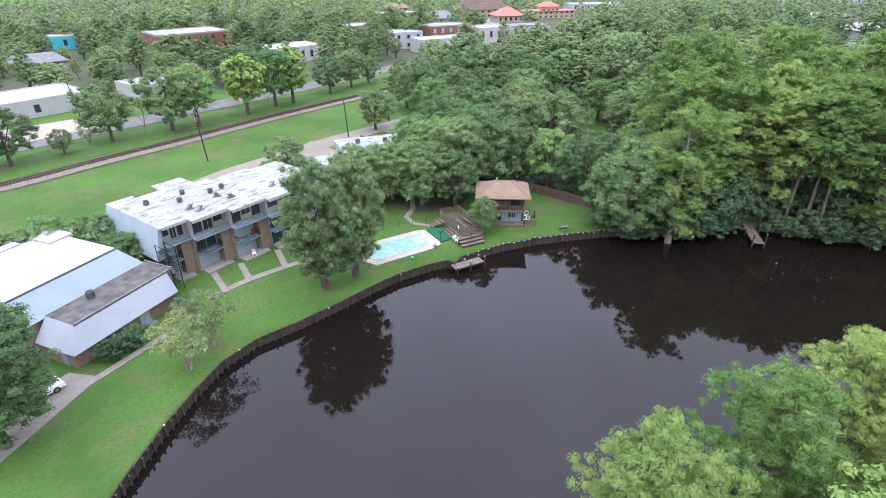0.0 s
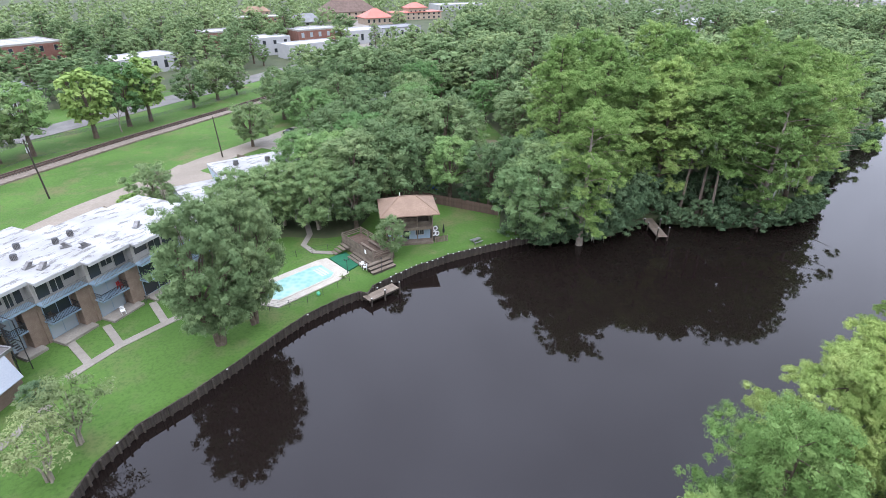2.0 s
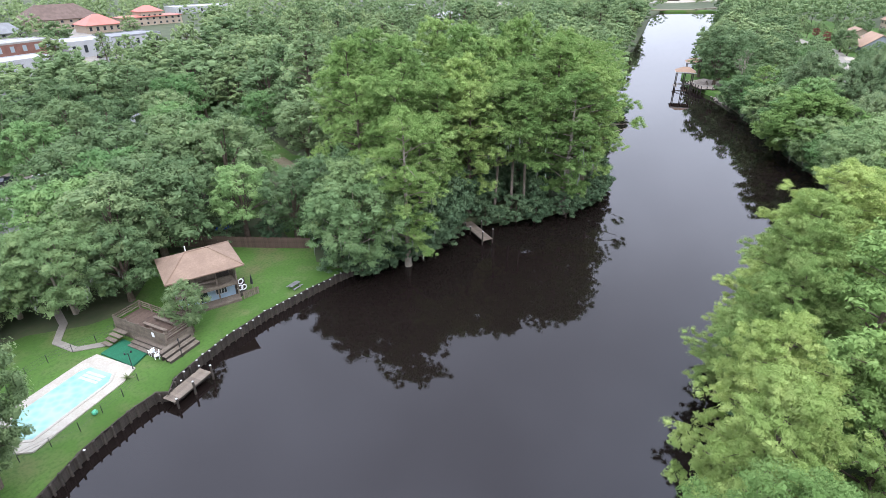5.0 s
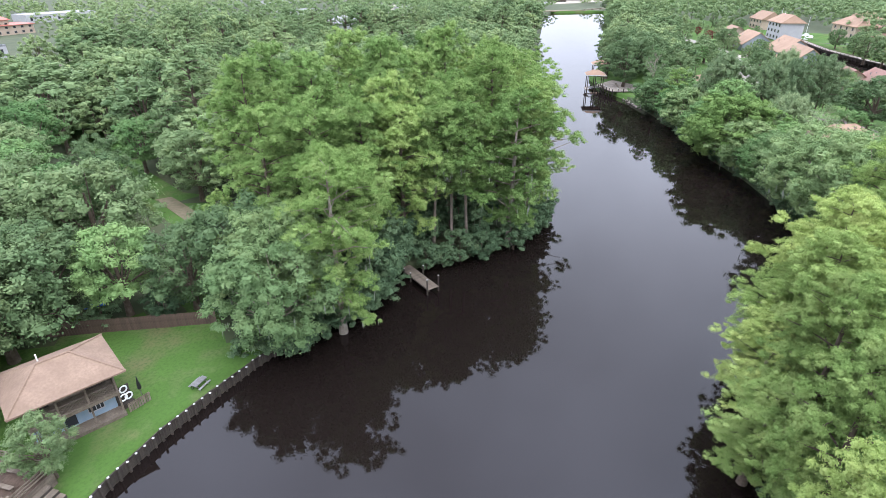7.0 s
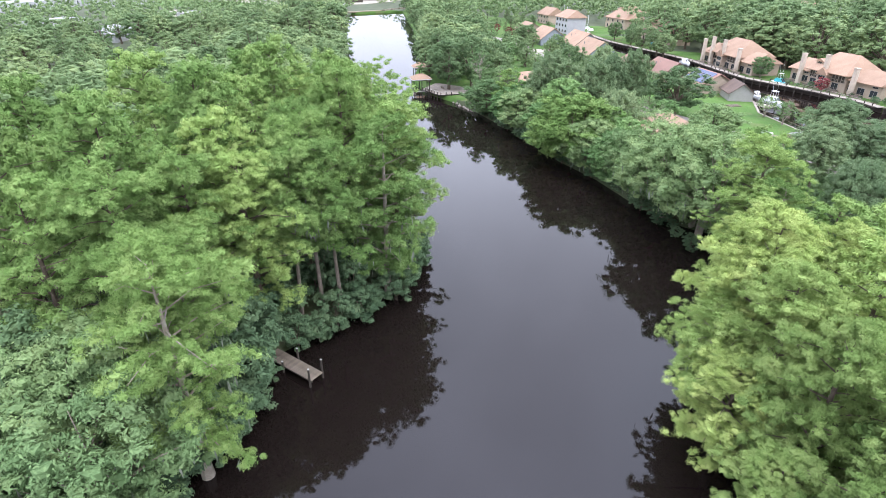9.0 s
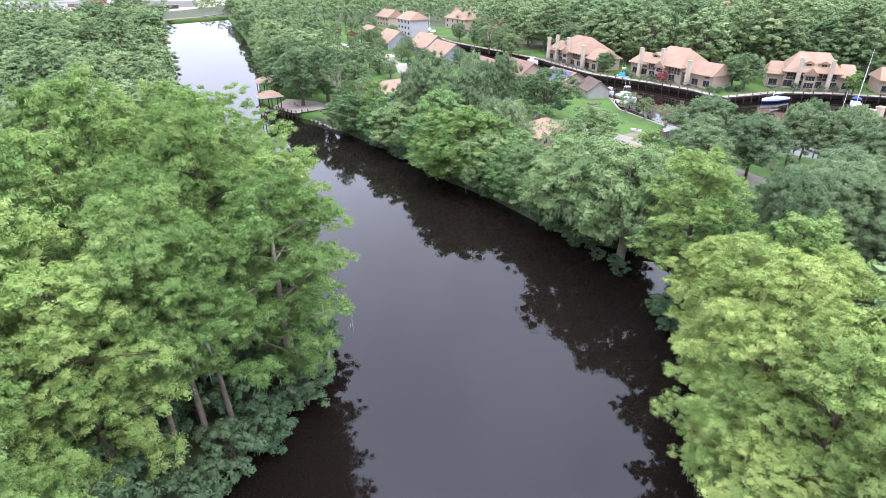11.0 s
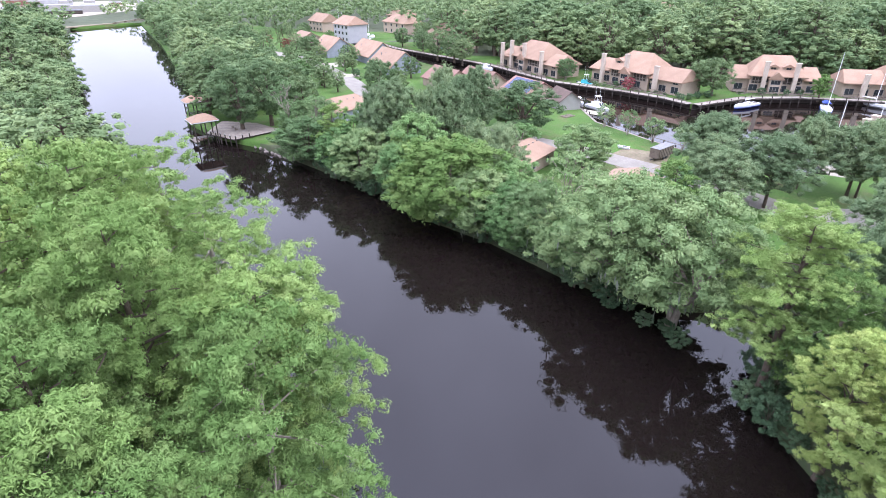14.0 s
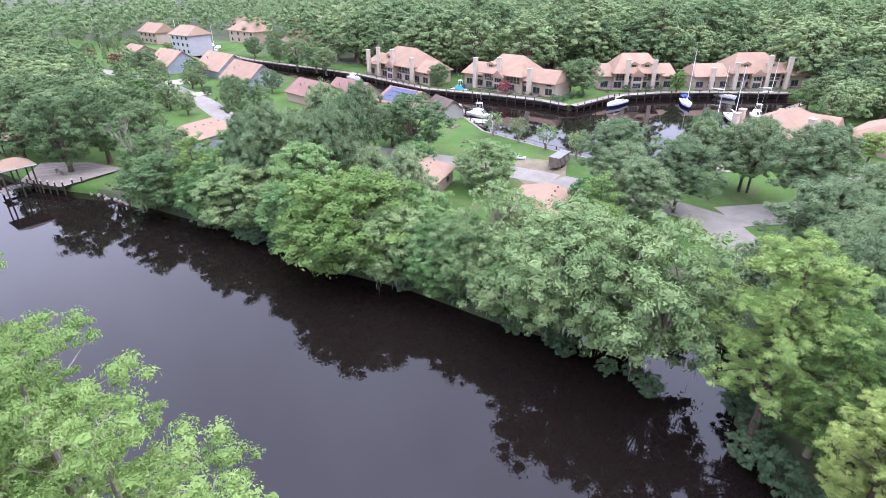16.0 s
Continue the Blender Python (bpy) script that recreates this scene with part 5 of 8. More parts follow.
p = sheet("carpet", [(0.7, 81.7), (3.2, 83.0), (5.0, 78.8), (2.9, 77.1)], M_GREENFELT, "green outdoor carpet by the pool", "carpet", 0.17)


def raised_deck():
    t = thing("raised_deck", "raised weathered timber deck with board railing and wide steps", "deck", 6.4, 82.0, 1.3, 115)
    L, B, Z = 8.4, 3.5, 1.35
    for i in range(26):
        x = -L / 2 + i * L / 26
        part("plank", boxes((x + 0.01, x + L / 26 - 0.01, -B / 2, B / 2, Z - 0.06, Z)), M_BROWNWOOD, t)
    for x in (-L / 2 + 0.1, -L / 4, 0, L / 4, L / 2 - 0.1):
        for y in (-B / 2 + 0.1, B / 2 - 0.1):
            part("post", boxes((x - 0.09, x + 0.09, y - 0.09, y + 0.09, -0.3, Z + 1.1)), M_WOOD, t)
    # boarded sides and railing
    for k in range(9):
        z = k * 0.27
        part("side_board", boxes((-L / 2, L / 2, B / 2, B / 2 + 0.05, z, z + 0.25)), M_WOOD, t)
        if k < 5:
            part("side_board", boxes((-L / 2 - 0.06, -L / 2 - 0.01, -B / 2, B / 2, z, z + 0.25)), M_WOOD, t)
    for k in range(3):
        z = Z + 0.3 + k * 0.3
        part("rail", boxes((-L / 2, L / 2, -B / 2 - 0.03, -B / 2 + 0.03, z, z + 0.12)), M_WOOD, t)
        part("rail", boxes((L / 2 - 0.03, L / 2 + 0.03, -B / 2, B / 2, z, z + 0.12)), M_WOOD, t)
        part("rail", boxes((-L / 2 - 0.03, -L / 2 + 0.03, -B / 2, B / 2 - 0.1, z, z + 0.12)), M_WOOD, t)
    # benches on top
    for y in (-0.75, 0.6):
        part("bench", boxes((-3.0, 0.6, y - 0.18, y + 0.18, Z + 0.38, Z + 0.44), (-2.9, -2.8, y - 0.1, y + 0.1, Z, Z + 0.38), (0.4, 0.5, y - 0.1, y + 0.1, Z, Z + 0.38)), M_WOOD, t, "pale grey bench")
    # stepped platform at the river end
    for k, (out, h) in enumerate(((0.7, 0.95), (1.3, 0.65), (1.9, 0.35))):
        n = 3
        for i in range(n):
            w = 0.6 / n
            x1 = -L / 2 - (out - 0.6) - 0.08 - i * w
            part("plank", boxes((x1 - w + 0.015, x1, -B / 2 + 0.9, B / 2 + 1.4, h - 0.05, h)), M_WOOD, t)
        part("riser", boxes((-L / 2 - out - 0.07, -L / 2 - out - 0.01, -B / 2 + 0.9, B / 2 + 1.4, -0.3, h - 0.055)), M_DARKWOOD, t)
    # steps along the pool side
    for k in range(3):
        part("step", boxes((-L / 2 + 0.1, 0.6, B / 2 + 0.06 + k * 0.45, B / 2 + 0.5 + k * 0.45, 0.62 - k * 0.2, 0.68 - k * 0.2)), M_WOOD, t)
        part("riser", boxes((-L / 2 + 0.1, 0.6, B / 2 + 0.44 + k * 0.45, B / 2 + 0.495 + k * 0.45, -0.3, 0.615 - k * 0.2)), M_DARKWOOD, t)
    for k in range(4):
        part("step", boxes((1.6 + k * 0.2, 3.6, B / 2 + 0.3 + k * 0.55, B / 2 + 0.8 + k * 0.55, 1.0 - k * 0.25, 1.06 - k * 0.25)), M_WOOD, t)
    part("notice", boxes((-2.6, -2.2, B / 2 + 0.06, B / 2 + 0.09, 1.5, 2.1)), M_PLASTIC, t, "small white notice board")
    return t


raised_deck()
for (x, y), lab in (((5.0, 77.6), 0), ((5.3, 76.6), 1)):
    garden_chair(x, y, land(x, y) + 0.3, 200 + lab * 50, M_PLASTIC, "white plastic chair on the pool steps")


def lamp_post(x, y):
    t = thing("garden_lamp", "black iron garden lamp beside the pool", "lamp post", x, y, land(x, y))
    part("pole", tube(bmesh.new(), [(0, 0, 0), (0, 0, 0.3), (0, 0, 2.2)], [0.09, 0.05, 0.035], 8), M_IRON, t)
    for s in (-1, 1):
        part("arm", tube(bmesh.new(), [(0, 0, 2.0), (s * 0.2, 0, 2.15), (s * 0.3, 0, 2.1)], [0.02, 0.02, 0.02], 5), M_IRON, t)
        part("lantern", tube(bmesh.new(), [(s * 0.3, 0, 2.08), (s * 0.3, 0, 2.12), (s * 0.3, 0, 2.3), (s * 0.3, 0, 2.38)], [0.04, 0.09, 0.1, 0.02], 6), M_IRON, t)


lamp_post(2.8, 76.7)
t = thing("lamp_post", "black slender post beside the deck steps", "post", 7.5, 75.6, 1.3)
part("pole", tube(bmesh.new(), [(0, 0, 0), (0, 0, 2.2)], [0.05, 0.04], 6), M_IRON, t)
part("lantern", tube(bmesh.new(), [(0, 0, 2.2), (0, 0, 2.25), (0, 0, 2.5)], [0.05, 0.12, 0.04], 6), M_IRON, t)


def wire_fence(line, h, label, name="fence", gap=2.4, material=None):
    """Posts and thin wires or pales along a line."""
    t = thing(name, label, "fence", line[0][0], line[0][1], 0)
    o = Vector((line[0][0], line[0][1], 0))
    pts = along(line, gap)
    for x, y, a in pts:
        part("post", tube(bmesh.new(), [(x - o.x, y - o.y, land(x, y) - 0.1), (x - o.x, y - o.y, land(x, y) + h)], [0.035, 0.035], 5), material or M_IRON, t)
    for f in (0.35, 0.7, 0.98):
        part("wire", tube(bmesh.new(), [(x - o.x, y - o.y, land(x, y) + h * f) for x, y, a in pts], [0.012] * len(pts), 4), material or M_IRON, t)
    return t


wire_fence([(-10.2, 69.5), (-3.4, 70.2), (2.0, 73.4), (3.8, 75.8)], 1.1, "thin dark wire fence along the pool lawn")
wire_fence([(-9.5, 79.5), (-5.2, 83.7), (1.4, 84.6), (3, 85.5)], 1.1, "low wire fence behind the pool")


def board_fence(line, h, label, step=0.32, material=None):
    t = thing("board_fence", label, "fence", line[0][0], line[0][1], 0)
    me = shared("board", boxes((-step / 2 + 0.01, step / 2 - 0.01, -0.02, 0.02, -0.2, h)), material or M_BROWNWOOD)
    rng = random.Random(8)
    for x, y, a in along(line, step):
        put(me, t, pose(x - line[0][0], y - line[0][1], land(x, y) + rng.uniform(-.05, .05), 0, 0, a))
    return t


board_fence([(7.5, 108.5), (10.5, 106), (13.9, 104.1), (19.7, 99.2), (26, 93.6), (30.5, 89.8)], 1.8, "tall brown timber board fence behind the pavilion lawn")
board_fence([(-14.6, 132.4), (-6.5, 125.8), (-3.2, 123.4)], 1.8, "weathered grey board fence by the driveway", 0.32, M_WOOD)


def pier(line_a, line_b, half, z, label, piles, boards, mat_top, name="jetty"):
    """A small jetty from a to b."""
    ax, ay = line_a
    bx, by = line_b
    L = math.hypot(bx - ax, by - ay)
    t = thing(name, label, "jetty", ax, ay, z, math.degrees(math.atan2(by - ay, bx - ax)))
    me = shared("plank", boxes((0.012, L / boards - 0.012, -half, half, -0.05, 0)), mat_top)
    for i in range(boards):
        put(me, t, pose(i * L / boards, 0, 0))
    for s in (-1, 1):
        part("beam", boxes((0, L, s * (half - 0.12) - 0.06, s * (half - 0.12) + 0.06, -0.3, -0.06)), M_DARKWOOD, t)
    for x, s, h in piles:
        part("mooring_post", tube(bmesh.new(), [(x * L, s * (half + 0.06), -2.4), (x * L, s * (half + 0.05), h)], [0.13, 0.11], 7), M_DARKWOOD, t)
        part("cap", tube(bmesh.new(), [(x * L, s * (half + 0.05), h), (x * L, s * (half + 0.05), h + 0.06)], [0.13, 0.1], 7), M_POSTCAP, t)
    return t


pier((4.4, 69.9), (8.8, 72.2), 0.8, 0.95, "small grey plank jetty on the bulkhead", ((0.05, -1, 0.3), (0.5, -1, 0.7), (1.0, -1, 0.9), (0.5, 1, 0.25), (1.0, 1, 0.3)), 14, M_WOOD)
pier((55.8, 84.0), (53.6, 75.6), 0.85, 0.85, "narrow brown plank jetty under the cypresses", ((0.5, -1, 0.6), (0.98, -1, 1.5), (0.98, 1, 1.6), (0.55, 1, 1.4), (0.3, -1, 0.5)), 26, M_WOOD)


# ---- poles and wires ----
def utility_pole(x, y, h, label, lean=0.0, arm=True, rz=50):
    t = thing("utility_pole", label, "utility pole", x, y, land(x, y), rz)
    part("pole", tube(bmesh.new(), [(0, 0, -0.5), (lean * .5, 0, h / 2), (lean, 0, h)], [0.17, 0.15, 0.11], 8), M_DARKWOOD, t)
    if arm:
        part("crossarm", boxes((lean - 0.06, lean + 0.06, -1.2, 1.2, h - 0.9, h - 0.76)), M_DARKWOOD, t)
        for y0 in (-1.0, -0.4, 0.4, 1.0):
            part("insulator", tube(bmesh.new(), [(lean, y0, h - 0.76), (lean, y0, h - 0.55)], [0.05, 0.03], 6), M_PLASTIC, t)
        part("transformer", tube(bmesh.new(), [(lean + 0.3, 0.35, h - 2.6), (lean + 0.3, 0.35, h - 2.5), (lean + 0.3, 0.35, h - 1.7), (lean + 0.3, 0.35, h - 1.6)], [0.2, 0.27, 0.27, 0.15], 10), M_WHITEWALL, t, "pale grey transformer can")
    return t


utility_pole(-47.7, 120, 11.6, "dark timber utility pole with transformer on the grass verge", -0.9)
utility_pole(-18.2, 136.9, 9.4, "slim dark timber utility pole beside the road", -0.7, False)
utility_pole(-105, 48, 11.6, "timber utility pole with crossarm", 0)
utility_pole(12, 190, 11.6, "timber utility pole with crossarm", 0)
utility_pole(-95.5, 158, 10.5, "leaning timber pole by the white shop", -0.8, False)


def wires(spans, label):
    t = thing("power_line", label, "cable", 0, 0, 0)
    for a, b, sag in spans:
        pts = [(a[0] + (b[0] - a[0]) * s, a[1] + (b[1] - a[1]) * s, a[2] + (b[2] - a[2]) * s - sag * 4 * s * (1 - s)) for s in [i / 10 for i in range(11)]]
        part("wire", tube(bmesh.new(), pts, [0.022] * 11, 4), M_IRON, t)
    return t


def pole_wires(p, q, h0, h1, sag):
    d = Vector((q[0] - p[0], q[1] - p[1], 0)).normalized()
    n = Vector((-d.y, d.x, 0))
    return [((p[0] + n.x * o, p[1] + n.y * o, h0 + 1.3), (q[0] + n.x * o, q[1] + n.y * o, h1 + 1.3), sag) for o in (-1.0, -0.4, 0.4, 1.0)] + [((p[0], p[1], h0 - 1.6), (q[0], q[1], h1 - 1.6), sag * 1.1)]


wires(pole_wires((-105, 48), (-48.2, 119.4), 10.9, 10.9, 1.6) + pole_wires((-48.2, 119.4), (12, 190), 10.9, 10.9, 1.6), "thin dark power lines along the railway")


def yucca(x, y):
    t = thing("spiky_plant", "small palm-like spiky plant beside the pool", "plant", x, y, land(x, y))
    rng = random.Random(5)
    for i in range(22):
        a, e, r = i * 2.4, rng.uniform(0.35, 1.3), rng.uniform(0.6, 0.95)
        d = Vector((math.cos(a) * math.cos(e), math.sin(a) * math.cos(e), math.sin(e)))
        tip = d * r - Vector((0, 0, 0.18 * math.cos(e)))
        part("leaf", tube(bmesh.new(), [(0, 0, 0.1), tuple(d * r * 0.55), tuple(tip)], [0.03, 0.04, 0.004], 4), M_SPIKE, t)


M_SPIKE = surface("yellowish_spiky_leaf", (0.12, 0.16, 0.06), (0.2, 0.22, 0.1), 2.0, None, 6.0, 0.7, 0.0)
yucca(2.0, 75.4)
ball = bmesh.new()
bmesh.ops.create_icosphere(ball, subdivisions=3, radius=0.28)
M_BALL = surface("green_rubber_ball", (0.02, 0.3, 0.16), (0.03, 0.36, 0.2), 2.0, (0.2, 0.45, 0.3), 3.0, 0.4, 0.0)
ball_thing = part("ball", ball, M_BALL)
ball_thing.location = (-1.6, 71.9, land(-1.6, 71.9) + 0.27)
tagged(ball_thing, "green rubber play ball lying on the lawn", "ball")

# ---- marina: condominiums, walkway, boats, houses ----
def gable(bm, x0, x1, y0, y1, z, rise, along_x=True, thick=0.2, hip=0.0):
    """A gable roof over a rectangle; hip pulls in the ridge's ends."""
    if along_x:
        ym = (y0 + y1) / 2
        r = [(x0 + hip, ym, z + rise), (x1 - hip, ym, z + rise)]
        c = [(x0, y0, z), (x1, y0, z), (x1, y1, z), (x0, y1, z)]
    else:
        xm = (x0 + x1) / 2
        r = [(xm, y0 + hip, z + rise), (xm, y1 - hip, z + rise)]
        c = [(x1, y0, z), (x1, y1, z), (x0, y1, z), (x0, y0, z)]
    low = [(p[0], p[1], p[2] - thick) for p in c]
    hull(bm, c + r + low, [(0, 1, 5, 4), (1, 2, 5), (2, 3, 4, 5), (3, 0, 4), (0, 6, 7, 1), (1, 7, 8, 2), (2, 8, 9, 3), (3, 9, 6, 0), (9, 8, 7, 6)])
    return bm


def chimney(parent, x, y, z0, z1, w=1.5, d=1.2, material=None):
    c = part("chimney", boxes((x - w / 2, x + w / 2, y - d / 2, y + d / 2, z0, z1)), material or M_CHIMNEY, parent, "tall stuccoed chimney")
    part("chimney_cap", boxes((x - w / 2 - 0.12, x + w / 2 + 0.12, y - d / 2 - 0.12, y + d / 2 + 0.12, z1, z1 + 0.22)), M_CHIMNEY, c)
    return c


def dormer(parent, x, y, z, w=3.0, deep=4.0, h=1.9):
    part("dormer", boxes((x - w / 2, x + w / 2, y, y + deep, z, z + h)), M_BEIGE, parent)
    part("dormer_roof", gable(bmesh.new(), x - w / 2 - 0.3, x + w / 2 + 0.3, y - 0.4, y + deep + 1.0, z + h, 0.9, False, 0.12), M_PINKROOF, parent)
    window(parent, x - 0.8, x + 0.8, z + 0.2, z + h - 0.1, y, M_GLASS, M_BEIGE, 1)


def condo(x, y, rz, width, wing_l, wing_r, chimneys, dormers, label):
    """A condominium: local x along the water front, -y to the water; a tall hipped middle with lower wings."""
    t = thing("condominium", label, "apartment building", x, y, 1.7, rz)
    a, b = wing_l, width - wing_r
    D = 15.0
    part("wall", boxes((a, b, 1.5, D, -0.6, 5.2)), M_BEIGE, t)
    part("roof", gable(bmesh.new(), a - 0.7, b + 0.7, -0.2, D + 1, 5.2, 5.6, True, 0.25, (b - a) * 0.27), M_PINKROOF, t, "pink-tan shingle roof")
    for x0, x1 in ((0, a), (b, width)):
        if x1 - x0 > 2:
            part("wall", boxes((x0, x1, 2.5, D - 2, -0.6, 4.0)), M_BEIGE, t)
            part("roof", gable(bmesh.new(), x0 - 0.6, x1 + 0.6, 1.2, D - 1, 4.0, 3.4, True, 0.25, 1.2), M_PINKROOF, t, "lower pink-tan shingle roof")
    k = max(2, int(width / 4.2))
    for i in range(k):
        c = (i + 0.5) * width / k
        y0 = 1.5 if a < c < b else 2.5
        h = 5.0 if a < c < b else 3.8
        window(t, c - 1.3, c + 1.3, 0.1, 2.2, y0, M_GLASS, M_CREAM, 1, "sliding_door")
        if h > 4.5 or i % 2:
            window(t, c - 1.0, c + 1.0, 2.9, min(h - 0.3, 4.4), y0, M_GLASS, M_CREAM, 1)
    # balconies and stairs to the walkway
    for i in range(0, k, 2):
        c = (i + 0.5) * width / k
        part("balcony", boxes((c - 2.0, c + 2.0, -0.6, 1.48, -0.15, 0.05)), M_WOOD, t)
        railing(t, c - 1.95, c + 1.95, -0.55, 0.05, 0.95, M_WOOD, 0.3, 1.6)
        part("post", boxes((c - 1.9, c - 1.75, -0.5, -0.35, -1.2, -0.16)), M_WOOD, t)
        part("post", boxes((c + 1.75, c + 1.9, -0.5, -0.35, -1.2, -0.16)), M_WOOD, t)
        part("stair", hull(bmesh.new(), [(c + 2.0, -0.5, 0.05), (c + 3.9, -0.5, -0.9), (c + 3.9, 0.5, -0.9), (c + 2.0, 0.5, 0.05), (c + 2.0, -0.5, -0.15), (c + 3.6, -0.5, -0.9), (c + 3.6, 0.5, -0.9), (c + 2.0, 0.5, -0.15)], [(0, 1, 2, 3), (7, 6, 5, 4), (0, 4, 5, 1), (2, 6, 7, 3), (1, 5, 6, 2), (3, 7, 4, 0)]), M_WOOD, t)
    part("deck", boxes((1.0, width - 1.0, -3.2, 1.4, -0.75, -0.55)), M_PALEWOOD, t, "bleached timber terrace")
    for i in range(int(width / 2.4)):
        part("deck_post", boxes((1.2 + i * 2.4, 1.4 + i * 2.4, -3.1, -2.9, -1.6, 0.35)), M_WOOD, t)
    part("deck_rail", boxes((1.0, width - 1.0, -3.12, -2.98, 0.25, 0.38), (1.0, width - 1.0, -3.1, -3.02, -0.2, -0.12)), M_PALEWOOD, t)
    for c0, c1 in ((a + 0.6, a + (b - a) * 0.3), (a + (b - a) * 0.62, b - 0.8)):
        # flat dark panel on the wall, put in for a recess's shade
        part("porch_recess", boxes((c0, c1, 1.42, 1.5, 2.5, 4.9)), M_DARKWOOD, t, "flat dark panel for the shade of an upper loggia")
        part("gallery_rail", boxes((c0, c1, 1.3, 1.4, 3.3, 3.42), (c0, c1, 1.32, 1.4, 2.5, 2.62)), M_PALEWOOD, t)
        for i in range(5):
            part("gallery_post", boxes((c0 + (c1 - c0 - 0.16) * i / 4, c0 + (c1 - c0 - 0.16) * i / 4 + 0.16, 1.26, 1.41, 2.5, 5.1)), M_PALEWOOD, t)
    bx = a + (b - a) * 0.47
    part("bay", boxes((bx - 1.9, bx + 1.9, -0.4, 1.48, -0.5, 4.4)), M_BEIGE, t)
    window(t, bx - 1.4, bx + 1.4, 0.2, 2.0, -0.4, M_GLASS, M_CREAM, 2)
    window(t, bx - 1.4, bx + 1.4, 2.6, 4.0, -0.4, M_GLASS, M_CREAM, 2)
    part("bay_roof", gable(bmesh.new(), bx - 2.4, bx + 2.4, -1.0, 5.0, 4.4, 2.2, False, 0.18), M_PINKROOF, t)
    for c, h in chimneys:
        chimney(t, c, 0.2, -0.8, h, 1.3, 1.1)
    for c in dormers:
        dormer(t, c, 2.4, 5.9)
    for i in range(4):
        part("roof_vent", tube(bmesh.new(), [(a + (b - a) * (0.3 + 0.13 * i), D * 0.62, 9.2), (a + (b - a) * (0.3 + 0.13 * i), D * 0.62, 10.3)], [0.12, 0.12], 6), M_STEEL, t)
    return t


LBL = "beige marina condominium with pink-tan roofs"
condo(290.6, 29.5, 205.2, 36, 7, 8, ((3, 9.0), (9.5, 10.5), (18, 10.3), (29, 8.5)), (13.5,), LBL + " beside a palm")
condo(255.5, 1.5, 212.0, 37, 9, 12, ((6.5, 9.6), (16.5, 10.4), (28.5, 8.0)), (11.5,), LBL + " and one dormer")
condo(231.2, -40.5, 249.9, 26, 5, 5, ((9.0, 9.5), (18.0, 9.3)), (11.5, 16), LBL + " and two dormers")
condo(219.0, -70.8, 254.3, 42, 12, 12, ((5, 6.8), (13, 8.4), (24, 10.5), (31, 10.0)), (17, 26), LBL + " near moored sailboats")


def small_house(x, y, rz, w, d, h, rise, wall_mat, roof_mat, label, hip=0.0, name="house", windows=2, chim=None, along_x=True):
    t = thing(name, label, "house", x, y, land(x, y), rz)
    part("wall", boxes((-w / 2, w / 2, -d / 2, d / 2, -0.5, h)), wall_mat, t)
    if hip < 0.5:
        if along_x:
            for s in (-1, 1):
                part("gable_wall", hull(bmesh.new(), [(s * (w / 2 - 0.02), -d / 2, h), (s * (w / 2 - 0.02), d / 2, h), (s * (w / 2 - 0.02), 0, h + rise * 0.86), (s * (w / 2 - 0.3), -d / 2, h), (s * (w / 2 - 0.3), d / 2, h), (s * (w / 2 - 0.3), 0, h + rise * 0.86)], [(0, 1, 2), (5, 4, 3), (0, 2, 5, 3), (1, 4, 5, 2), (0, 3, 4, 1)]), wall_mat, t)
        else:
            for s in (-1, 1):
                part("gable_wall", hull(bmesh.new(), [(-w / 2, s * (d / 2 - 0.02), h), (w / 2, s * (d / 2 - 0.02), h), (0, s * (d / 2 - 0.02), h + rise * 0.9), (-w / 2, s * (d / 2 - 0.3), h), (w / 2, s * (d / 2 - 0.3), h), (0, s * (d / 2 - 0.3), h + rise * 0.9)], [(0, 1, 2), (5, 4, 3), (0, 2, 5, 3), (1, 4, 5, 2), (0, 3, 4, 1)]), wall_mat, t)
                if s < 0:
                    window(t, -0.9, 0.9, h + 0.4, h + 1.8, -d / 2, M_GLASS, M_WHITEWALL, 1)
    part("roof", slab_roof(w, d, h, rise, along_x) if hip < 0.5 else gable(bmesh.new(), -w / 2 - 0.6, w / 2 + 0.6, -d / 2 - 0.6, d / 2 + 0.6, h, rise, along_x, 0.2, hip), roof_mat, t)
    for s in (-1, 1):
        for i in range(windows):
            c = -w / 2 + (i + 0.5) * w / windows
            if s < 0:
                window(t, c - 0.7, c + 0.7, 0.9, min(2.2, h - 0.3), -d / 2, M_GLASS, M_WHITEWALL, 1)
    for i in range(5):
        part("roof_vent", tube(bmesh.new(), [(-w * 0.3 + i * w * 0.15, -d * 0.16, h + rise * 0.55), (-w * 0.3 + i * w * 0.15, -d * 0.16, h + rise * 0.68 + 0.35)], [0.14, 0.14], 6), M_STEEL, t)
    if chim:
        chimney(t, chim[0], chim[1], h, h + rise + 1.0, 1.0, 1.0)
    return t


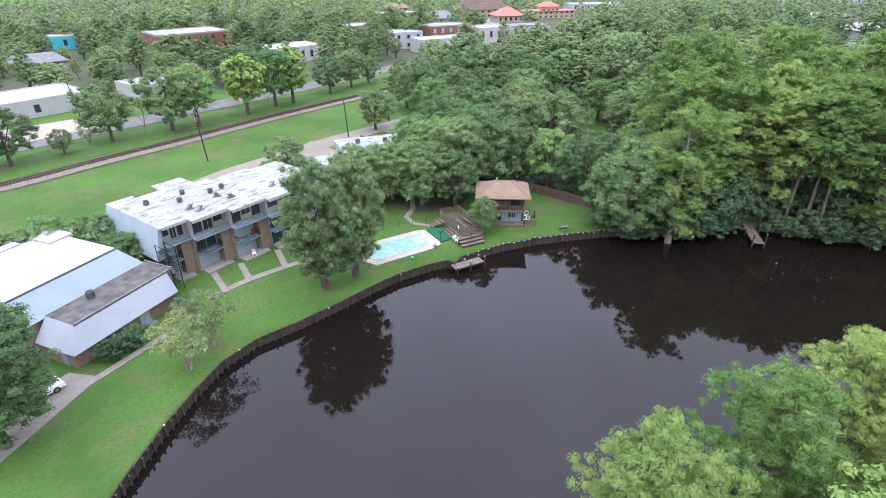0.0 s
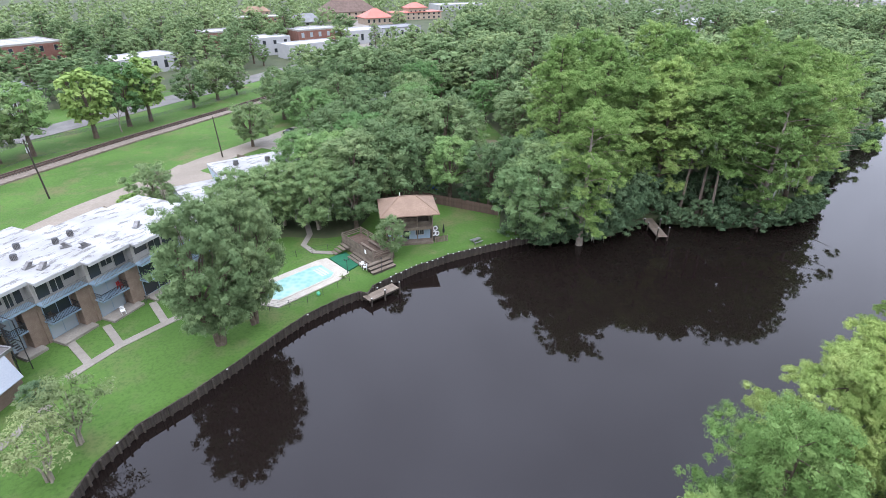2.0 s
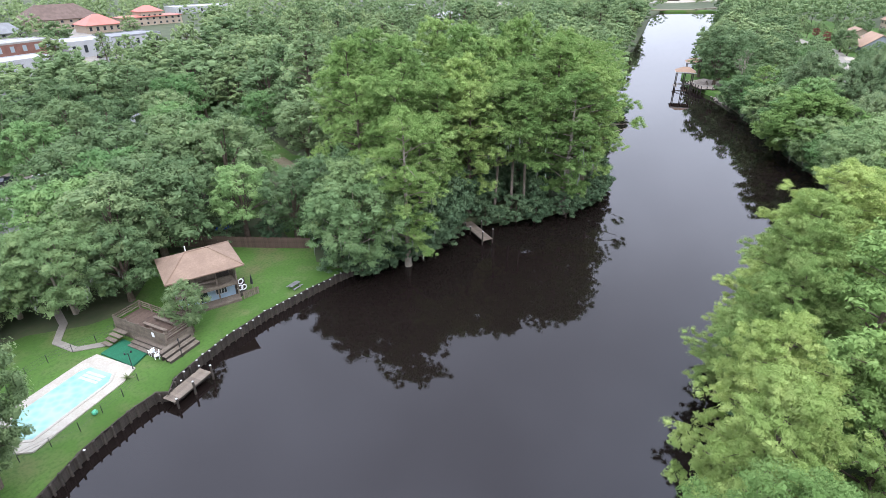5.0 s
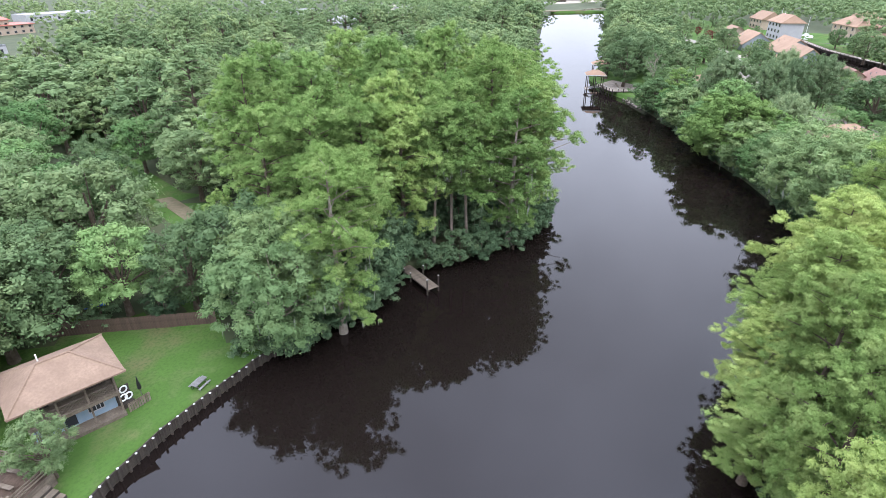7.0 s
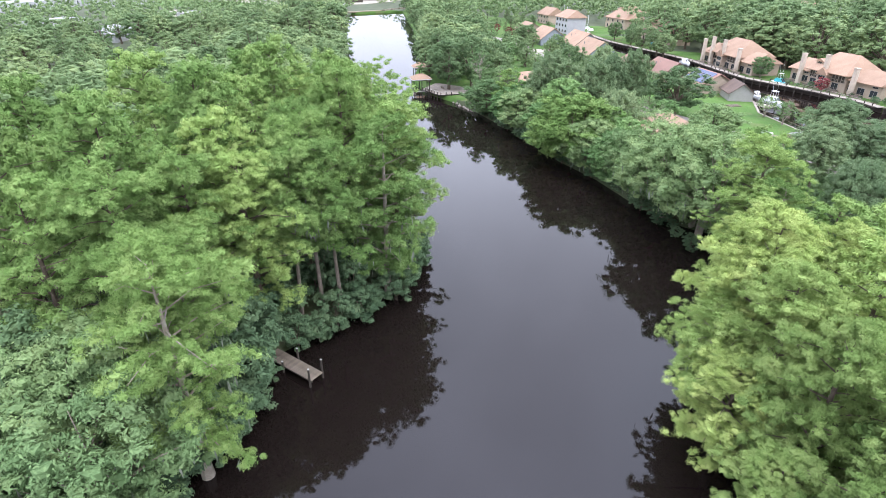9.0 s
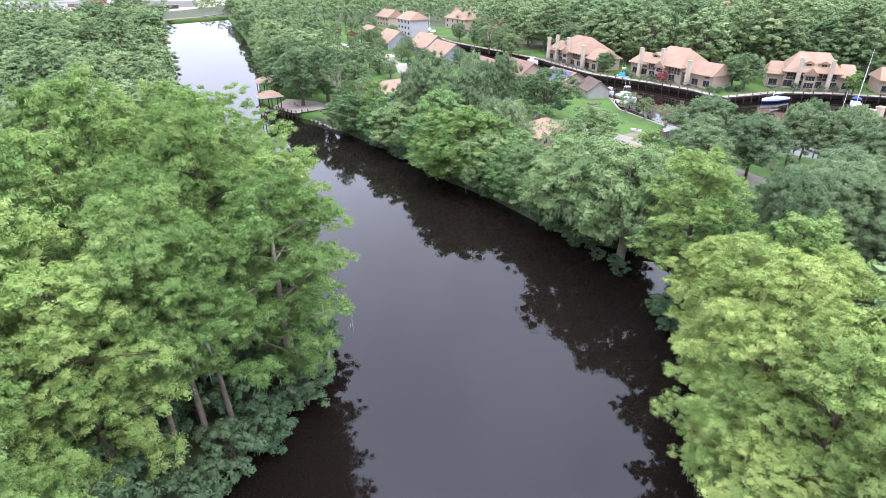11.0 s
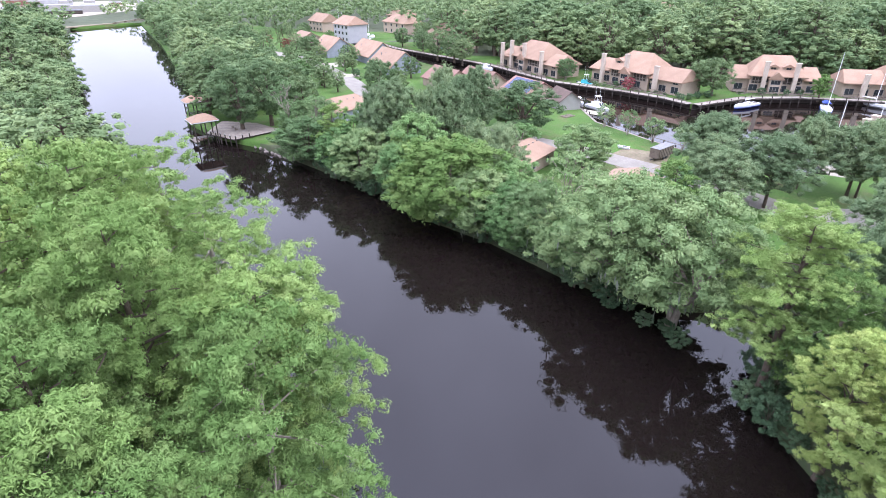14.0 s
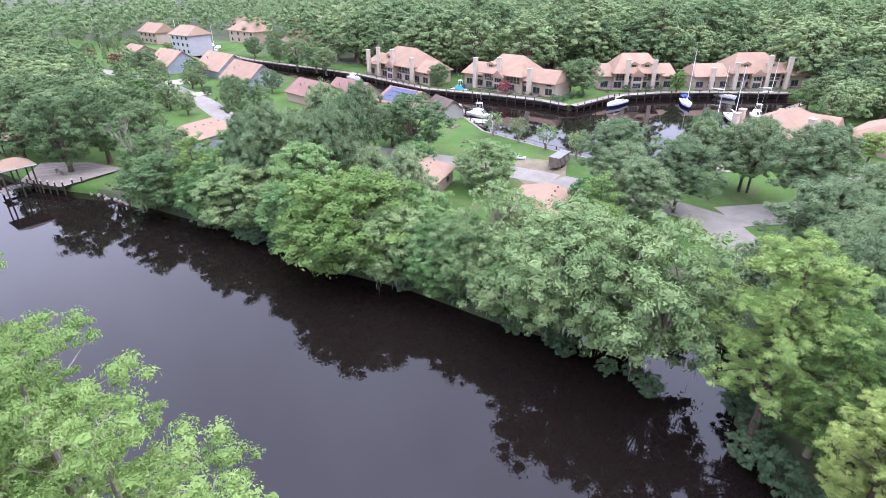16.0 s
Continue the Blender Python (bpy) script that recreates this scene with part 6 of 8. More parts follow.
def slab_roof(w, d, h, rise, along_x=True):
    """Two sloping slabs that meet at a ridge and overhang."""
    bm = bmesh.new()
    e, th = 0.6, 0.22
    if not along_x:
        w, d = d, w
    k = rise / (d / 2)
    pts = []
    for x in (-w / 2 - e, w / 2 + e):
        pts += [(x, -d / 2 - e, h - e * k), (x, 0, h + rise), (x, d / 2 + e, h - e * k), (x, d / 2 + e, h - e * k - th), (x, 0, h + rise - th), (x, -d / 2 - e, h - e * k - th)]
    if not along_x:
        pts = [(-y, x, z) for x, y, z in pts]
    hull(bm, pts, [(0, 6, 7, 1), (1, 7, 8, 2), (2, 8, 9, 3), (3, 9, 10, 4), (4, 10, 11, 5), (5, 11, 6, 0), (0, 1, 4, 5), (1, 2, 3, 4), (11, 10, 7, 6), (10, 9, 8, 7)])
    bmesh.ops.recalc_face_normals(bm, faces=bm.faces)
    return bm


# houses on the spit between river and marina
small_house(208, 86, -48, 15, 11, 3.0, 2.6, M_GREYWALL, M_PINKROOF, "single-storey house with tan hip roof among trees", 4.0)
small_house(140, 29, -42, 14, 10, 3.0, 2.4, M_BEIGE, M_PINKROOF, "single-storey house with tan speckled hip roof under trees", 3.5)
small_house(187, 66.5, -40, 13, 10, 3.0, 2.4, M_BEIGE, M_PINKROOF, "tan-roofed house mostly hidden by trees", 3.5)
small_house(161, 44, -40, 12, 9, 3.0, 2.4, M_BEIGE, M_PINKROOF, "tan-roofed house behind riverside trees", 3.5)
small_house(234, 112, -40, 12, 9, 3.0, 2.6, M_BEIGE, M_REDROOF, "red-brown roofed house in trees", 0.0)
small_house(281.5, 73, 118, 13.5, 19, 3.4, 5.2, M_GREYWALL, M_PINKROOF, "grey clapboard house with orange-tan gable roof", along_x=False)
small_house(311, 83, 120, 14, 19, 3.4, 5.2, M_GREYWALL, M_PINKROOF, "grey gabled canal house with tan roof", along_x=False)
small_house(329, 103, 122, 14, 17, 3.4, 5.0, M_GREYWALL, M_PINKROOF, "grey clapboard canal house with tan roof", along_x=False)
small_house(365, 121, 120, 14, 14, 3.4, 3.6, M_BEIGE, M_PINKROOF, "beige canal house with tan gable roof", along_x=False)
small_house(248, 54, 118, 11, 15, 3.2, 3.4, M_BEIGE, M_REDROOF, "canal house with dull red roof", along_x=False)
small_house(242, 42.5, 118, 11, 15, 3.2, 3.8, M_BEIGE, M_REDROOF, "canal house with dull red gable roof", along_x=False)
solar = small_house(225.5, 29.5, 208, 13, 12, 3.2, 3.2, M_BEIGE, M_REDROOF, "canal house with solar panels on a dull red roof")
k = 3.2 / 6
for i in range(8):
    for j in range(3):
        y = -5.6 + j * 1.75
        z = 3.2 + (y + 6) * k + 0.06
        me = hull(bmesh.new(), [(-5.6 + i * 1.42, y, z), (-4.3 + i * 1.42, y, z), (-4.3 + i * 1.42, y + 1.6, z + 1.6 * k), (-5.6 + i * 1.42, y + 1.6, z + 1.6 * k), (-5.6 + i * 1.42, y, z + 0.05), (-4.3 + i * 1.42, y, z + 0.05), (-4.3 + i * 1.42, y + 1.6, z + 1.6 * k + 0.05), (-5.6 + i * 1.42, y + 1.6, z + 1.6 * k + 0.05)], [(3, 2, 1, 0), (4, 5, 6, 7), (0, 1, 5, 4), (1, 2, 6, 5), (2, 3, 7, 6), (3, 0, 4, 7)])
        part("solar_panel", me, M_SOLAR, solar, "blue solar panel")
small_house(214.5, 21.2, 12, 9, 7, 2.8, 2.6, M_CREAM, M_BROWNROOF, "small pale boat shed with dark brown roof at the canal", along_x=True)

# the house beside the marina basin
t = thing("house", "large beige marina house with broad tan roofs and timber balcony", "house", 148.5, -33.2, 1.4, -66)
part("wall", boxes((0, 26, 0, 13, -0.6, 4.4)), M_BEIGE, t)
part("roof", gable(bmesh.new(), -1.0, 27, -1.2, 14, 4.4, 3.6, True, 0.25, 5.0), M_PINKROOF, t, "tan shingle roof")
part("wall", boxes((9, 20, -4, -0.02, -0.6, 4.6)), M_BEIGE, t)
part("roof", gable(bmesh.new(), 8.2, 20.8, -4.8, 8, 4.6, 4.0, False, 0.25, 0.0), M_PINKROOF, t, "tan shingle gable roof")
part("balcony", boxes((-3.0, -0.02, 1, 12, 2.0, 2.25)), M_WOOD, t)
part("balcony_roof", hull(bmesh.new(), [(-3.4, 0.6, 3.6), (-0.1, 0.6, 4.35), (-0.1, 12.4, 4.35), (-3.4, 12.4, 3.6), (-3.4, 0.6, 3.45), (-0.1, 0.6, 4.2), (-0.1, 12.4, 4.2), (-3.4, 12.4, 3.45)], [(0, 1, 2, 3), (7, 6, 5, 4), (0, 4, 5, 1), (1, 5, 6, 2), (2, 6, 7, 3), (3, 7, 4, 0)]), M_CREAM, t)
for y in (1.1, 4.6, 8.2, 11.8):
    part("post", boxes((-2.95, -2.8, y, y + 0.15, -0.6, 3.5)), M_WOOD, t)
bm = bmesh.new()
for i in range(26):
    box(bm, -2.98, -2.94, 1.1 + i * 0.42, 1.2 + i * 0.42, 2.25, 3.1)
box(bm, -3.0, -2.92, 1, 12, 3.1, 3.18)
part("railing", bm, M_WOOD, t)
chimney(t, 8.0, -0.9, 0, 8.6)
chimney(t, 4.5, 13.4, 0, 8.0)
chimney(t, 7.5, 13.4, 0, 8.4)
for x in (1.5, 5.0, 21.5):
    window(t, x, x + 2.0, 0.8, 2.4, 0.0, M_GLASS, M_CREAM, 1)
window(t, 13, 16, 2.6, 4.2, -4.0, M_GLASS, M_CREAM, 2)
small_house(150, -66, -70, 18, 14, 3.6, 3.4, M_BEIGE, M_PINKROOF, "beige house with tan roof and chimney", 4.0, chim=(-4, 0))


# walkway on piles in front of the condominiums
def quay(line, width, z, label, seed, pile_step=3.2):
    t = thing("boardwalk", label, "boardwalk", line[0][0], line[0][1], 0, 0, kind="structure")
    o = line[0]
    me = shared("plank", boxes((-0.58, 0.58, -width, 0.0, z - 0.16, z)), M_PALEWOOD)
    for x, y, a in along(line, 1.2):
        put(me, t, pose(x - o[0], y - o[1], 0, 0, 0, a))
    me = shared("beam", boxes((-1.6, 1.6, -width - 0.1, -width, z - 0.5, z - 0.02)), M_DARKWOOD)
    pm = shared("pile", tube(bmesh.new(), [(0, 0, -2), (0, 0, 0.5), (0, 0, z + 0.5)], [0.17, 0.16, 0.14], 7), M_DARKWOOD)
    # dark boards stand in for shade beneath the walk; bulkhead on the near bank
    sm = shared("sheet_board", boxes((-1.6, 1.6, 0.2, 0.32, -2, z - 0.18)), M_DARKWOOD)
    rng = random.Random(seed)
    for x, y, a in along(line, pile_step):
        m = pose(x - o[0], y - o[1], 0, 0, 0, a)
        put(me, t, m)
        put(sm, t, m)
        put(pm, t, m @ pose(rng.uniform(-.2, .2), -width - 0.2, rng.uniform(-.4, .5), rng.uniform(-2, 2), rng.uniform(-2, 2), 0))
    rl = shared("rail", boxes((-1.6, 1.6, -width + 0.1, -width + 0.16, z + 0.85, z + 0.95)), M_WOOD)
    for i, (x, y, a) in enumerate(along(line, pile_step)):
        put(rl, t, pose(x - o[0], y - o[1], 0, 0, 0, a))
    return t


FAR_QUAY = MARINA_FAR[1:][::-1]
quay(FAR_QUAY, -2.6, 1.9, "long weathered timber boardwalk on piles round the marina", 5)
quay([(196.5, -101), (193.5, -90), (185.5, -68), (174.5, -50), (164, -32)], -1.8, 1.5, "timber quay beside the marina house", 6)
quay([(166, 3), (177, 9), (196, 17), (211, 16.6), (222, 19)], 0.6, 1.3, "low timber bulkhead on the marina's near bank", 7)


# ---- boats ----
def boat_hull(L, B, H, material):
    """A pointed hull with sheer and a flat transom, open ring by ring."""
    bm = bmesh.new()
    rings = []
    for i in range(9):
        s = i / 8
        w = B / 2 * (0.72 + 0.6 * s - 0.32 * s * s) * (1 - max(0, s - 0.45) ** 2 * 3.2)
        w = max(w, 0.03)
        z = H * (1 + 0.28 * s * s)
        x = -L / 2 + L * s
        rings.append([bm.verts.new(p) for p in ((x, -w, z), (x - 0.1 * s, -w * 0.86, z * 0.35), (x - 0.35 * s, 0, -0.35 + 0.3 * s), (x - 0.1 * s, w * 0.86, z * 0.35), (x, w, z))])
    for r, q in zip(rings, rings[1:]):
        for j in range(4):
            bm.faces.new((r[j], r[j + 1], q[j + 1], q[j]))
        bm.faces.new((r[4], r[0], q[0], q[4]))
    bm.faces.new(rings[0])
    bm.faces.new(rings[-1][::-1])
    bmesh.ops.recalc_face_normals(bm, faces=bm.faces)
    return bm


def sailboat(x, y, rz, L=10.0, mast=12.0, cover=None, label="white moored sailboat with bare mast", stripe=None):
    t = thing("sailboat", label, "sailboat", x, y, 0.15, rz, "moored sailboats")
    B, H = L * 0.3, 1.0
    part("hull", boat_hull(L, B, H, M_GELCOAT), M_GELCOAT, t)
    if stripe:
        part("stripe", boat_hull(L * 1.005, B * 1.01, 0.45, stripe), stripe, t)
    bm = hull(bmesh.new(), [(-L * .18, -B * .28, H), (L * .2, -B * .2, H * 1.1), (L * .2, B * .2, H * 1.1), (-L * .18, B * .28, H), (-L * .16, -B * .22, H + .55), (L * .15, -B * .14, H + .4), (L * .15, B * .14, H + .4), (-L * .16, B * .22, H + .55)], [(3, 2, 1, 0), (4, 5, 6, 7), (0, 1, 5, 4), (1, 2, 6, 5), (2, 3, 7, 6), (3, 0, 4, 7)])
    cab = part("cabin", bm, M_GELCOAT, t)
    for s in (-1, 1):
        part("porthole", boxes((-L * .1, L * .08, s * B * .235 - 0.02, s * B * .235 + 0.02, H + .15, H + .32)), M_GLASS, cab)
    part("cockpit", boxes((-L * .44, -L * .2, -B * .2, B * .2, H + 0.02, H + 0.06)), M_WOOD, t)
    part("mast", tube(bmesh.new(), [(L * .08, 0, H), (L * .08, 0, mast * .6), (L * .08, 0, mast)], [0.09, 0.08, 0.05], 7), M_PLASTIC, t)
    part("boom", tube(bmesh.new(), [(L * .07, 0, H + 1.3), (-L * .34, 0, H + 1.35)], [0.06, 0.05], 6), M_PLASTIC, t)
    part("sail_cover", tube(bmesh.new(), [(L * .06, 0, H + 1.55), (-L * .15, 0, H + 1.5), (-L * .34, 0, H + 1.42)], [0.2, 0.16, 0.07], 7), cover or M_GELCOAT, t)
    for px, py in ((L * .48, 0), (-L * .47, 0), (L * .05, -B * .46), (L * .05, B * .46)):
        part("stay", tube(bmesh.new(), [(px, py, H), (L * .08, 0, mast * .97)], [0.015, 0.015], 4), M_STEEL, t)
    bm = bmesh.new()
    for s in (-1, 1):
        for i in range(6):
            xx = -L * .4 + i * L * .15
            w = B * .46 * (1 if i < 4 else 0.75)
            tube(bm, [(xx, s * w, H), (xx, s * w, H + .6)], [0.02, 0.02], 4)
        tube(bm, [(-L * .4, s * B * .46, H + .6), (L * .1, s * B * .46, H + .6), (L * .35, s * B * .33, H + .6)], [0.015] * 3, 4)
    part("guard_rail", bm, M_STEEL, t)
    if cover:
        part("canopy", hull(bmesh.new(), [(-L * .42, -B * .36, H + 1.2), (-L * .1, -B * .36, H + 1.2), (-L * .1, B * .36, H + 1.2), (-L * .42, B * .36, H + 1.2), (-L * .4, 0, H + 1.75), (-L * .12, 0, H + 1.75)], [(0, 1, 5, 4), (2, 3, 4, 5), (1, 2, 5), (3, 0, 4), (3, 2, 1, 0)]), cover, t)
    return t


def motorboat(x, y, rz, L=8.0, label="white cabin cruiser moored at a jetty", cover=None, tower=True):
    t = thing("motorboat", label, "motorboat", x, y, 0.15, rz, "moored motorboats")
    B, H = L * 0.34, 1.15
    part("hull", boat_hull(L, B, H, M_GELCOAT), M_GELCOAT, t)
    part("cabin", hull(bmesh.new(), [(-L * .25, -B * .36, H), (L * .24, -B * .28, H * 1.1), (L * .24, B * .28, H * 1.1), (-L * .25, B * .36, H), (-L * .22, -B * .32, H + 1.3), (L * .06, -B * .26, H + 1.3), (L * .06, B * .26, H + 1.3), (-L * .22, B * .32, H + 1.3)], [(3, 2, 1, 0), (4, 5, 6, 7), (0, 1, 5, 4), (1, 2, 6, 5), (2, 3, 7, 6), (3, 0, 4, 7)]), cover or M_GELCOAT, t)
    for s in (-1, 1):
        part("windscreen", hull(bmesh.new(), [(L * .2, s * B * .04, H + .45), (L * .2, s * B * .24, H + .45), (L * .085, s * B * .24, H + 1.22), (L * .085, s * B * .04, H + 1.22), (L * .215, s * B * .04, H + .48), (L * .215, s * B * .24, H + .48), (L * .1, s * B * .24, H + 1.25), (L * .1, s * B * .04, H + 1.25)], [(0, 1, 2, 3), (7, 6, 5, 4), (0, 4, 5, 1), (1, 5, 6, 2), (2, 6, 7, 3), (3, 7, 4, 0)]), M_GLASS, t)
    if tower:
        bm = bmesh.new()
        for s in (-1, 1):
            tube(bm, [(-L * .12, s * B * .3, H + 1.3), (-L * .08, s * B * .22, H + 3.0)], [0.04, 0.04], 5)
            tube(bm, [(L * .03, s * B * .25, H + 1.3), (0, s * B * .22, H + 3.0)], [0.04, 0.04], 5)
            tube(bm, [(-L * .05, s * B * .2, H + 3.0), (-L * .1, s * B * .3, H + 6.0)], [0.025, 0.015], 4)
        part("tower_frame", bm, M_PLASTIC, t)
        part("tower_top", boxes((-L * .13, L * .03, -B * .26, B * .26, H + 3.0, H + 3.1)), M_GELCOAT, t)
    part("outboard", boxes((-L * .5 - 0.5, -L * .5 - 0.02, -0.25, 0.25, 0.2, 1.5)), M_IRON, t)
    return t


sailboat(214, -36, 115, 11, 3.2, None, "white sailboat with lowered mast and dark blue stripe", M_NAVY)
sailboat(206.5, -56.5, 150, 11, 17, M_NAVY, "white sailboat with tall mast and blue canvas", M_NAVY)
sailboat(212.5, -75.5, 195, 11, 10, None, "white sailboat moored by the boardwalk")
sailboat(209, -92, 215, 9.5, 12, None, "white sailboat with bare mast at the basin's end")
sailboat(186, -55.5, 150, 12, 15, None, "white and green ketch moored in the basin", M_SHRUB)
sailboat(160.5, -24.0, 150, 10, 14, M_NAVY, "white sailboat under a bright blue canopy at a small dock")
motorboat(213.5, 10.5, 205, 9.5, "white sport fishing boat with tower", None, True)
motorboat(221, 14.2, 190, 6, "small white open motorboat by the landing", None, False)
motorboat(249, 3.5, 215, 8, "motorboat under turquoise canvas on a lift", M_TEAL, True)
motorboat(268, 15.5, 215, 7, "small motorboat under dark canvas", M_IRON, False)
motorboat(338, 49, 220, 7, "motorboat under bright blue canvas", M_TEAL, False)
motorboat(286, 34.5, 205, 8, "white covered motorboat by the walkway", None, False)
motorboat(185, -63, 150, 8, "white cabin cruiser at the quay", None, True)
for x, y, a in ((408, 92, 40), (417, 101, 60), (426, 110, 30), (398, 88, 20)):
    motorboat(x, y, a, 8, "white motorboat at the far basin", None, False)
for x, y, h in ((419, 109, 15), (412, 106, 14), (388, 89, 13)):
    sailboat(x, y, 30, 10, h, None, "distant white sailboat with tall mast")
pier((148.5, -18.5), (158.5, -21.5), 1.6, 1.2, "pale timber dock beside the sailboat", ((0.2, 1, 1.0), (0.6, 1, 1.2), (0.95, 1, 1.3), (0.95, -1, 1.3), (0.5, -1, 1.2)), 30, M_PALECONC)
pier((210, 18), (205, 12), 2.2, 1.2, "pale concrete boat landing", ((0.95, 1, 1.0), (0.95, -1, 1.0)), 12, M_PALECONC)
for i, (x, y) in enumerate(((165, 0), (163, -4), (160.5, -9), (176, -38), (179, -44), (173, -33), (183, -49), (169, -30), (167, -20))):
    t = thing("mooring_pile", "weathered timber mooring pile standing in the basin", "pile", x, y, 0, 0, "mooring piles")
    part("pile", tube(bmesh.new(), [(0, 0, -2), (0, 0, 2.6)], [0.16, 0.14], 7), M_DARKWOOD, t)
    part("cap", tube(bmesh.new(), [(0, 0, 2.6), (0, 0, 2.85)], [0.17, 0.05], 7), M_POSTCAP, t)

# river boathouse and dock
dock = thing("river_dock", "broad pale timber dock on piles at the river bank", "dock", 186.5, 120.8, 1.7)
D0 = (186.5, 120.8)
line = [(190.2, 119), (184.2, 110.6)]
outline = [(190.5, 119.5), (184.2, 110.6), (192.6, 100.8), (200, 109), (203, 119)]
ww = [(x - D0[0], y - D0[1]) for x, y in outline]
part("deck", prism(bmesh.new(), ww, -0.25, -0.045), M_DARKWOOD, dock, "dark frame under the boards")
for i in range(44):
    x = -2.2 + i * 0.49
    cut = [(ww[k], ww[(k + 1) % len(ww)]) for k in range(len(ww))]
    ys = sorted(a[1] + (b[1] - a[1]) * (x - a[0]) / (b[0] - a[0]) for a, b in cut if (a[0] > x) != (b[0] > x))
    if len(ys) == 2 and ys[1] - ys[0] > 0.5:
        part("deck_board", boxes((x - 0.23, x + 0.23, ys[0], ys[1], -0.04, 0.0)), M_PALEWOOD, dock)
for x, y, a in along(line + [(187, 107.2)], 1.8):
    part("pile", tube(bmesh.new(), [(x - D0[0] - 0.2, y - D0[1], -4), (x - D0[0] - 0.2, y - D0[1], 0.9)], [0.17, 0.15], 7), M_DARKWOOD, dock)
    part("cap", tube(bmesh.new(), [(x - D0[0] - 0.2, y - D0[1], 0.9), (x - D0[0] - 0.2, y - D0[1], 1.1)], [0.17, 0.05], 7), M_POSTCAP, dock)
garden_chair(192, 112, 1.7, 60, M_WOOD, "grey garden chair on the dock")
garden_chair(194, 113.5, 1.7, 100, M_WOOD, "grey garden chair on the dock")
for bx, by, sz, top in ((187.6, 118.6, 5.4, 6.0), (213.5, 129.4, 4.8, 5.2)):
    t = thing("boathouse", "open boat shelter on piles with tan hip roof", "boathouse", bx, by, 0, -57)
    w, d = sz * 0.95, sz * 0.8
    for x in (-w / 2, 0, w / 2):
        for y in (-d / 2, d / 2):
            part("pile", tube(bmesh.new(), [(x, y, -3), (x, y, top - 0.1)], [0.17, 0.14], 7), M_DARKWOOD, t)
    part("roof", gable(bmesh.new(), -w / 2 - 0.7, w / 2 + 0.7, -d / 2 - 0.7, d / 2 + 0.7, top, 1.4, True, 0.08, d / 2 + 0.2), M_PINKROOF, t, "tan shingle hip roof")
    part("fascia", boxes((-w / 2 - 0.72, w / 2 + 0.72, -d / 2 - 0.74, -d / 2 - 0.66, top - 0.24, top - 0.02), (-w / 2 - 0.72, w / 2 + 0.72, d / 2 + 0.66, d / 2 + 0.74, top - 0.24, top - 0.02), (-w / 2 - 0.76, -w / 2 - 0.68, -d / 2 - 0.66, d / 2 + 0.66, top - 0.24, top - 0.02), (w / 2 + 0.68, w / 2 + 0.76, -d / 2 - 0.66, d / 2 + 0.66, top - 0.24, top - 0.02)), M_POSTCAP, t, "pale eaves board")
    for y in (-d / 2, d / 2):
        part("beam", boxes((-w / 2, w / 2, y - 0.1, y + 0.1, top - 0.5, top - 0.25)), M_WOOD, t)
    part("walkway", boxes((-w / 2, w / 2, d / 2 - 0.6, d / 2 + 0.6, 1.1, 1.25), (-w / 2 - 0.6, -w / 2 + 0.6, -d / 2, d / 2 - 0.61, 1.1, 1.25)), M_PALEWOOD, t)
    part("boat_lift", boxes((-w * .3, w * .3, -0.9, -0.75, 1.6, 1.75), (-w * .3, w * .3, 0.75, 0.9, 1.6, 1.75), (-w * .3 - .15, -w * .3, -1.4, 1.4, 1.45, 1.6), (w * .3, w * .3 + .15, -1.4, 1.4, 1.45, 1.6)), M_STEEL, t)
rng = random.Random(64)
t = thing("stones", "pale broken stones along the lawn's water edge", "stones", 176, 98, 0, 0)
for x, y, a in along([(183.5, 105.2), (178, 99.6), (173.5, 95.2)], 0.55):
    k = rng.uniform(0.22, 0.5)
    bm = bmesh.new()
    bmesh.ops.create_icosphere(bm, subdivisions=1, radius=k)
    for v in bm.verts:
        v.co *= rng.uniform(0.7, 1.15)
    bmesh.ops.translate(bm, verts=bm.verts, vec=(x - 176 + rng.uniform(-1.3, -0.1), y - 98 + rng.uniform(-0.2, 0.9), rng.uniform(-0.05, 0.35)))
    part("stone", bm, M_STONE, t)

# spit: road, drives, dirt, trailer
strip_thing("street", [(120, 4), (131, 1), (145, 8), (158, 18), (172, 30), (200, 62), (228, 79), (258, 88), (294, 103), (320, 117), (345, 140), (380, 165)], 3.4, M_CONCRETE, "pale grey lane curving between the houses", "street", 0.08)
strip_thing("street", [(131, -2), (128, -20), (131, -34), (138, -46), (140, -70)], 4.2, M_CONCRETE, "pale concrete drive by the marina house", "driveway", 0.07)
sheet("bare_ground", [(154, 24), (158, 14), (166, 9), (172, 17), (166, 24)], M_DIRT, "bare sandy ground by the marina bank", "ground", 0.04)
sheet("driveway", [(268, 93), (270, 86), (276, 88), (275, 96)], M_PALECONC, "pale concrete house drive", "driveway", 0.1)
sheet("driveway", [(292, 102), (296, 93), (306, 97), (302, 106)], M_PALECONC, "pale concrete house drive", "driveway", 0.1)
t = thing("trailer", "old grey timber box trailer parked on the grass", "trailer", 164, 12.2, land(164, 12), 127)
part("body", boxes((-3.0, 3.0, -1.1, 1.1, 0.6, 2.7)), M_WOOD, t)
for i in range(9):
    part("batten", boxes((-2.9 + i * 0.7, -2.8 + i * 0.7, 1.1, 1.14, 0.6, 2.7)), M_DARKWOOD, t)
    part("batten", boxes((-2.9 + i * 0.7, -2.8 + i * 0.7, -1.14, -1.1, 0.6, 2.7)), M_DARKWOOD, t)
part("roof", boxes((-3.1, 3.1, -1.2, 1.2, 2.7, 2.78)), M_STEEL, t)
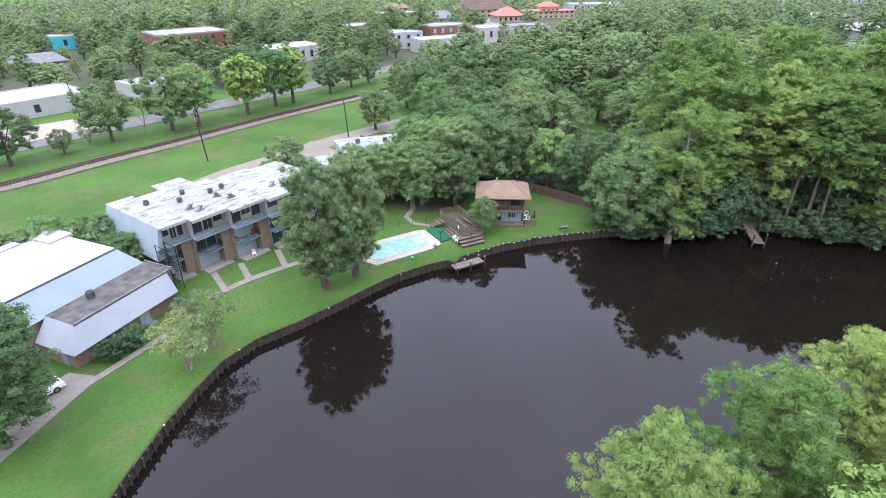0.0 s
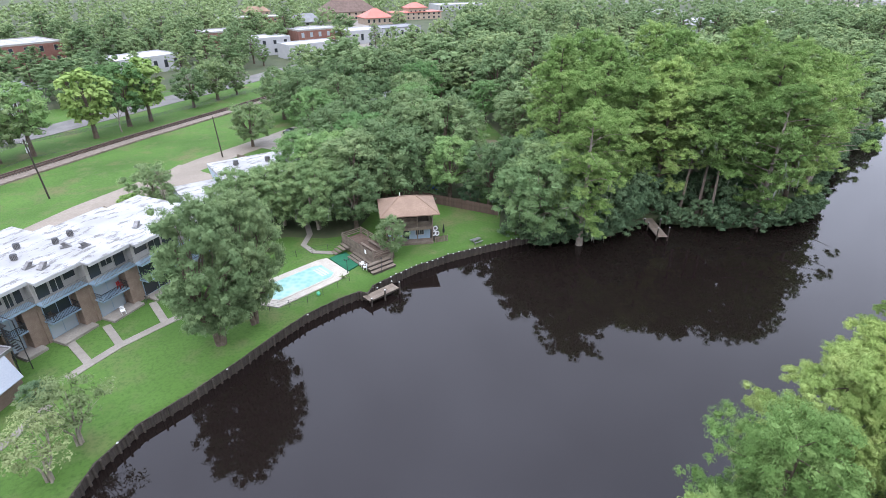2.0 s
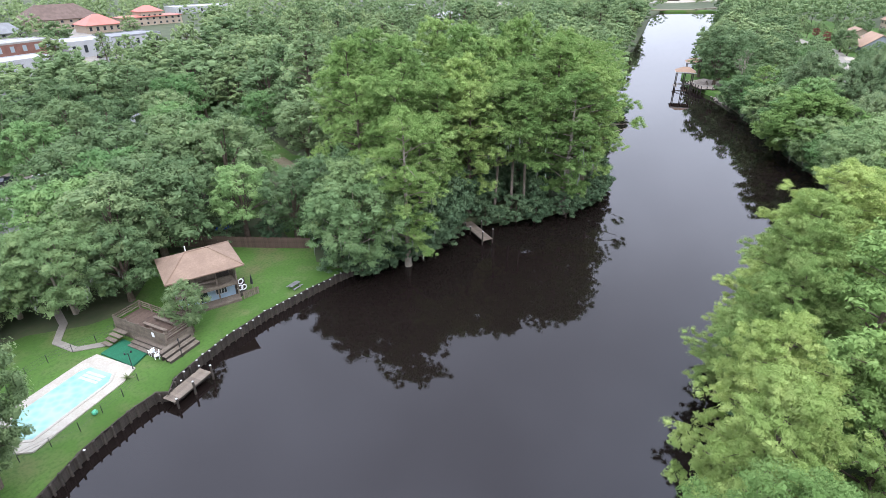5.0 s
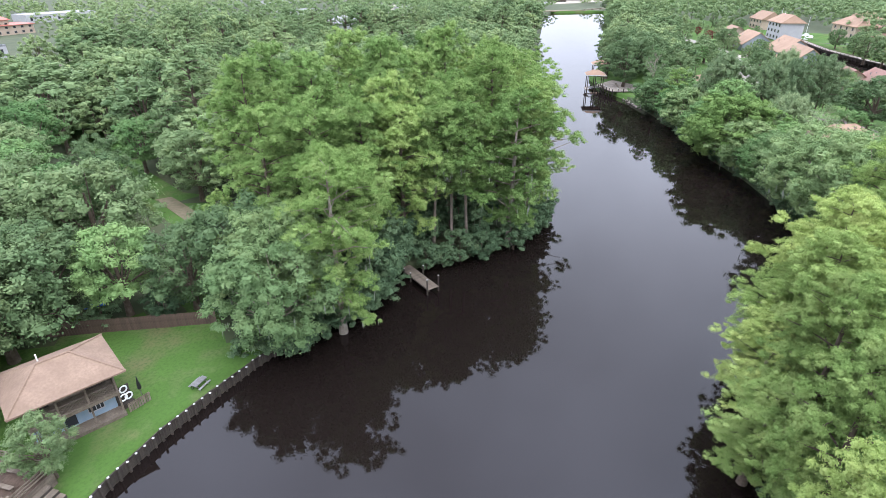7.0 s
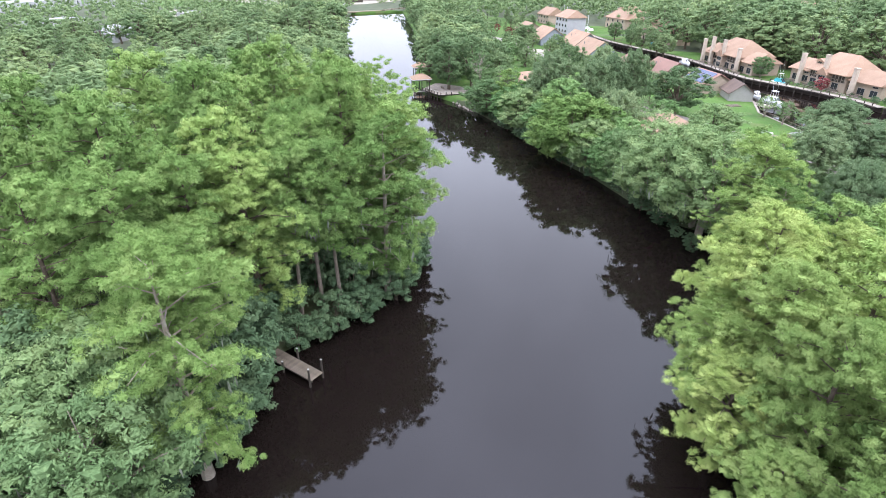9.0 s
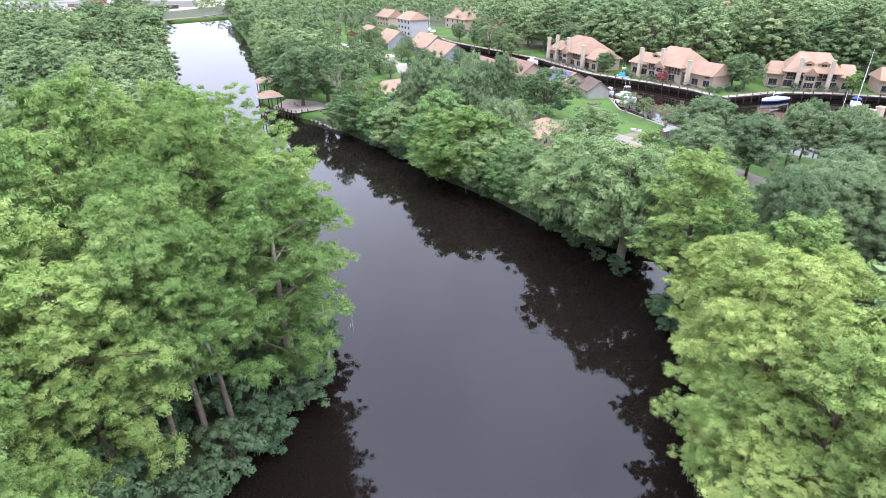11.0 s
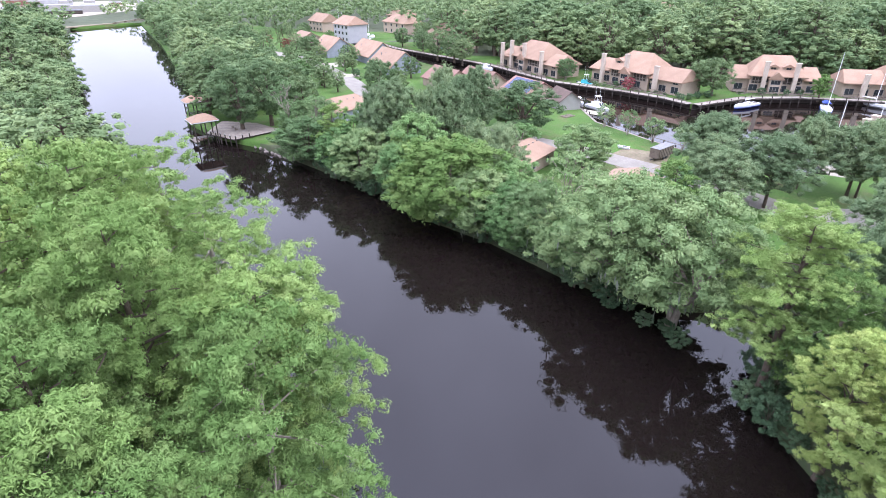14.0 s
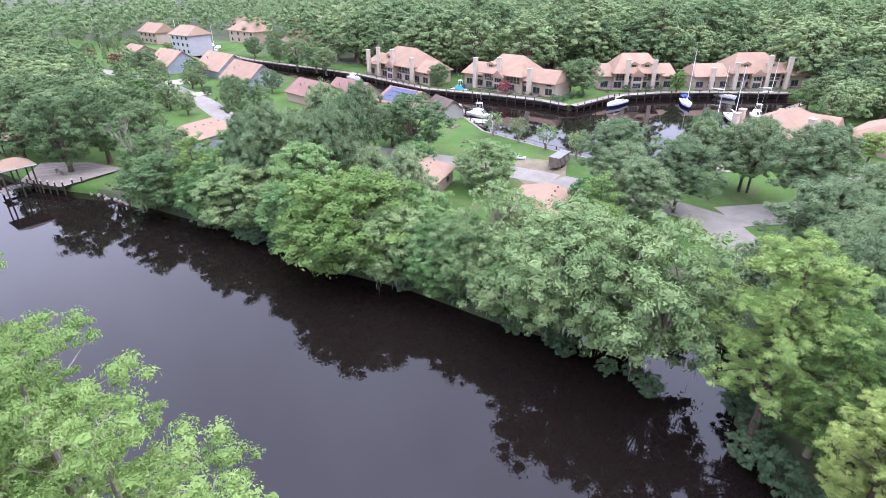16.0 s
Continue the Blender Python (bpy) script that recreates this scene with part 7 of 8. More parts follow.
for sx in (-0.6, 0.5):
    for sy in (-1.0, 1.0):
        w = part("wheel", tube(bmesh.new(), [(sx, sy - 0.1, 0.36), (sx, sy + 0.1, 0.36)], [0.36, 0.36], 14), M_BLACK, t)
part("drawbar", boxes((3.0, 4.4, -0.06, 0.06, 0.45, 0.57)), M_IRON, t)
t = thing("boat_trailer", "small upturned white dinghy on the grass", "dinghy", 171.3, 18.0, land(171, 18), 60)
part("hull", boat_hull(2.8, 1.3, 0.6, M_GELCOAT), M_GELCOAT, t)
part("seat", boxes((-0.7, 0.6, -0.4, 0.4, 0.55, 0.66)), M_IRON, t)
pal = thing("pallets", "grey timber pallets stacked at the water's edge", "pallet", 203, 22.0, land(203, 22), 30)
for j in range(2):
    for i in range(6):
        part("slat", boxes((-1.2 + i * 0.42, -0.95 + i * 0.42, -0.9 + j * 2, 0.9 + j * 2, 0.1, 0.25)), M_WOOD, pal)
t = thing("rubble", "heap of pale rubble stones by the lane", "stones", 123.2, 7.0, land(123, 7), -45)
rng = random.Random(21)
for i in range(70):
    s = rng.uniform(0.2, 0.45)
    bm = bmesh.new()
    bmesh.ops.create_icosphere(bm, subdivisions=1, radius=s)
    for v in bm.verts:
        v.co *= rng.uniform(0.75, 1.15)
    bmesh.ops.translate(bm, verts=bm.verts, vec=(rng.uniform(-3, 3), rng.uniform(-0.9, 0.9), s * 0.5 + rng.uniform(0, 0.3)))
    part("stone", bm, M_STONE, t)


# ---- vehicles ----
def car(x, y, rz, paint, label, L=4.6, W=1.85, H=1.72, boxy=0.8, z=None):
    """A parked car: body with wheel wells, greenhouse, glass, wheels, lights."""
    t = thing("car", label, "car", x, y, (land(x, y) + 0.1) if z is None else z, rz, "parked cars")
    h0, h1 = 0.32, 0.98
    side = [(-L / 2, h0), (-L / 2, h1 - .08), (-L / 2 + .15, h1), (L * .2, h1), (L / 2 - .12, h1 - .12), (L / 2, h1 - .3), (L / 2, h0)]
    bm = bmesh.new()
    lo = [bm.verts.new((a, -W / 2, b)) for a, b in side]
    hi = [bm.verts.new((a, W / 2, b)) for a, b in side]
    bm.faces.new(lo)
    bm.faces.new(hi[::-1])
    for i in range(len(side)):
        j = (i + 1) % len(side)
        bm.faces.new((lo[j], lo[i], hi[i], hi[j]))
    bmesh.ops.recalc_face_normals(bm, faces=bm.faces)
    bmesh.ops.bevel(bm, geom=bm.edges[:], offset=0.05, segments=2, affect="EDGES")
    part("body", bm, paint, t)
    xr, xf = -L / 2 + (0.15 if boxy > .5 else 0.8), L * .2
    tr, tf = xr + (0.15 if boxy > .5 else 0.5), xf - 0.75
    w2 = W / 2 - 0.17
    part("roof", hull(bmesh.new(), [(tr, -w2, H - .08), (tf, -w2, H - .08), (tf, w2, H - .08), (tr, w2, H - .08), (tr + .06, -w2 + .06, H), (tf - .06, -w2 + .06, H), (tf - .06, w2 - .06, H), (tr + .06, w2 - .06, H)], [(3, 2, 1, 0), (4, 5, 6, 7), (0, 1, 5, 4), (1, 2, 6, 5), (2, 3, 7, 6), (3, 0, 4, 7)]), paint, t)
    part("glass", hull(bmesh.new(), [(xr, -W / 2 + .06, h1), (xf, -W / 2 + .06, h1), (xf, W / 2 - .06, h1), (xr, W / 2 - .06, h1), (tr, -w2, H - .08), (tf, -w2, H - .08), (tf, w2, H - .08), (tr, w2, H - .08)], [(0, 1, 5, 4), (1, 2, 6, 5), (2, 3, 7, 6), (3, 0, 4, 7)]), M_GLASS, t)
    for sx in (-L * .31, L * .31):
        for sy in (-1, 1):
            w = part("wheel", tube(bmesh.new(), [(sx, sy * (W / 2 - .2), .35), (sx, sy * (W / 2 + .02), .35)], [.35, .35], 16), M_BLACK, t)
            part("rim", tube(bmesh.new(), [(sx, sy * (W / 2 + .02), .35), (sx, sy * (W / 2 + .04), .35)], [.2, .18], 12), M_STEEL, w)
    for sy in (-1, 1):
        part("headlight", boxes((L / 2 - .06, L / 2 + .02, sy * W * .36 - .18, sy * W * .36 + .18, .62, .76)), M_PALEGLASS, t)
        part("tail_light", boxes((-L / 2 - .02, -L / 2 + .05, sy * W * .42 - .09, sy * W * .42 + .09, .65, .95)), M_REDFAB, t)
    part("side_trim", boxes((-L * .2, L * .2, -W / 2 - .015, -W / 2 + .01, .55, .63), (-L * .2, L * .2, W / 2 - .01, W / 2 + .015, .55, .63)), M_IRON, t)
    return t


car(-39.6, 44.2, 55, M_CARWHITE, "white sport utility vehicle parked on the concrete drive", 4.8)
car(-103.5, 147, 20, M_CARDARK, "black pickup parked by the white shop", 5.2, 1.9, 1.7, 0.3)
car(2.5, 149.5, 70, M_CARWHITE, "white car half hidden under oaks", 4.5, 1.8, 1.45, 0.2)
car(-2.5, 152, 40, M_CARDARK, "dark car parked under oaks", 4.5, 1.8, 1.45, 0.2)
car(136.5, -33, 100, M_CARWHITE, "white van parked beside a hedge", 4.9, 1.9, 1.9)
car(138, -55, 20, M_CARWHITE, "white car parked in the court", 4.5, 1.8, 1.45, 0.2)
car(135, -60, 20, M_GREYROOF, "silver car parked in the court", 4.5, 1.8, 1.45, 0.2)
for x, y, a in ((44, 318, 75), (50, 330, 75), (40, 345, 75), (-12, 330, 20)):
    car(x, y, a, random.choice((M_CARWHITE, M_CARDARK)), "distant car parked on the town street", 4.5, 1.8, 1.5, 0.2)
t = thing("tarpaulin_boat", "small boat under a bright blue tarpaulin", "boat", -2.2, 122.0, land(-2, 122), 40)
part("hull", boat_hull(4.5, 1.8, 0.9, M_GELCOAT), M_GELCOAT, t)
part("tarpaulin", hull(bmesh.new(), [(-2.2, -0.95, 0.8), (1.6, -0.8, 1.0), (1.6, 0.8, 1.0), (-2.2, 0.95, 0.8), (-2.0, 0, 1.5), (1.5, 0, 1.4)], [(0, 1, 5, 4), (2, 3, 4, 5), (1, 2, 5), (3, 0, 4), (3, 2, 1, 0)]), M_TARP, t)
t = thing("tarpaulin_boat", "heap under a bright blue tarpaulin behind the board fence", "tarpaulin", 22.5, 104.5, land(22, 104), -30)
part("heap", boxes((-1.0, 1.0, -0.5, 0.5, 0, 0.5)), M_DARKWOOD, t)
part("tarpaulin", hull(bmesh.new(), [(-1.2, -0.7, 0.3), (1.2, -0.7, 0.4), (1.2, 0.7, 0.4), (-1.2, 0.7, 0.3), (-0.7, 0, 1.2), (0.6, 0.1, 1.0)], [(0, 1, 5, 4), (2, 3, 4, 5), (1, 2, 5), (3, 0, 4), (3, 2, 1, 0)]), M_TARP, t)


# ---- town ----
def block_house(x, y, rz, w, d, h, wall_mat, roof_mat, label, floors=1, per=4, roof="flat", rise=3.0, hip=4.0, glass=None):
    """A town building with windows on its near sides and a flat, hipped or gabled roof."""
    t = thing("building", label, "building", x, y, land(x, y), rz)
    part("wall", boxes((-w / 2, w / 2, -d / 2, d / 2, -0.5, h)), wall_mat, t)
    if roof == "flat":
        part("roof", boxes((-w / 2 + 0.3, w / 2 - 0.3, -d / 2 + 0.3, d / 2 - 0.3, h, h + 0.15)), roof_mat, t)
        for q in ((-w / 2 - .05, w / 2 + .05, -d / 2 - .05, -d / 2 + .3, h - .2, h + .5), (-w / 2 - .05, w / 2 + .05, d / 2 - .3, d / 2 + .05, h - .2, h + .5), (-w / 2 - .05, -w / 2 + .3, -d / 2 + .3, d / 2 - .3, h - .2, h + .5), (w / 2 - .3, w / 2 + .05, -d / 2 + .3, d / 2 - .3, h - .2, h + .5)):
            part("parapet", boxes(q), roof_mat if wall_mat is not M_REDBRICK else M_CREAM, t)
    else:
        part("roof", gable(bmesh.new(), -w / 2 - .8, w / 2 + .8, -d / 2 - .8, d / 2 + .8, h, rise, True, 0.25, hip), roof_mat, t)
    fh = h / floors
    for f in range(floors):
        for i in range(per):
            c = -w / 2 + (i + 0.5) * w / per
            ww = min(1.6, w / per * 0.55) / 2
            window(t, c - ww, c + ww, f * fh + 0.28 * fh, f * fh + 0.78 * fh, -d / 2, glass or M_GLASS, M_CREAM, 0)
    return t


block_house(-117, 168, 52, 30, 20, 4.6, M_WHITEWALL, M_PLAINWHITE, "long white shop with bright white roof", 1, 3)
block_house(-88, 190, 52, 18, 14, 4.6, M_WHITEWALL, M_PLAINWHITE, "white flat-roofed workshop behind trees", 1, 4)
block_house(-114, 292, 40, 34, 24, 9.0, M_REDBRICK, M_WHITEROOF, "red brick commercial building with pale flat roof", 2, 6)
block_house(-185, 305, 30, 16, 14, 6.0, M_TEAL, M_PLAINWHITE, "turquoise-walled building with white roof", 1, 2)
block_house(-156, 240, 40, 20, 12, 3.6, M_CREAM, M_GREYROOF, "house with grey-green hip roof among trees", 1, 3, "hip", 3.0)
block_house(-172, 310, 20, 12, 10, 5.0, M_CREAM, M_GREYROOF, "small pale house with grey hip roof", 1, 2, "hip", 3.0)
block_house(-84, 214, 40, 12, 9, 3.6, M_CREAM, M_GREYROOF, "small house with grey roof between trees", 1, 2, "hip", 2.5)
block_house(-58, 262, 40, 26, 16, 6.0, M_WHITEWALL, M_PLAINWHITE, "white building with flat white roof", 1, 6)
block_house(-8, 302, 25, 16, 14, 7.5, M_WHITEWALL, M_PLAINWHITE, "white two-storey corner building", 2, 3)
block_house(10, 288, 25, 26, 12, 6.0, M_WHITEWALL, M_PLAINWHITE, "white building with blank gable walls", 1, 3)
block_house(14, 320, 25, 24, 16, 9.0, M_REDBRICK, M_WHITEROOF, "brown brick building with tall arched windows", 2, 5, glass=M_PALEGLASS)
block_house(40, 332, 20, 20, 16, 6.5, M_WHITEWALL, M_PLAINWHITE, "white painted shop on the corner", 1, 4)
block_house(64, 352, 20, 26, 16, 5.5, M_WHITEWALL, M_GREYROOF, "low white shop with grey roof", 1, 5)
block_house(-34, 330, 25, 16, 16, 8.0, M_REDBRICK, M_WHITEROOF, "tan brick building with flat roof", 2, 3)
block_house(-21, 430, 12, 42, 14, 6.5, M_REDBRICK, M_PLAINWHITE, "long dark brick block with white roof edge", 2, 12)
block_house(14, 396, 12, 17, 12, 6.0, M_CREAM, M_GREYROOF, "large house with dark grey gabled roof", 2, 5, "hip", 4.5, 4)
block_house(-17, 462, 10, 17, 12, 8.0, M_BEIGE, M_PINKROOF, "pale brick building with brown hip roof", 2, 4, "hip", 3.0, 4)
block_house(50, 474, 14, 42, 24, 6.0, M_BEIGE, M_BROWNROOF, "large church hall with brown gabled roof", 2, 8, "hip", 8.0, 10)
block_house(65, 433, 14, 20, 16, 4.5, M_BEIGE, M_CORAL, "building with coral-red pyramid roof", 1, 5, "hip", 5.5, 9)
block_house(101, 462, 14, 40, 14, 5.5, M_BEIGE, M_CORAL, "civic building with coral-red flat eaves", 2, 9, "hip", 0.8, 5)
block_house(101, 462, 14, 15, 11, 8.5, M_BEIGE, M_CORAL, "raised coral-red roof tower block", 1, 4, "hip", 3.4, 6)
block_house(20, 137, 40, 14, 11, 3.4, M_BEIGE, M_BROWNROOF, "house with brown shingle roof among oaks", 1, 3, "hip", 3.0)
block_house(24, 165, 40, 13, 11, 3.4, M_WHITEWALL, M_GREYROOF, "house with slate-grey roof among oaks", 1, 3, "hip", 3.0)
block_house(3, 128, 40, 11, 8, 3.0, M_BEIGE, M_BROWNROOF, "low house with brown roof and white gutter", 1, 2, "hip", 1.6, 2)
block_house(256, 330, 20, 22, 14, 4.5, M_WHITEWALL, M_PLAINWHITE, "white gabled house beyond the woods", 1, 3, "hip", 3.5)
block_house(383, 393, 20, 20, 12, 4.0, M_WHITEWALL, M_PLAINWHITE, "white building beyond the woods", 1, 4)
block_house(390, 590, 10, 110, 30, 7.0, M_WHITEWALL, M_PLAINWHITE, "long white warehouse on the far side of the woods", 1, 12)
block_house(290, 420, 10, 40, 18, 5.0, M_WHITEWALL, M_PLAINWHITE, "white shed in a clearing", 1, 4)
block_house(160, 540, 10, 50, 20, 5.0, M_WHITEWALL, M_PLAINWHITE, "long white low building far off", 1, 8)
block_house(470, 560, -10, 60, 22, 6.0, M_WHITEWALL, M_PLAINWHITE, "white depot far beyond the river", 1, 8)
block_house(565, 510, -10, 50, 22, 6.0, M_CREAM, M_PLAINWHITE, "pale depot far beyond the river", 1, 8)

# far side of the marina
block_house(381, 99, 215, 16, 12, 9.0, M_WHITEWALL, M_PINKROOF, "tall white canal house with many windows and tan roof", 3, 4, "hip", 4.0, 2)
block_house(437, 121, 215, 18, 12, 6.0, M_BEIGE, M_PINKROOF, "beige house with tan roof by the canal", 2, 4, "hip", 4.5, 0.6)
for x, y, w in ((352, 44, 26), (378, 18, 20), (420, 70, 24), (452, 30, 20), (498, -35, 22), (358, -82, 22), (330, -190, 30), (292, -172, 22), (410, -30, 20), (445, -110, 22), (470, 70, 20), (560, -60, 20), (520, -140, 20)):
    block_house(x, y, 215, w, 13, 6.5, M_BEIGE, M_PINKROOF, "tan-roofed house half hidden in the woods", 2, 4, "hip", 4.5, 5)
utility_pole(476.9, 184.7, 13, "far pale utility pole", 0, False)
utility_pole(419.6, 162.6, 12, "far pale utility pole", 0, False)
utility_pole(459.9, 156.9, 13, "far timber pole with crossarm", 0, True)


def lattice_tower(x, y, h):
    t = thing("lattice_tower", "tall steel lattice pylon above the trees", "pylon", x, y, land(x, y), 20)
    for sx in (-1, 1):
        for sy in (-1, 1):
            part("leg", tube(bmesh.new(), [(sx * 3.5, sy * 3.5, 0), (sx * 1.4, sy * 1.4, h)], [0.16, 0.1], 5), M_STEEL, t)
    for i in range(9):
        z0, z1 = h * i / 9, h * (i + 1) / 9
        a, b = 3.5 - 2.1 * i / 9, 3.5 - 2.1 * (i + 1) / 9
        for s in (-1, 1):
            part("brace", tube(bmesh.new(), [(-a, s * a, z0), (b, s * b, z1)], [0.07, 0.07], 4), M_STEEL, t)
            part("brace", tube(bmesh.new(), [(s * a, a, z0), (s * b, -b, z1)], [0.07, 0.07], 4), M_STEEL, t)


lattice_tower(-160, 315, 36)

# sandy bank and low dam where the river ends
sheet("sand_bank", [(462, 303), (470, 297.5), (497, 281.5), (500, 287), (474, 306)], M_DIRT, "bare sandy bank where the river bends away", "river bank", 0.25)
dam = thing("floodwall", "low grey timber wall where the river ends", "wall", 497, 282, 0, -10.5, kind="structure")
for i in range(14):
    part("panel", boxes((i * 3.0 + 0.04, i * 3.0 + 2.96, -0.2, 0.2, -1.5, 2.3)), M_PALECONC if i % 4 else M_WOOD, dam)
part("cap", boxes((0, 42, -0.35, 0.35, 2.3, 2.5)), M_PALECONC, dam)
sheet("sandy_clearing", [(203, 252), (214, 250), (224, 262), (217, 272), (206, 264)], M_DIRT, "pale sandy clearing in the woods", "ground", 0.1)
strip_thing("track", [(340, 362), (356, 371), (366, 382), (372, 400), (400, 430), (440, 465)], 4.0, M_PALECONC, "pale curving gravel road beyond the woods", "road", 0.1)
# boatyard and works beyond the river's end
sheet("works_yard", [(520, 372), (572, 338), (690, 318), (790, 420), (740, 560), (560, 520)], M_PALECONC, "pale concrete yard of a riverside works", "yard", 0.06)
yard = random.Random(77)
for i in range(26):
    x, y = yard.uniform(575, 720), yard.uniform(345, 500)
    w, d, h = yard.uniform(8, 30), yard.uniform(7, 14), yard.uniform(2.5, 6)
    k = yard.randrange(5)
    block_house(x, y, yard.choice((25, 30, 115)), w, d, h, (M_WHITEWALL, M_GREYWALL, M_REDBRICK, M_CREAM, M_DARKWOOD)[k], (M_PLAINWHITE, M_GREYROOF, M_WHITEROOF, M_PLAINWHITE, M_GREYROOF)[k], ("white steel shed in the works yard", "grey steel shed in the works yard", "rust-red shed in the works yard", "cream shed in the works yard", "dark shed in the works yard")[k], 1, 3)
for i in range(24):
    x, y = yard.uniform(540, 700), yard.uniform(350, 480)
    s = yard.uniform(2, 5)
    t = thing("scrap_heap", "heap of rusty and pale scrap metal in the works yard", "scrap heap", x, y, land(x, y), yard.uniform(0, 180))
    bm = bmesh.new()
    for j in range(9):
        a, b, c = yard.uniform(-s, s), yard.uniform(-s, s), yard.uniform(0.4, 1.6)
        box(bm, a - c, a + c, b - c * 0.6, b + c * 0.6, 0, yard.uniform(0.5, 2.2))
    part("scrap", bm, yard.choice((M_RUST, M_STEEL, M_PLAINWHITE, M_DIRT)), t)
for i in range(16):
    x, y = yard.uniform(515, 570), yard.uniform(380, 420)
    car(x, y, yard.uniform(0, 180), yard.choice((M_CARWHITE, M_CARDARK, M_GREYROOF)), "distant car parked at the works yard", 4.5, 1.8, 1.5, 0.2)

sheet("bare_ground", [(42.6, 121), (45.6, 122.5), (46.2, 133), (43.6, 134)], M_DIRT, "orange bare earth beside the glade", "ground", 0.05)

# ---- planting: x, y, height ----
for x, y, h in ((12, 18, 19.5), (20, 22.5, 19), (27.5, 25.5, 19), (34.5, 28.3, 18), (43, 30.5, 18.5), (51, 33, 19), (29, 18, 19)):
    place("near_cypress" if x < 25 and y > 20 else "pale_cypress", x, y, h, squash=0.95)
for kind, x, y, h, w in (("pale_cypress", 58, 34.5, 19, 1.1), ("pale_cypress", 65, 35.5, 20, 1.15), ("pale_cypress", 72.5, 34.5, 18, 1.1), ("pale_cypress", 80.5, 33.6, 14, 1.05), ("near_cypress", 91, 32.6, 19.6, 1.12), ("moss_cypress", 87.5, 30, 15.5, 1.0), ("pale_cypress", 72, 28, 17, 1.1), ("pale_cypress", 56, 37.2, 10.5, 1.75), ("moss_cypress", 63.5, 38.2, 12, 1.35), ("pale_cypress", 47, 35.5, 10, 1.6)):
    place(kind, x, y, h, squash=w)
for x, y, h in ((13, 11, 19), (21, 15, 19), (37, 22, 19), (46, 26, 21), (55, 27, 20), (64, 27, 19), (82, 26, 16), (22, 7, 20), (32, 11, 20), (42, 16, 20), (52, 19, 20), (62, 19, 20), (84, 22, 15)):
    place("cypress_mid", x, y, h)
# the cypress stand on the point: a front row at the water, then the deep stand
for kind, x, y, h in (("moss_cypress", 40, 78.2, 21), ("stem_cypress", 45.5, 82.6, 19), ("stem_cypress", 49.5, 84, 18), ("near_cypress", 45, 87, 24), ("stem_cypress", 61.6, 82.5, 22), ("stem_cypress", 64.3, 81.2, 24), ("stem_cypress", 65.4, 79.2, 22), ("near_cypress", 57.5, 84.5, 22), ("moss_cypress", 72, 76, 22.5), ("near_cypress", 78, 77, 23), ("thin_cypress", 84.8, 79.4, 23), ("thin_cypress", 91, 84, 23), ("moss_cypress", 96, 90, 21), ("thin_cypress", 100, 91, 24)):
    place(kind, x, y, h, squash=1.0)
for x, y, h in ((53, 87, 23), (51, 94, 28), (59.5, 88.5, 25), (71, 86, 24), (78.5, 84.5, 27), (86, 88, 23), (93, 95, 26), (64, 94, 29), (73, 95, 26), (82, 97, 29), (43, 95, 23), (47, 104, 27), (56, 103, 25), (66, 104, 29), (76, 106, 25), (88, 107, 27), (96, 103, 21), (104, 98, 23), (112, 104, 20), (105, 109, 22), (52, 116, 23), (58, 114, 27), (38, 99, 12)):
    place("near_cypress" if y < 88 else "cypress", x, y, h, squash=0.86)
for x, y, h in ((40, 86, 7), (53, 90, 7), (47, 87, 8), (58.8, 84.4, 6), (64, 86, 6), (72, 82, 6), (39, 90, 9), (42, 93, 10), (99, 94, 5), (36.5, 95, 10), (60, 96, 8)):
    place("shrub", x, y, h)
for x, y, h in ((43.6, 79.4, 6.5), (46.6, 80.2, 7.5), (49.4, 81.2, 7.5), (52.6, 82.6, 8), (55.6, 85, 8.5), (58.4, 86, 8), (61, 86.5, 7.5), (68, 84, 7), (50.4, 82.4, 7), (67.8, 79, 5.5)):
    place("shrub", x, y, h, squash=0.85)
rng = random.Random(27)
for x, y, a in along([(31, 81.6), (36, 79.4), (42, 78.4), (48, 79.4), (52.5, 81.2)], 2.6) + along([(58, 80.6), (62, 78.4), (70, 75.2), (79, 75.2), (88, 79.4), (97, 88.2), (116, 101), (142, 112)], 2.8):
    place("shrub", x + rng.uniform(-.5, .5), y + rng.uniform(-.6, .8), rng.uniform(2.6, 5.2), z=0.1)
place("lawn_tree", -13.2, 64.3, 17.5, squash=0.76)
place("lawn_tree", -9.6, 67.6, 17, squash=0.68)
# the silver maple over the bulkhead's end, and trees round the lawn and pool
place("silver", 34.2, 81.4, 12, squash=1.2, i=1)
place("silver", 37, 86, 13, i=0)
place("oak", 9.9, 79.6, 6.4, squash=0.8, label="small olive-green tree leaning by the pool deck")
place("oak", 36, 91, 13)
for kind, x, y, h in (("silver", 0.1, 92.8, 11.5), ("silver", -5.5, 96, 10), ("oak", 7, 97, 14), ("silver", -11, 93.5, 10.5), ("oak", 12.5, 100, 14.5), ("oak", 18.5, 104.5, 12), ("broad", 24.5, 99.5, 11.5), ("oak", 30.5, 94.5, 11), ("oak", 12, 108.5, 13), ("oak", 6, 91.5, 10), ("shrub", 27, 95.5, 4), ("shrub", 21.5, 100, 4), ("shrub", 33, 89.5, 5), ("shrub", 15, 105.5, 4), ("broad", 3, 103, 13), ("lawn_tree", -38.6, 38.0, 14.5), ("bare", -24.8, 105.5, 9.5), ("oak", -26.6, 106.5, 8.5), ("yellow", -29.2, 101.8, 6.0), ("oak", -11.8, 143.4, 10)):
    place(kind, x, y, h)
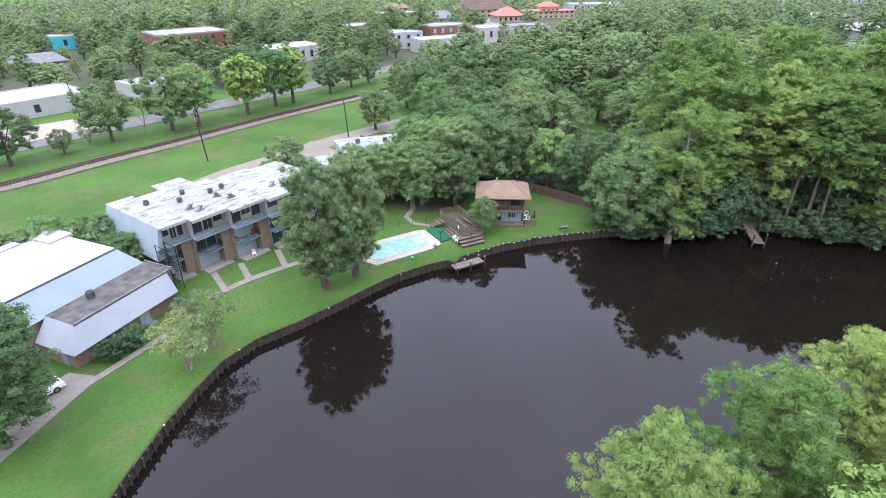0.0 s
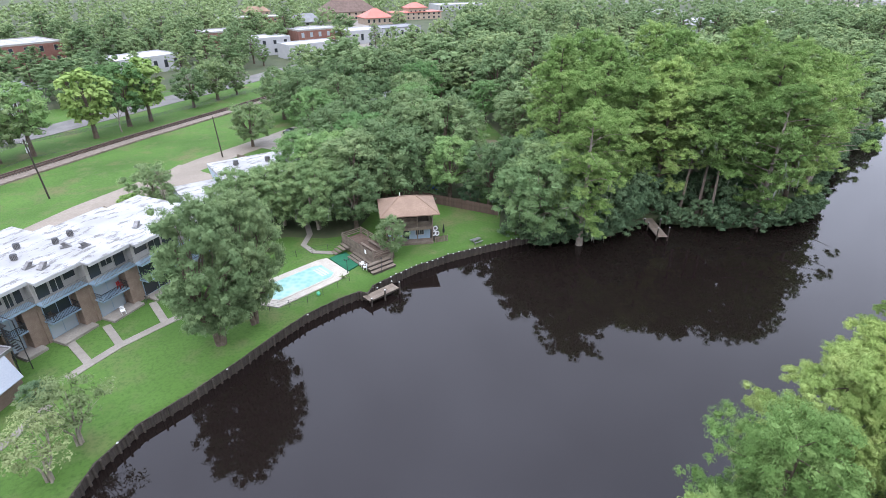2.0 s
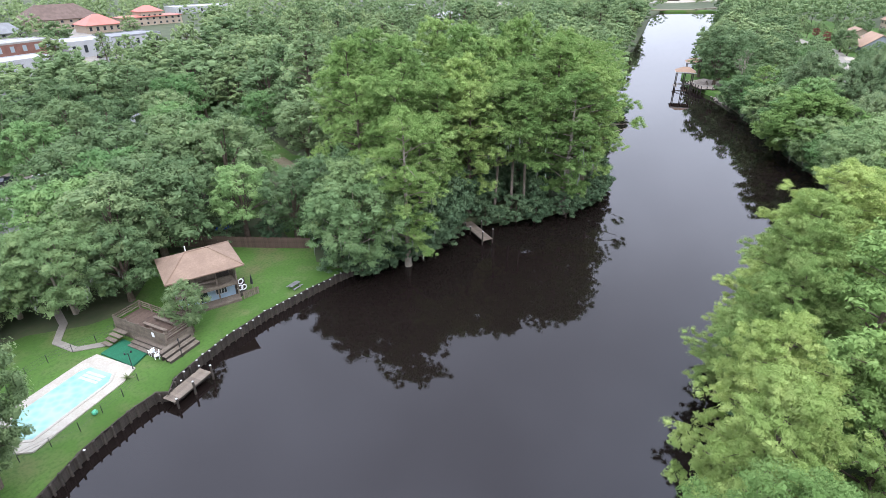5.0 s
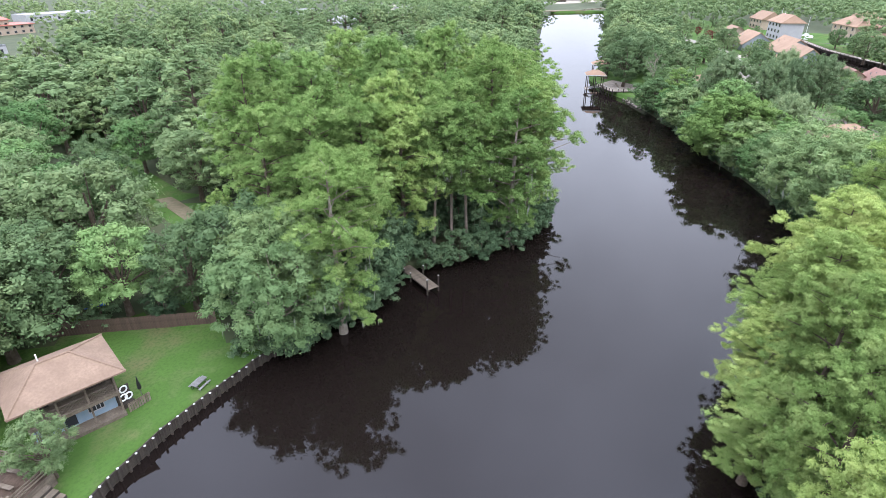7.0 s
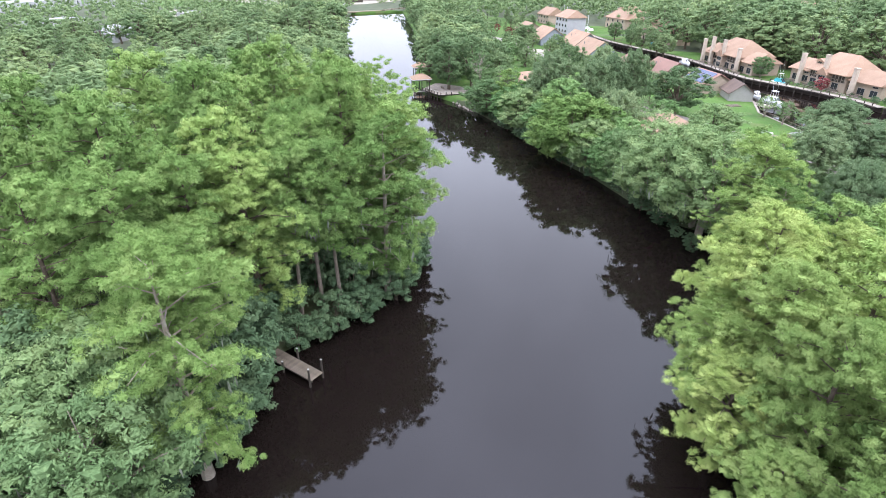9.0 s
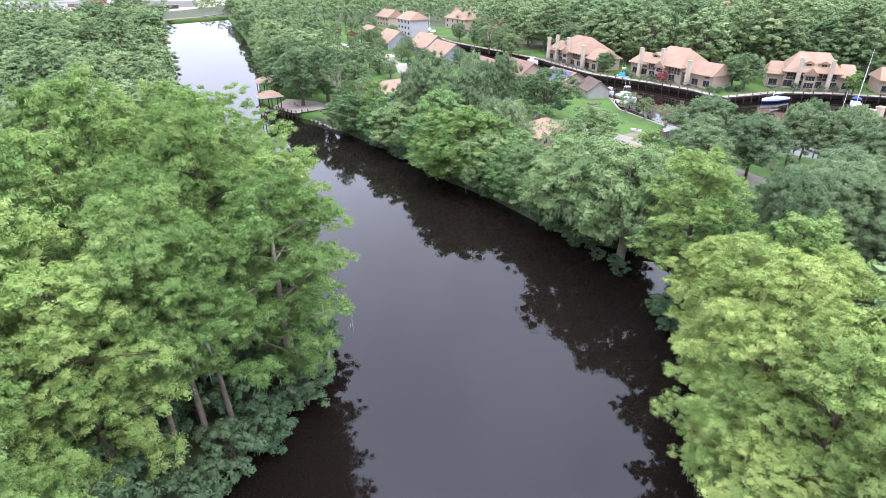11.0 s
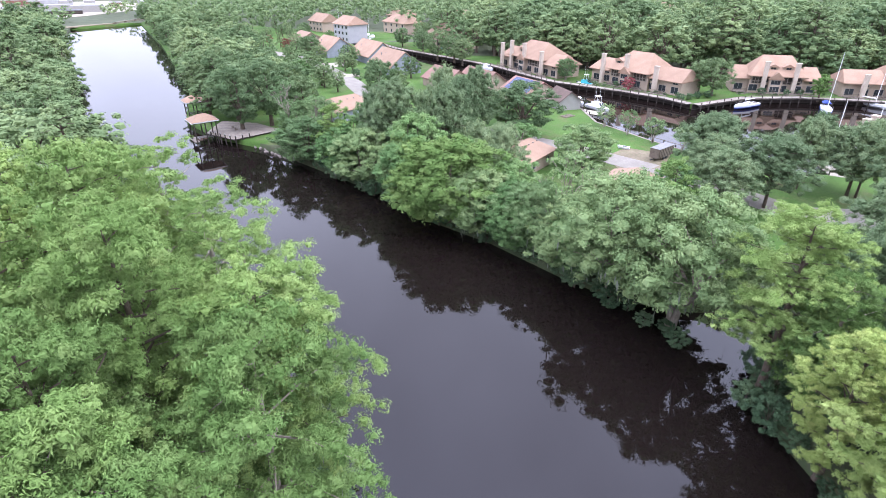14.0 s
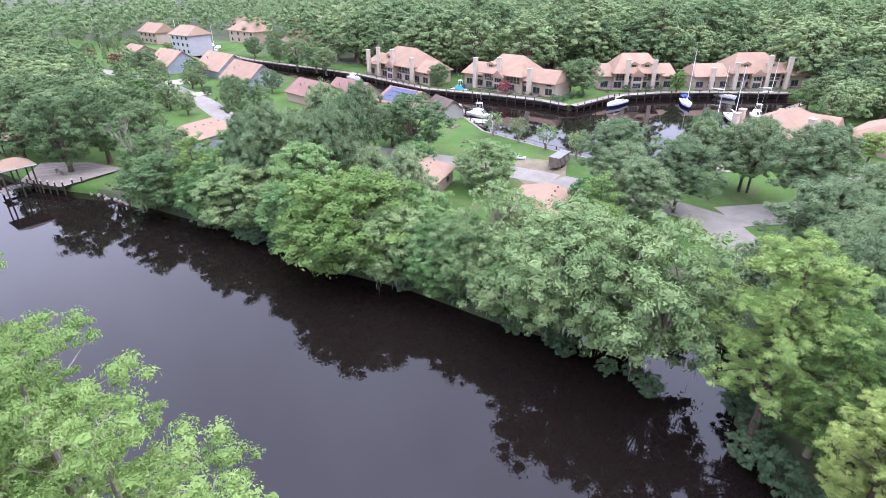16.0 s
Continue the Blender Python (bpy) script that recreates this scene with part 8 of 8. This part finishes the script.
for i, (x, y, h) in enumerate(((-25.8, 48.2, 7.2), (-24.6, 52.2, 7.4))):
    place("myrtle", x, y, h, i=0)
for kind, x, y, h in (("silver", -41.5, 68.5, 6.5), ("broad", -47, 73, 7.5), ("broad", -52, 70, 8.5), ("oak", -57, 66, 8.5), ("broad", -62, 70, 7)):
    place(kind, x, y, h)
for x, y in ((-35.6, 50.6), (-34.6, 52.2), (-33.9, 53.6), (-30.8, 59.6)):
    place("shrub", x + 0.5, y - 0.3, 2.4, label="climbing green shrub against the annex wall")
# north side of the railway
for kind, x, y, h in (("oak", -76.3, 136.1, 13.5), ("oak", -65.2, 145.5, 15), ("broad", -59.8, 149.5, 16), ("oak", -82.8, 126.8, 5.5), ("yellow", -49.8, 161.4, 16.5), ("broad", -44.2, 171.5, 16), ("yellow", -39.7, 176, 16), ("oak", -30.1, 189.8, 11), ("oak", -89.5, 118.4, 12), ("oak", -18.6, 206, 9), ("myrtle", -80.6, 133.9, 5.5), ("bare", -70, 141, 10), ("oak", -96, 112, 12), ("oak", -104, 104, 11), ("oak", -24, 199, 12), ("bare", 16, 118, 13), ("bare", -45, 166, 10)):
    place(kind, x, y, h)
# oaks behind the pavilion and along the clearing
for x, y, h in ((37.5, 134, 9.5), (49, 127, 12), (39.5, 145, 10), (49, 149, 11), (27, 112, 15.5), (20, 116, 13), (27, 123, 13), (23, 126, 14), (12, 122, 15), (5, 116, 14), (-1, 109, 12), (10, 110, 14), (3, 141, 13), (10, 150, 14), (17, 152, 13), (27, 141, 13), (29, 153, 13), (0, 160, 13), (-4, 168, 13), (12, 172, 14), (35, 166, 14), (32, 180, 13)):
    place("oak" if (x + y) % 3 else "broad", x, y, h)


def near_line(x, y, line, r):
    for (x0, y0), (x1, y1) in zip(line, line[1:]):
        dx, dy = x1 - x0, y1 - y0
        s = max(0, min(1, ((x - x0) * dx + (y - y0) * dy) / (dx * dx + dy * dy)))
        if math.hypot(x - x0 - s * dx, y - y0 - s * dy) < r:
            return True
    return False


# what the scattered woods keep clear of: houses (x, y, radius) and open ground
CLEAR = [(208, 86, 8), (140, 29, 7), (187, 66.5, 6), (161, 44, 5), (281.5, 73, 13), (311, 83, 13), (329, 103, 11), (365, 121, 11), (252, 50, 12), (20, 137, 7), (24, 165, 7), (3, 128, 8), (123, 7, 4), (134, 33, 8), (148, -33, 12), (150, -66, 11), (132, -38, 10)]
CLEAR_FAR = [(-117, 166, 22), (-88, 190, 12), (-114, 286, 22), (-185, 300, 12), (-156, 238, 11), (-58, 258, 16), (-8, 298, 12), (10, 283, 16), (14, 314, 14), (40, 325, 16), (64, 345, 18), (-34, 326, 10), (-10, 414, 24), (22, 402, 14), (62, 458, 26), (72, 424, 18), (112, 450, 30), (256, 325, 12), (383, 386, 11), (390, 572, 40), (290, 408, 18), (160, 530, 24), (470, 548, 26), (565, 500, 24), (381, 99, 14), (437, 121, 12), (60, 390, 14), (90, 385, 12), (230, 300, 10), (340, 440, 14), (205, 250, 9), (214, 264, 10), (222, 280, 8), (350, 364, 10), (362, 380, 11), (372, 392, 9), (438, 462, 16), (600, 440, 80), (640, 380, 60), (560, 350, 34), (545, 405, 36), (700, 440, 60), (530, 300, 26)]
# sight lines over the low ground before the town's houses
CLEAR_FAR += [(x * 0.93 + 2, y * 0.93 + 3, r * 0.9) for x, y, r in CLEAR_FAR if x < 130]
TOWN_STREETS = [[(-150, 66), (-95.7, 135), (-65, 171), (-30, 214), (30, 290), (80, 352)], [(18, 250), (36, 300), (42, 360), (60, 460)]]
SPIT_LANE = [(120, 4), (131, 1), (145, 8), (158, 18), (172, 30), (200, 62), (228, 79), (258, 88), (294, 103), (320, 117), (345, 140)]


# the spit: riverside row, then the gardens behind
rng = random.Random(17)
SPIT_EDGE = [(172, 93), (160, 83.5), (150, 75), (137, 65), (128, 56.5), (116, 47.5), (107, 41.5), (98, 37)]
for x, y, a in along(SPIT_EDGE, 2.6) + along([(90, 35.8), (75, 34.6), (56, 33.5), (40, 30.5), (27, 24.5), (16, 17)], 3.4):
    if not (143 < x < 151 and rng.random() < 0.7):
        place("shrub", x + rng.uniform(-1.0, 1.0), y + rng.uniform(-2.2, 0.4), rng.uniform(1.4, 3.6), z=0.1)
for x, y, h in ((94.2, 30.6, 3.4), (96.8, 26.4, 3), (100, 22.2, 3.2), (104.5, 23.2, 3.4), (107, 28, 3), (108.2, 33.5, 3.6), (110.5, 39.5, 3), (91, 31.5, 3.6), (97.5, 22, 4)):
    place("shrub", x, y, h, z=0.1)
MOSSY = "large silvery drooping tree hung with grey moss over the water"
for kind, x, y, h, w, i in (
        ("oak", 194, 111, 15, 0.95, 0), ("oak", 198.5, 104.5, 16.5, 0.9, 1), ("oak", 214, 117, 16, 0.95, 2), ("oak", 224, 126, 16, 1.0, 0), ("oak", 222, 103, 12, 1.05, 1), ("oak", 206, 97, 11, 0.9, 2), ("oak", 234, 113, 12, 1.0, 2),
        ("bare", 178.5, 95, 16.4, 0.977, 0), ("silver", 180.2, 93.1, 10.1, 1.05, 0), ("bare", 174, 88.5, 12.7, 0.92, 0), ("bank", 169.2, 90.7, 9.12, 1.36, 1), ("cypress_mid", 163.2, 83.5, 13.6, 1.05, 0), ("bank", 159.7, 80.6, 9.01, 1.18, 0), ("bank", 154.7, 76.4, 10.2, 1.24, 1),
        ("broad", 181, 76, 10.1, 1.09, 0), ("pine", 158, 70.5, 18.6, 0.65, 0), ("pine", 164.5, 74, 15.9, 0.624, 1), ("broad", 150, 66.5, 13.8, 0.977, 1), ("broad", 169, 79, 9.54, 1.03, 2), ("bank", 143.7, 67.4, 10.6, 1.18, 0), ("bank", 138.7, 63.7, 11.7, 1.18, 2), ("bank", 134.2, 61.3, 13.1, 1.3, 2), ("bank", 129.7, 56.7, 10.1, 1.12, 1),
        ("pine", 176.5, 52, 17.5, 0.585, 0), ("pine", 171, 60, 18.2, 0.585, 1), ("pine", 164, 57, 17.5, 0.562, 0), ("pine", 156.5, 60.5, 17.5, 0.608, 1), ("broad", 147, 56.5, 10.1, 1.09, 0), ("pine", 141.5, 52, 13.8, 0.715, 0), ("oak", 182, 40, 12.9, 1.32, 1), ("oak", 190, 42.5, 10.1, 1.15, 2), ("bank", 158, 31.6, 8.8, 1.3, 1), ("bare", 159, 47, 10.1, 1.03, 0), ("bare", 151.5, 49, 10.1, 1.03, 0), ("broad", 166.5, 43, 7.42, 1.15, 2),
        ("bare", 124, 45.6, 15.1, 1.09, 0), ("silver", 122.2, 49.1, 10.1, 0.992, 0), ("bank", 118.2, 46.3, 9.01, 1.12, 1), ("bank", 126.7, 52.6, 8.48, 1.12, 0), ("silver", 111.2, 41.7, 14.6, 1.14, 0), ("silver", 103, 36.7, 16.1, 1.04, 1), ("cypress_mid", 126, 27.6, 12.5, 1.03, 1), ("cypress_mid", 120.5, 31, 11.1, 1.03, 2), ("silver", 131, 38, 8.5, 0.9, 0), ("pine", 113.5, 32.5, 11.7, 0.78, 0),
        ("bank", 150.5, 70.5, 8.5, 1.1, 1), ("cypress_mid", 148, 69.5, 11, 0.95, 2), ("broad", 143, 60, 10.5, 1.0, 0), ("broad", 134, 51, 10, 1.0, 2), ("bank", 123.5, 51.8, 7, 1.1, 0), ("bank", 116, 44.2, 9, 1.1, 0), ("silver", 108, 37.2, 12.5, 1.0, 0), ("broad", 117, 38, 10.5, 1.1, 1), ("broad", 110.5, 34, 10, 1.0, 0), ("oak", 100, 20.5, 8.5, 0.8, 1), ("pine", 107.5, 17, 9.5, 0.7, 0), ("pine", 99.5, 9.5, 15.5, 0.85, 1), ("broad", 163, 69.5, 10.5, 1.0, 1), ("broad", 173, 66, 9.5, 1.0, 0), ("pine", 181, 62.5, 12, 0.6, 0), ("pine", 150, 55, 12, 0.65, 1), ("oak", 188, 90, 9, 1.0, 0), ("broad", 195, 92, 8, 1.0, 1), ("pine", 144, -6, 13, 0.7, 1), ("pine", 139, -14, 14, 0.72, 0), ("pine", 150, -12, 12.5, 0.7, 1),
        ("pine", 146, 11, 14, 1.05, 0), ("pine", 140, 13.5, 11.5, 1.0, 1), ("pine", 135.5, 5.6, 12.6, 1.1, 1), ("pine", 127.5, -14.5, 15.4, 0.98, 0), ("pine", 110, 4, 14, 1.05, 1), ("pine", 132, 16, 11.5, 0.95, 0), ("broad", 136, 22.5, 8, 1.0, 1), ("pine", 102, 4.5, 15, 0.8, 0), ("pine", 97, 14, 16, 0.8, 1), ("pine", 104, -6, 15, 0.9, 1), ("pine", 115, -11, 13, 0.9, 0), ("pine", 92.5, 21.5, 17, 0.65, 0), ("pine", 180, -91, 14.5, 0.8, 1),
        ("broad", 176, 70, 8.5, 0.95, 1), ("broad", 189, 77, 7.5, 0.9, 2), ("broad", 195, 61, 7.5, 0.95, 0), ("oak", 203, 56, 8, 0.9, 0), ("pine", 192, 52, 10, 0.55, 1), ("broad", 199, 47, 7, 0.9, 1), ("oak", 211, 64, 6, 0.9, 2), ("oak", 221.5, 76, 12.4, 0.9, 0), ("oak", 233, 71, 8, 0.9, 1), ("oak", 265, 66.5, 7.5, 1.0, 2), ("oak", 316.8, 112.4, 9, 1.15, 0), ("oak", 302.6, 91.6, 6.6, 1.0, 1), ("oak", 287, 112.5, 5.2, 1.0, 2), ("oak", 249.3, 97, 7.2, 1.15, 0), ("broad", 239, 103, 8.5, 1.0, 0), ("broad", 262, 107, 7.5, 1.0, 1), ("oak", 250, 114, 8, 1.1, 2), ("oak", 274, 116, 7, 1.1, 0), ("red", 370, 142, 5, 1.0, 0), ("shrub", 277, 82, 3.2, 1.0, 0), ("shrub", 270, 87.5, 3.0, 1.0, 1), ("yellow", 143.6, -51, 7, 1.0, 0)):
    place(kind, x, y, h, squash=w, i=i, label=MOSSY if kind == "silver" and h > 13 else "")
place("silver", 219, 51, 8.5, squash=0.9, label="pale drooping willow-like tree beside the canal houses")
rng = random.Random(52)
for x, y, a in along(MARINA_FAR[3:11], 3.6):
    nx, ny = math.sin(radians(a)), -math.cos(radians(a))
    if rng.random() < 0.62:
        k = -rng.uniform(3.4, 6.5)
        if not wet(x + nx * k, y + ny * k):
            place("shrub", x + nx * k, y + ny * k, rng.uniform(0.9, 2.4), label="low green bush by the marina terraces")
for x, y, h in ((191, 16, 6), (183, 12.8, 6.2), (175.5, 9.4, 6.2), (168, 5.6, 6)):
    place("myrtle", x, y, h, i=1, label="white-flowering crape myrtle on the marina bank")
for kind, x, y, h in (("pine", 140, -13, 13), ("oak", 183.8, -79.7, 9), ("oak", 186.8, -93.8, 10), ("oak", 180.5, -97.9, 10), ("oak", 226, -31, 11), ("oak", 231, -29, 10), ("yellow", 217, -61, 7.5), ("silver", 257.5, 9, 7), ("red", 234, -6, 5), ("red", 229.5, -21, 4.5), ("oak", 303, 47, 11), ("oak", 310, 54, 12), ("oak", 296, 44, 10), ("oak", 322, 112, 9), ("oak", 283, 93, 7), ("oak", 306, 106, 7), ("red", 345, 128, 6), ("pine", 205, -112, 12), ("pine", 202, -124, 13), ("oak", 345, 60, 9), ("oak", 352, 70, 9), ("oak", 366, 60, 10), ("oak", 330, 60, 9)):
    place(kind, x, y, h)
# ---- far woods: one mesh of leaf clumps for each stretch ----
GLADE = [(38, 112), (42, 130), (46, 150), (50, 172)]


def far_tree_mesh(form, per, size, bark, seed):
    """A whole tree in one mesh, for the woods: a leafy crown on its trunk."""
    bm, clumps = form
    mid = sum(c[2] for c in clumps) / len(clumps) - 1.5
    clumps = [(*c, 0, 0, mid) for c in clumps]
    crown = crown_mesh("woodland_tree", np.random.default_rng(seed), clumps, per, size, size * 0.5, M_FAR, 0.12, 0.3, 0.64, (3, 0.54))
    for f in bm.faces:
        f.material_index = 1
    bm.from_mesh(crown)
    bm.to_mesh(crown)
    bm.free()
    crown.materials.append(bark)
    return crown, max(c[2] for c in clumps) + 0.5


FAR_TREES = [far_tree_mesh(f, 16, 0.4, M_BARK, k) for k, f in ((201, dome_form(Q(201), 12, 5.2, 64, 0.12)), (202, dome_form(Q(202), 13.5, 4.2, 60, 0.15)), (203, dome_form(Q(203), 11, 5.6, 66, 0.1, 2)), (204, dome_form(Q(204), 12.5, 4.6, 58, 0.2)), (205, pine_form(Q(205), 16, 4.2, 44)))]


def far_woods(name, poly, step, heights, seed, label, gaps=0.0, near=0, far=650, shore=4.0, cards=0):
    """Woods over an outline: near trees each with its own trunk and crown, far ones joined into one mesh of leaf clumps."""
    rng = random.Random(seed)
    clumps, trees = [], []
    xs, ys = [p[0] for p in poly], [p[1] for p in poly]
    x = min(xs)
    while x < max(xs):
        y = min(ys)
        while y < max(ys):
            a, b = x + rng.uniform(-.42, .42) * step, y + rng.uniform(-.42, .42) * step
            h = rng.triangular(heights[0] * 0.7, heights[1] * 1.25, heights[0] * 0.6 + heights[1] * 0.4)
            if rng.random() >= gaps and near <= math.hypot(a - 30, b - 40) < far and inside(a, b, poly) and not wet(a, b) and edge_distance(a, b, RIVER) > shore and edge_distance(a, b, MARINA) > 3 and not near_line(a, b, RAIL_LINE, 9):
                if not any(near_line(a, b, s, 8) for s in TOWN_STREETS) and not any(math.hypot(a - p, b - q) < w for p, q, w in CLEAR_FAR + CLEAR) and not near_line(a, b, SPIT_LANE, 5) and not near_line(a, b, GLADE, 4.5):
                    if not cards:
                        trees.append((a, b, h))
                        y += step
                        continue
                    r = min(h * 0.45, step * 0.6)
                    for i in range(10):
                        t = 1 - 2 * (i + 0.5) / 10
                        k = math.sqrt(max(0, 1 - t * t)) * r * rng.uniform(0.55, 0.95)
                        c = i * 2.4 + rng.uniform(-.5, .5)
                        q = r * rng.uniform(0.26, 0.46)
                        clumps.append((a + math.cos(c) * k, b + math.sin(c) * k, land(a, b) + h * 0.6 + t * h * 0.36, q, q * 0.75, a, b, land(a, b) + h * 0.42))
            y += step
        x += step
    if cards:
        me = crown_mesh(name, np.random.default_rng(seed), clumps, cards, 1.0, 0.55, M_FAR, 0.05, 0.25, 0.55, None, False)
        return tagged(new(name, me), label, "trees", kind="stuff")
    for start in range(0, len(trees), 280):
        wood = tagged(new(name), label, "trees", kind="stuff")
        for a, b, h in trees[start:start + 280]:
            k = rng.randrange(len(FAR_TREES) + 2) % len(FAR_TREES)
            me, top = FAR_TREES[k]
            s = h * (1.25 if k == 4 else 1.0) / top
            w = s * rng.uniform(0.95, 1.45)
            ob = new("woodland_tree", me)
            ob.parent = wood
            ob.matrix_basis = pose(a, b, land(a, b), 0, 0, rng.uniform(0, 360)) @ Matrix.Diagonal((w, w, s, 1))


RAIL_LINE = [(-140, 36), (-83.5, 105.8), (-39.9, 161), (-10.3, 196), (40, 258), (110, 345)]
far_woods("mixed_woods", [(52, 108), (100, 110), (140, 116), (200, 165), (170, 200), (70, 200), (20, 232), (0, 200), (-6, 176), (36, 186), (44, 170), (42, 140), (36, 126)], 8.5, (10, 16), 37, "mixed broadleaf woods behind the cypresses", 0.0)
far_woods("riverside_woods", [(150, 120), (175, 143), (260, 190), (345, 236), (420, 282), (400, 310), (280, 240), (180, 195)], 9, (11, 16), 38, "trees along the river's north bank", 0.0, shore=0.5)
far_woods("riverside_woods", [(200, 124), (215, 132), (300, 172), (390, 212), (500, 262), (500, 230), (400, 172), (330, 138), (300, 128), (230, 100), (205, 108)], 8.5, (9, 13), 39, "trees along the river's south bank", 0.0, shore=0.5)
far_woods("riverside_woods", [(58, 16), (98, 10), (114, -8), (106, -60), (80, -90), (20, -30), (35, 6)], 8.5, (11, 17), 40, "mixed woods behind the near bank", 0.0)
far_woods("garden_trees", [(226, 96), (260, 114), (300, 130), (345, 152), (400, 172), (446, 140), (400, 120), (345, 104), (300, 86), (262, 68), (236, 58), (224, 70)], 10.5, (4, 8), 42, "low trees and hedges round the far houses", 0.5)
far_woods("garden_trees", [(150, -100), (196, -120), (182, -76), (168, -62), (160, -80), (148, -84), (124, -100)], 8.5, (8, 14), 43, "trees behind the marina house", 0.15)
far_woods("tall_trees", [(262, -14), (256, -40), (247, -68), (238, -96), (226, -108), (250, -120), (268, -70), (282, -20), (320, 25), (316, 40), (290, 12)], 9.0, (12, 20), 44, "tall broadleaf trees and pines close behind the condominiums", 0.2)
TOWN_WOODS = [(-420, 140), (-130, 150), (-105, 178), (-60, 186), (-26, 224), (20, 240), (60, 240), (70, 330), (140, 420), (340, 520), (300, 900), (-420, 900)]
NORTH_FAR = [(35, 190), (75, 200), (170, 200), (260, 240), (420, 310), (470, 310), (560, 320), (900, 500), (900, 900), (300, 900), (340, 520), (140, 420), (60, 280)]
EAST_FAR = [(272, -6), (262, -40), (252, -70), (240, -112), (208, -108), (196, -118), (178, -110), (150, -100), (120, -130), (120, -420), (500, -600), (900, -200), (900, 420), (560, 280), (420, 225), (350, 180), (400, 160), (440, 140), (460, 110), (430, 70), (395, 70), (330, 40), (300, 15)]
for name, poly, label, gap, hs in (("town_trees", TOWN_WOODS, "dense green trees between the town's houses", 0.12, (5, 9.5)), ("north_woods", NORTH_FAR, "wide woods north of the river", 0.06, (5, 11)), ("east_woods", EAST_FAR, "dense woods behind the marina condominiums", 0.05, (9, 17))):
    far_woods(name, poly, 11.5, (hs[0] + 2, hs[1] + 3.5), 31, label, gap + 0.04, 0, 350)
    far_woods(name, poly, 14, (hs[0] + 2, hs[1] + 3), 32, label, gap + 0.04, 350, 640, cards=24)
far_woods("riverside_woods", [(478, 296), (515, 268), (620, 300), (760, 390), (700, 430), (560, 330)], 14, (7, 12), 45, "woods beyond the river's bend", 0.12, 0, 660, cards=24)
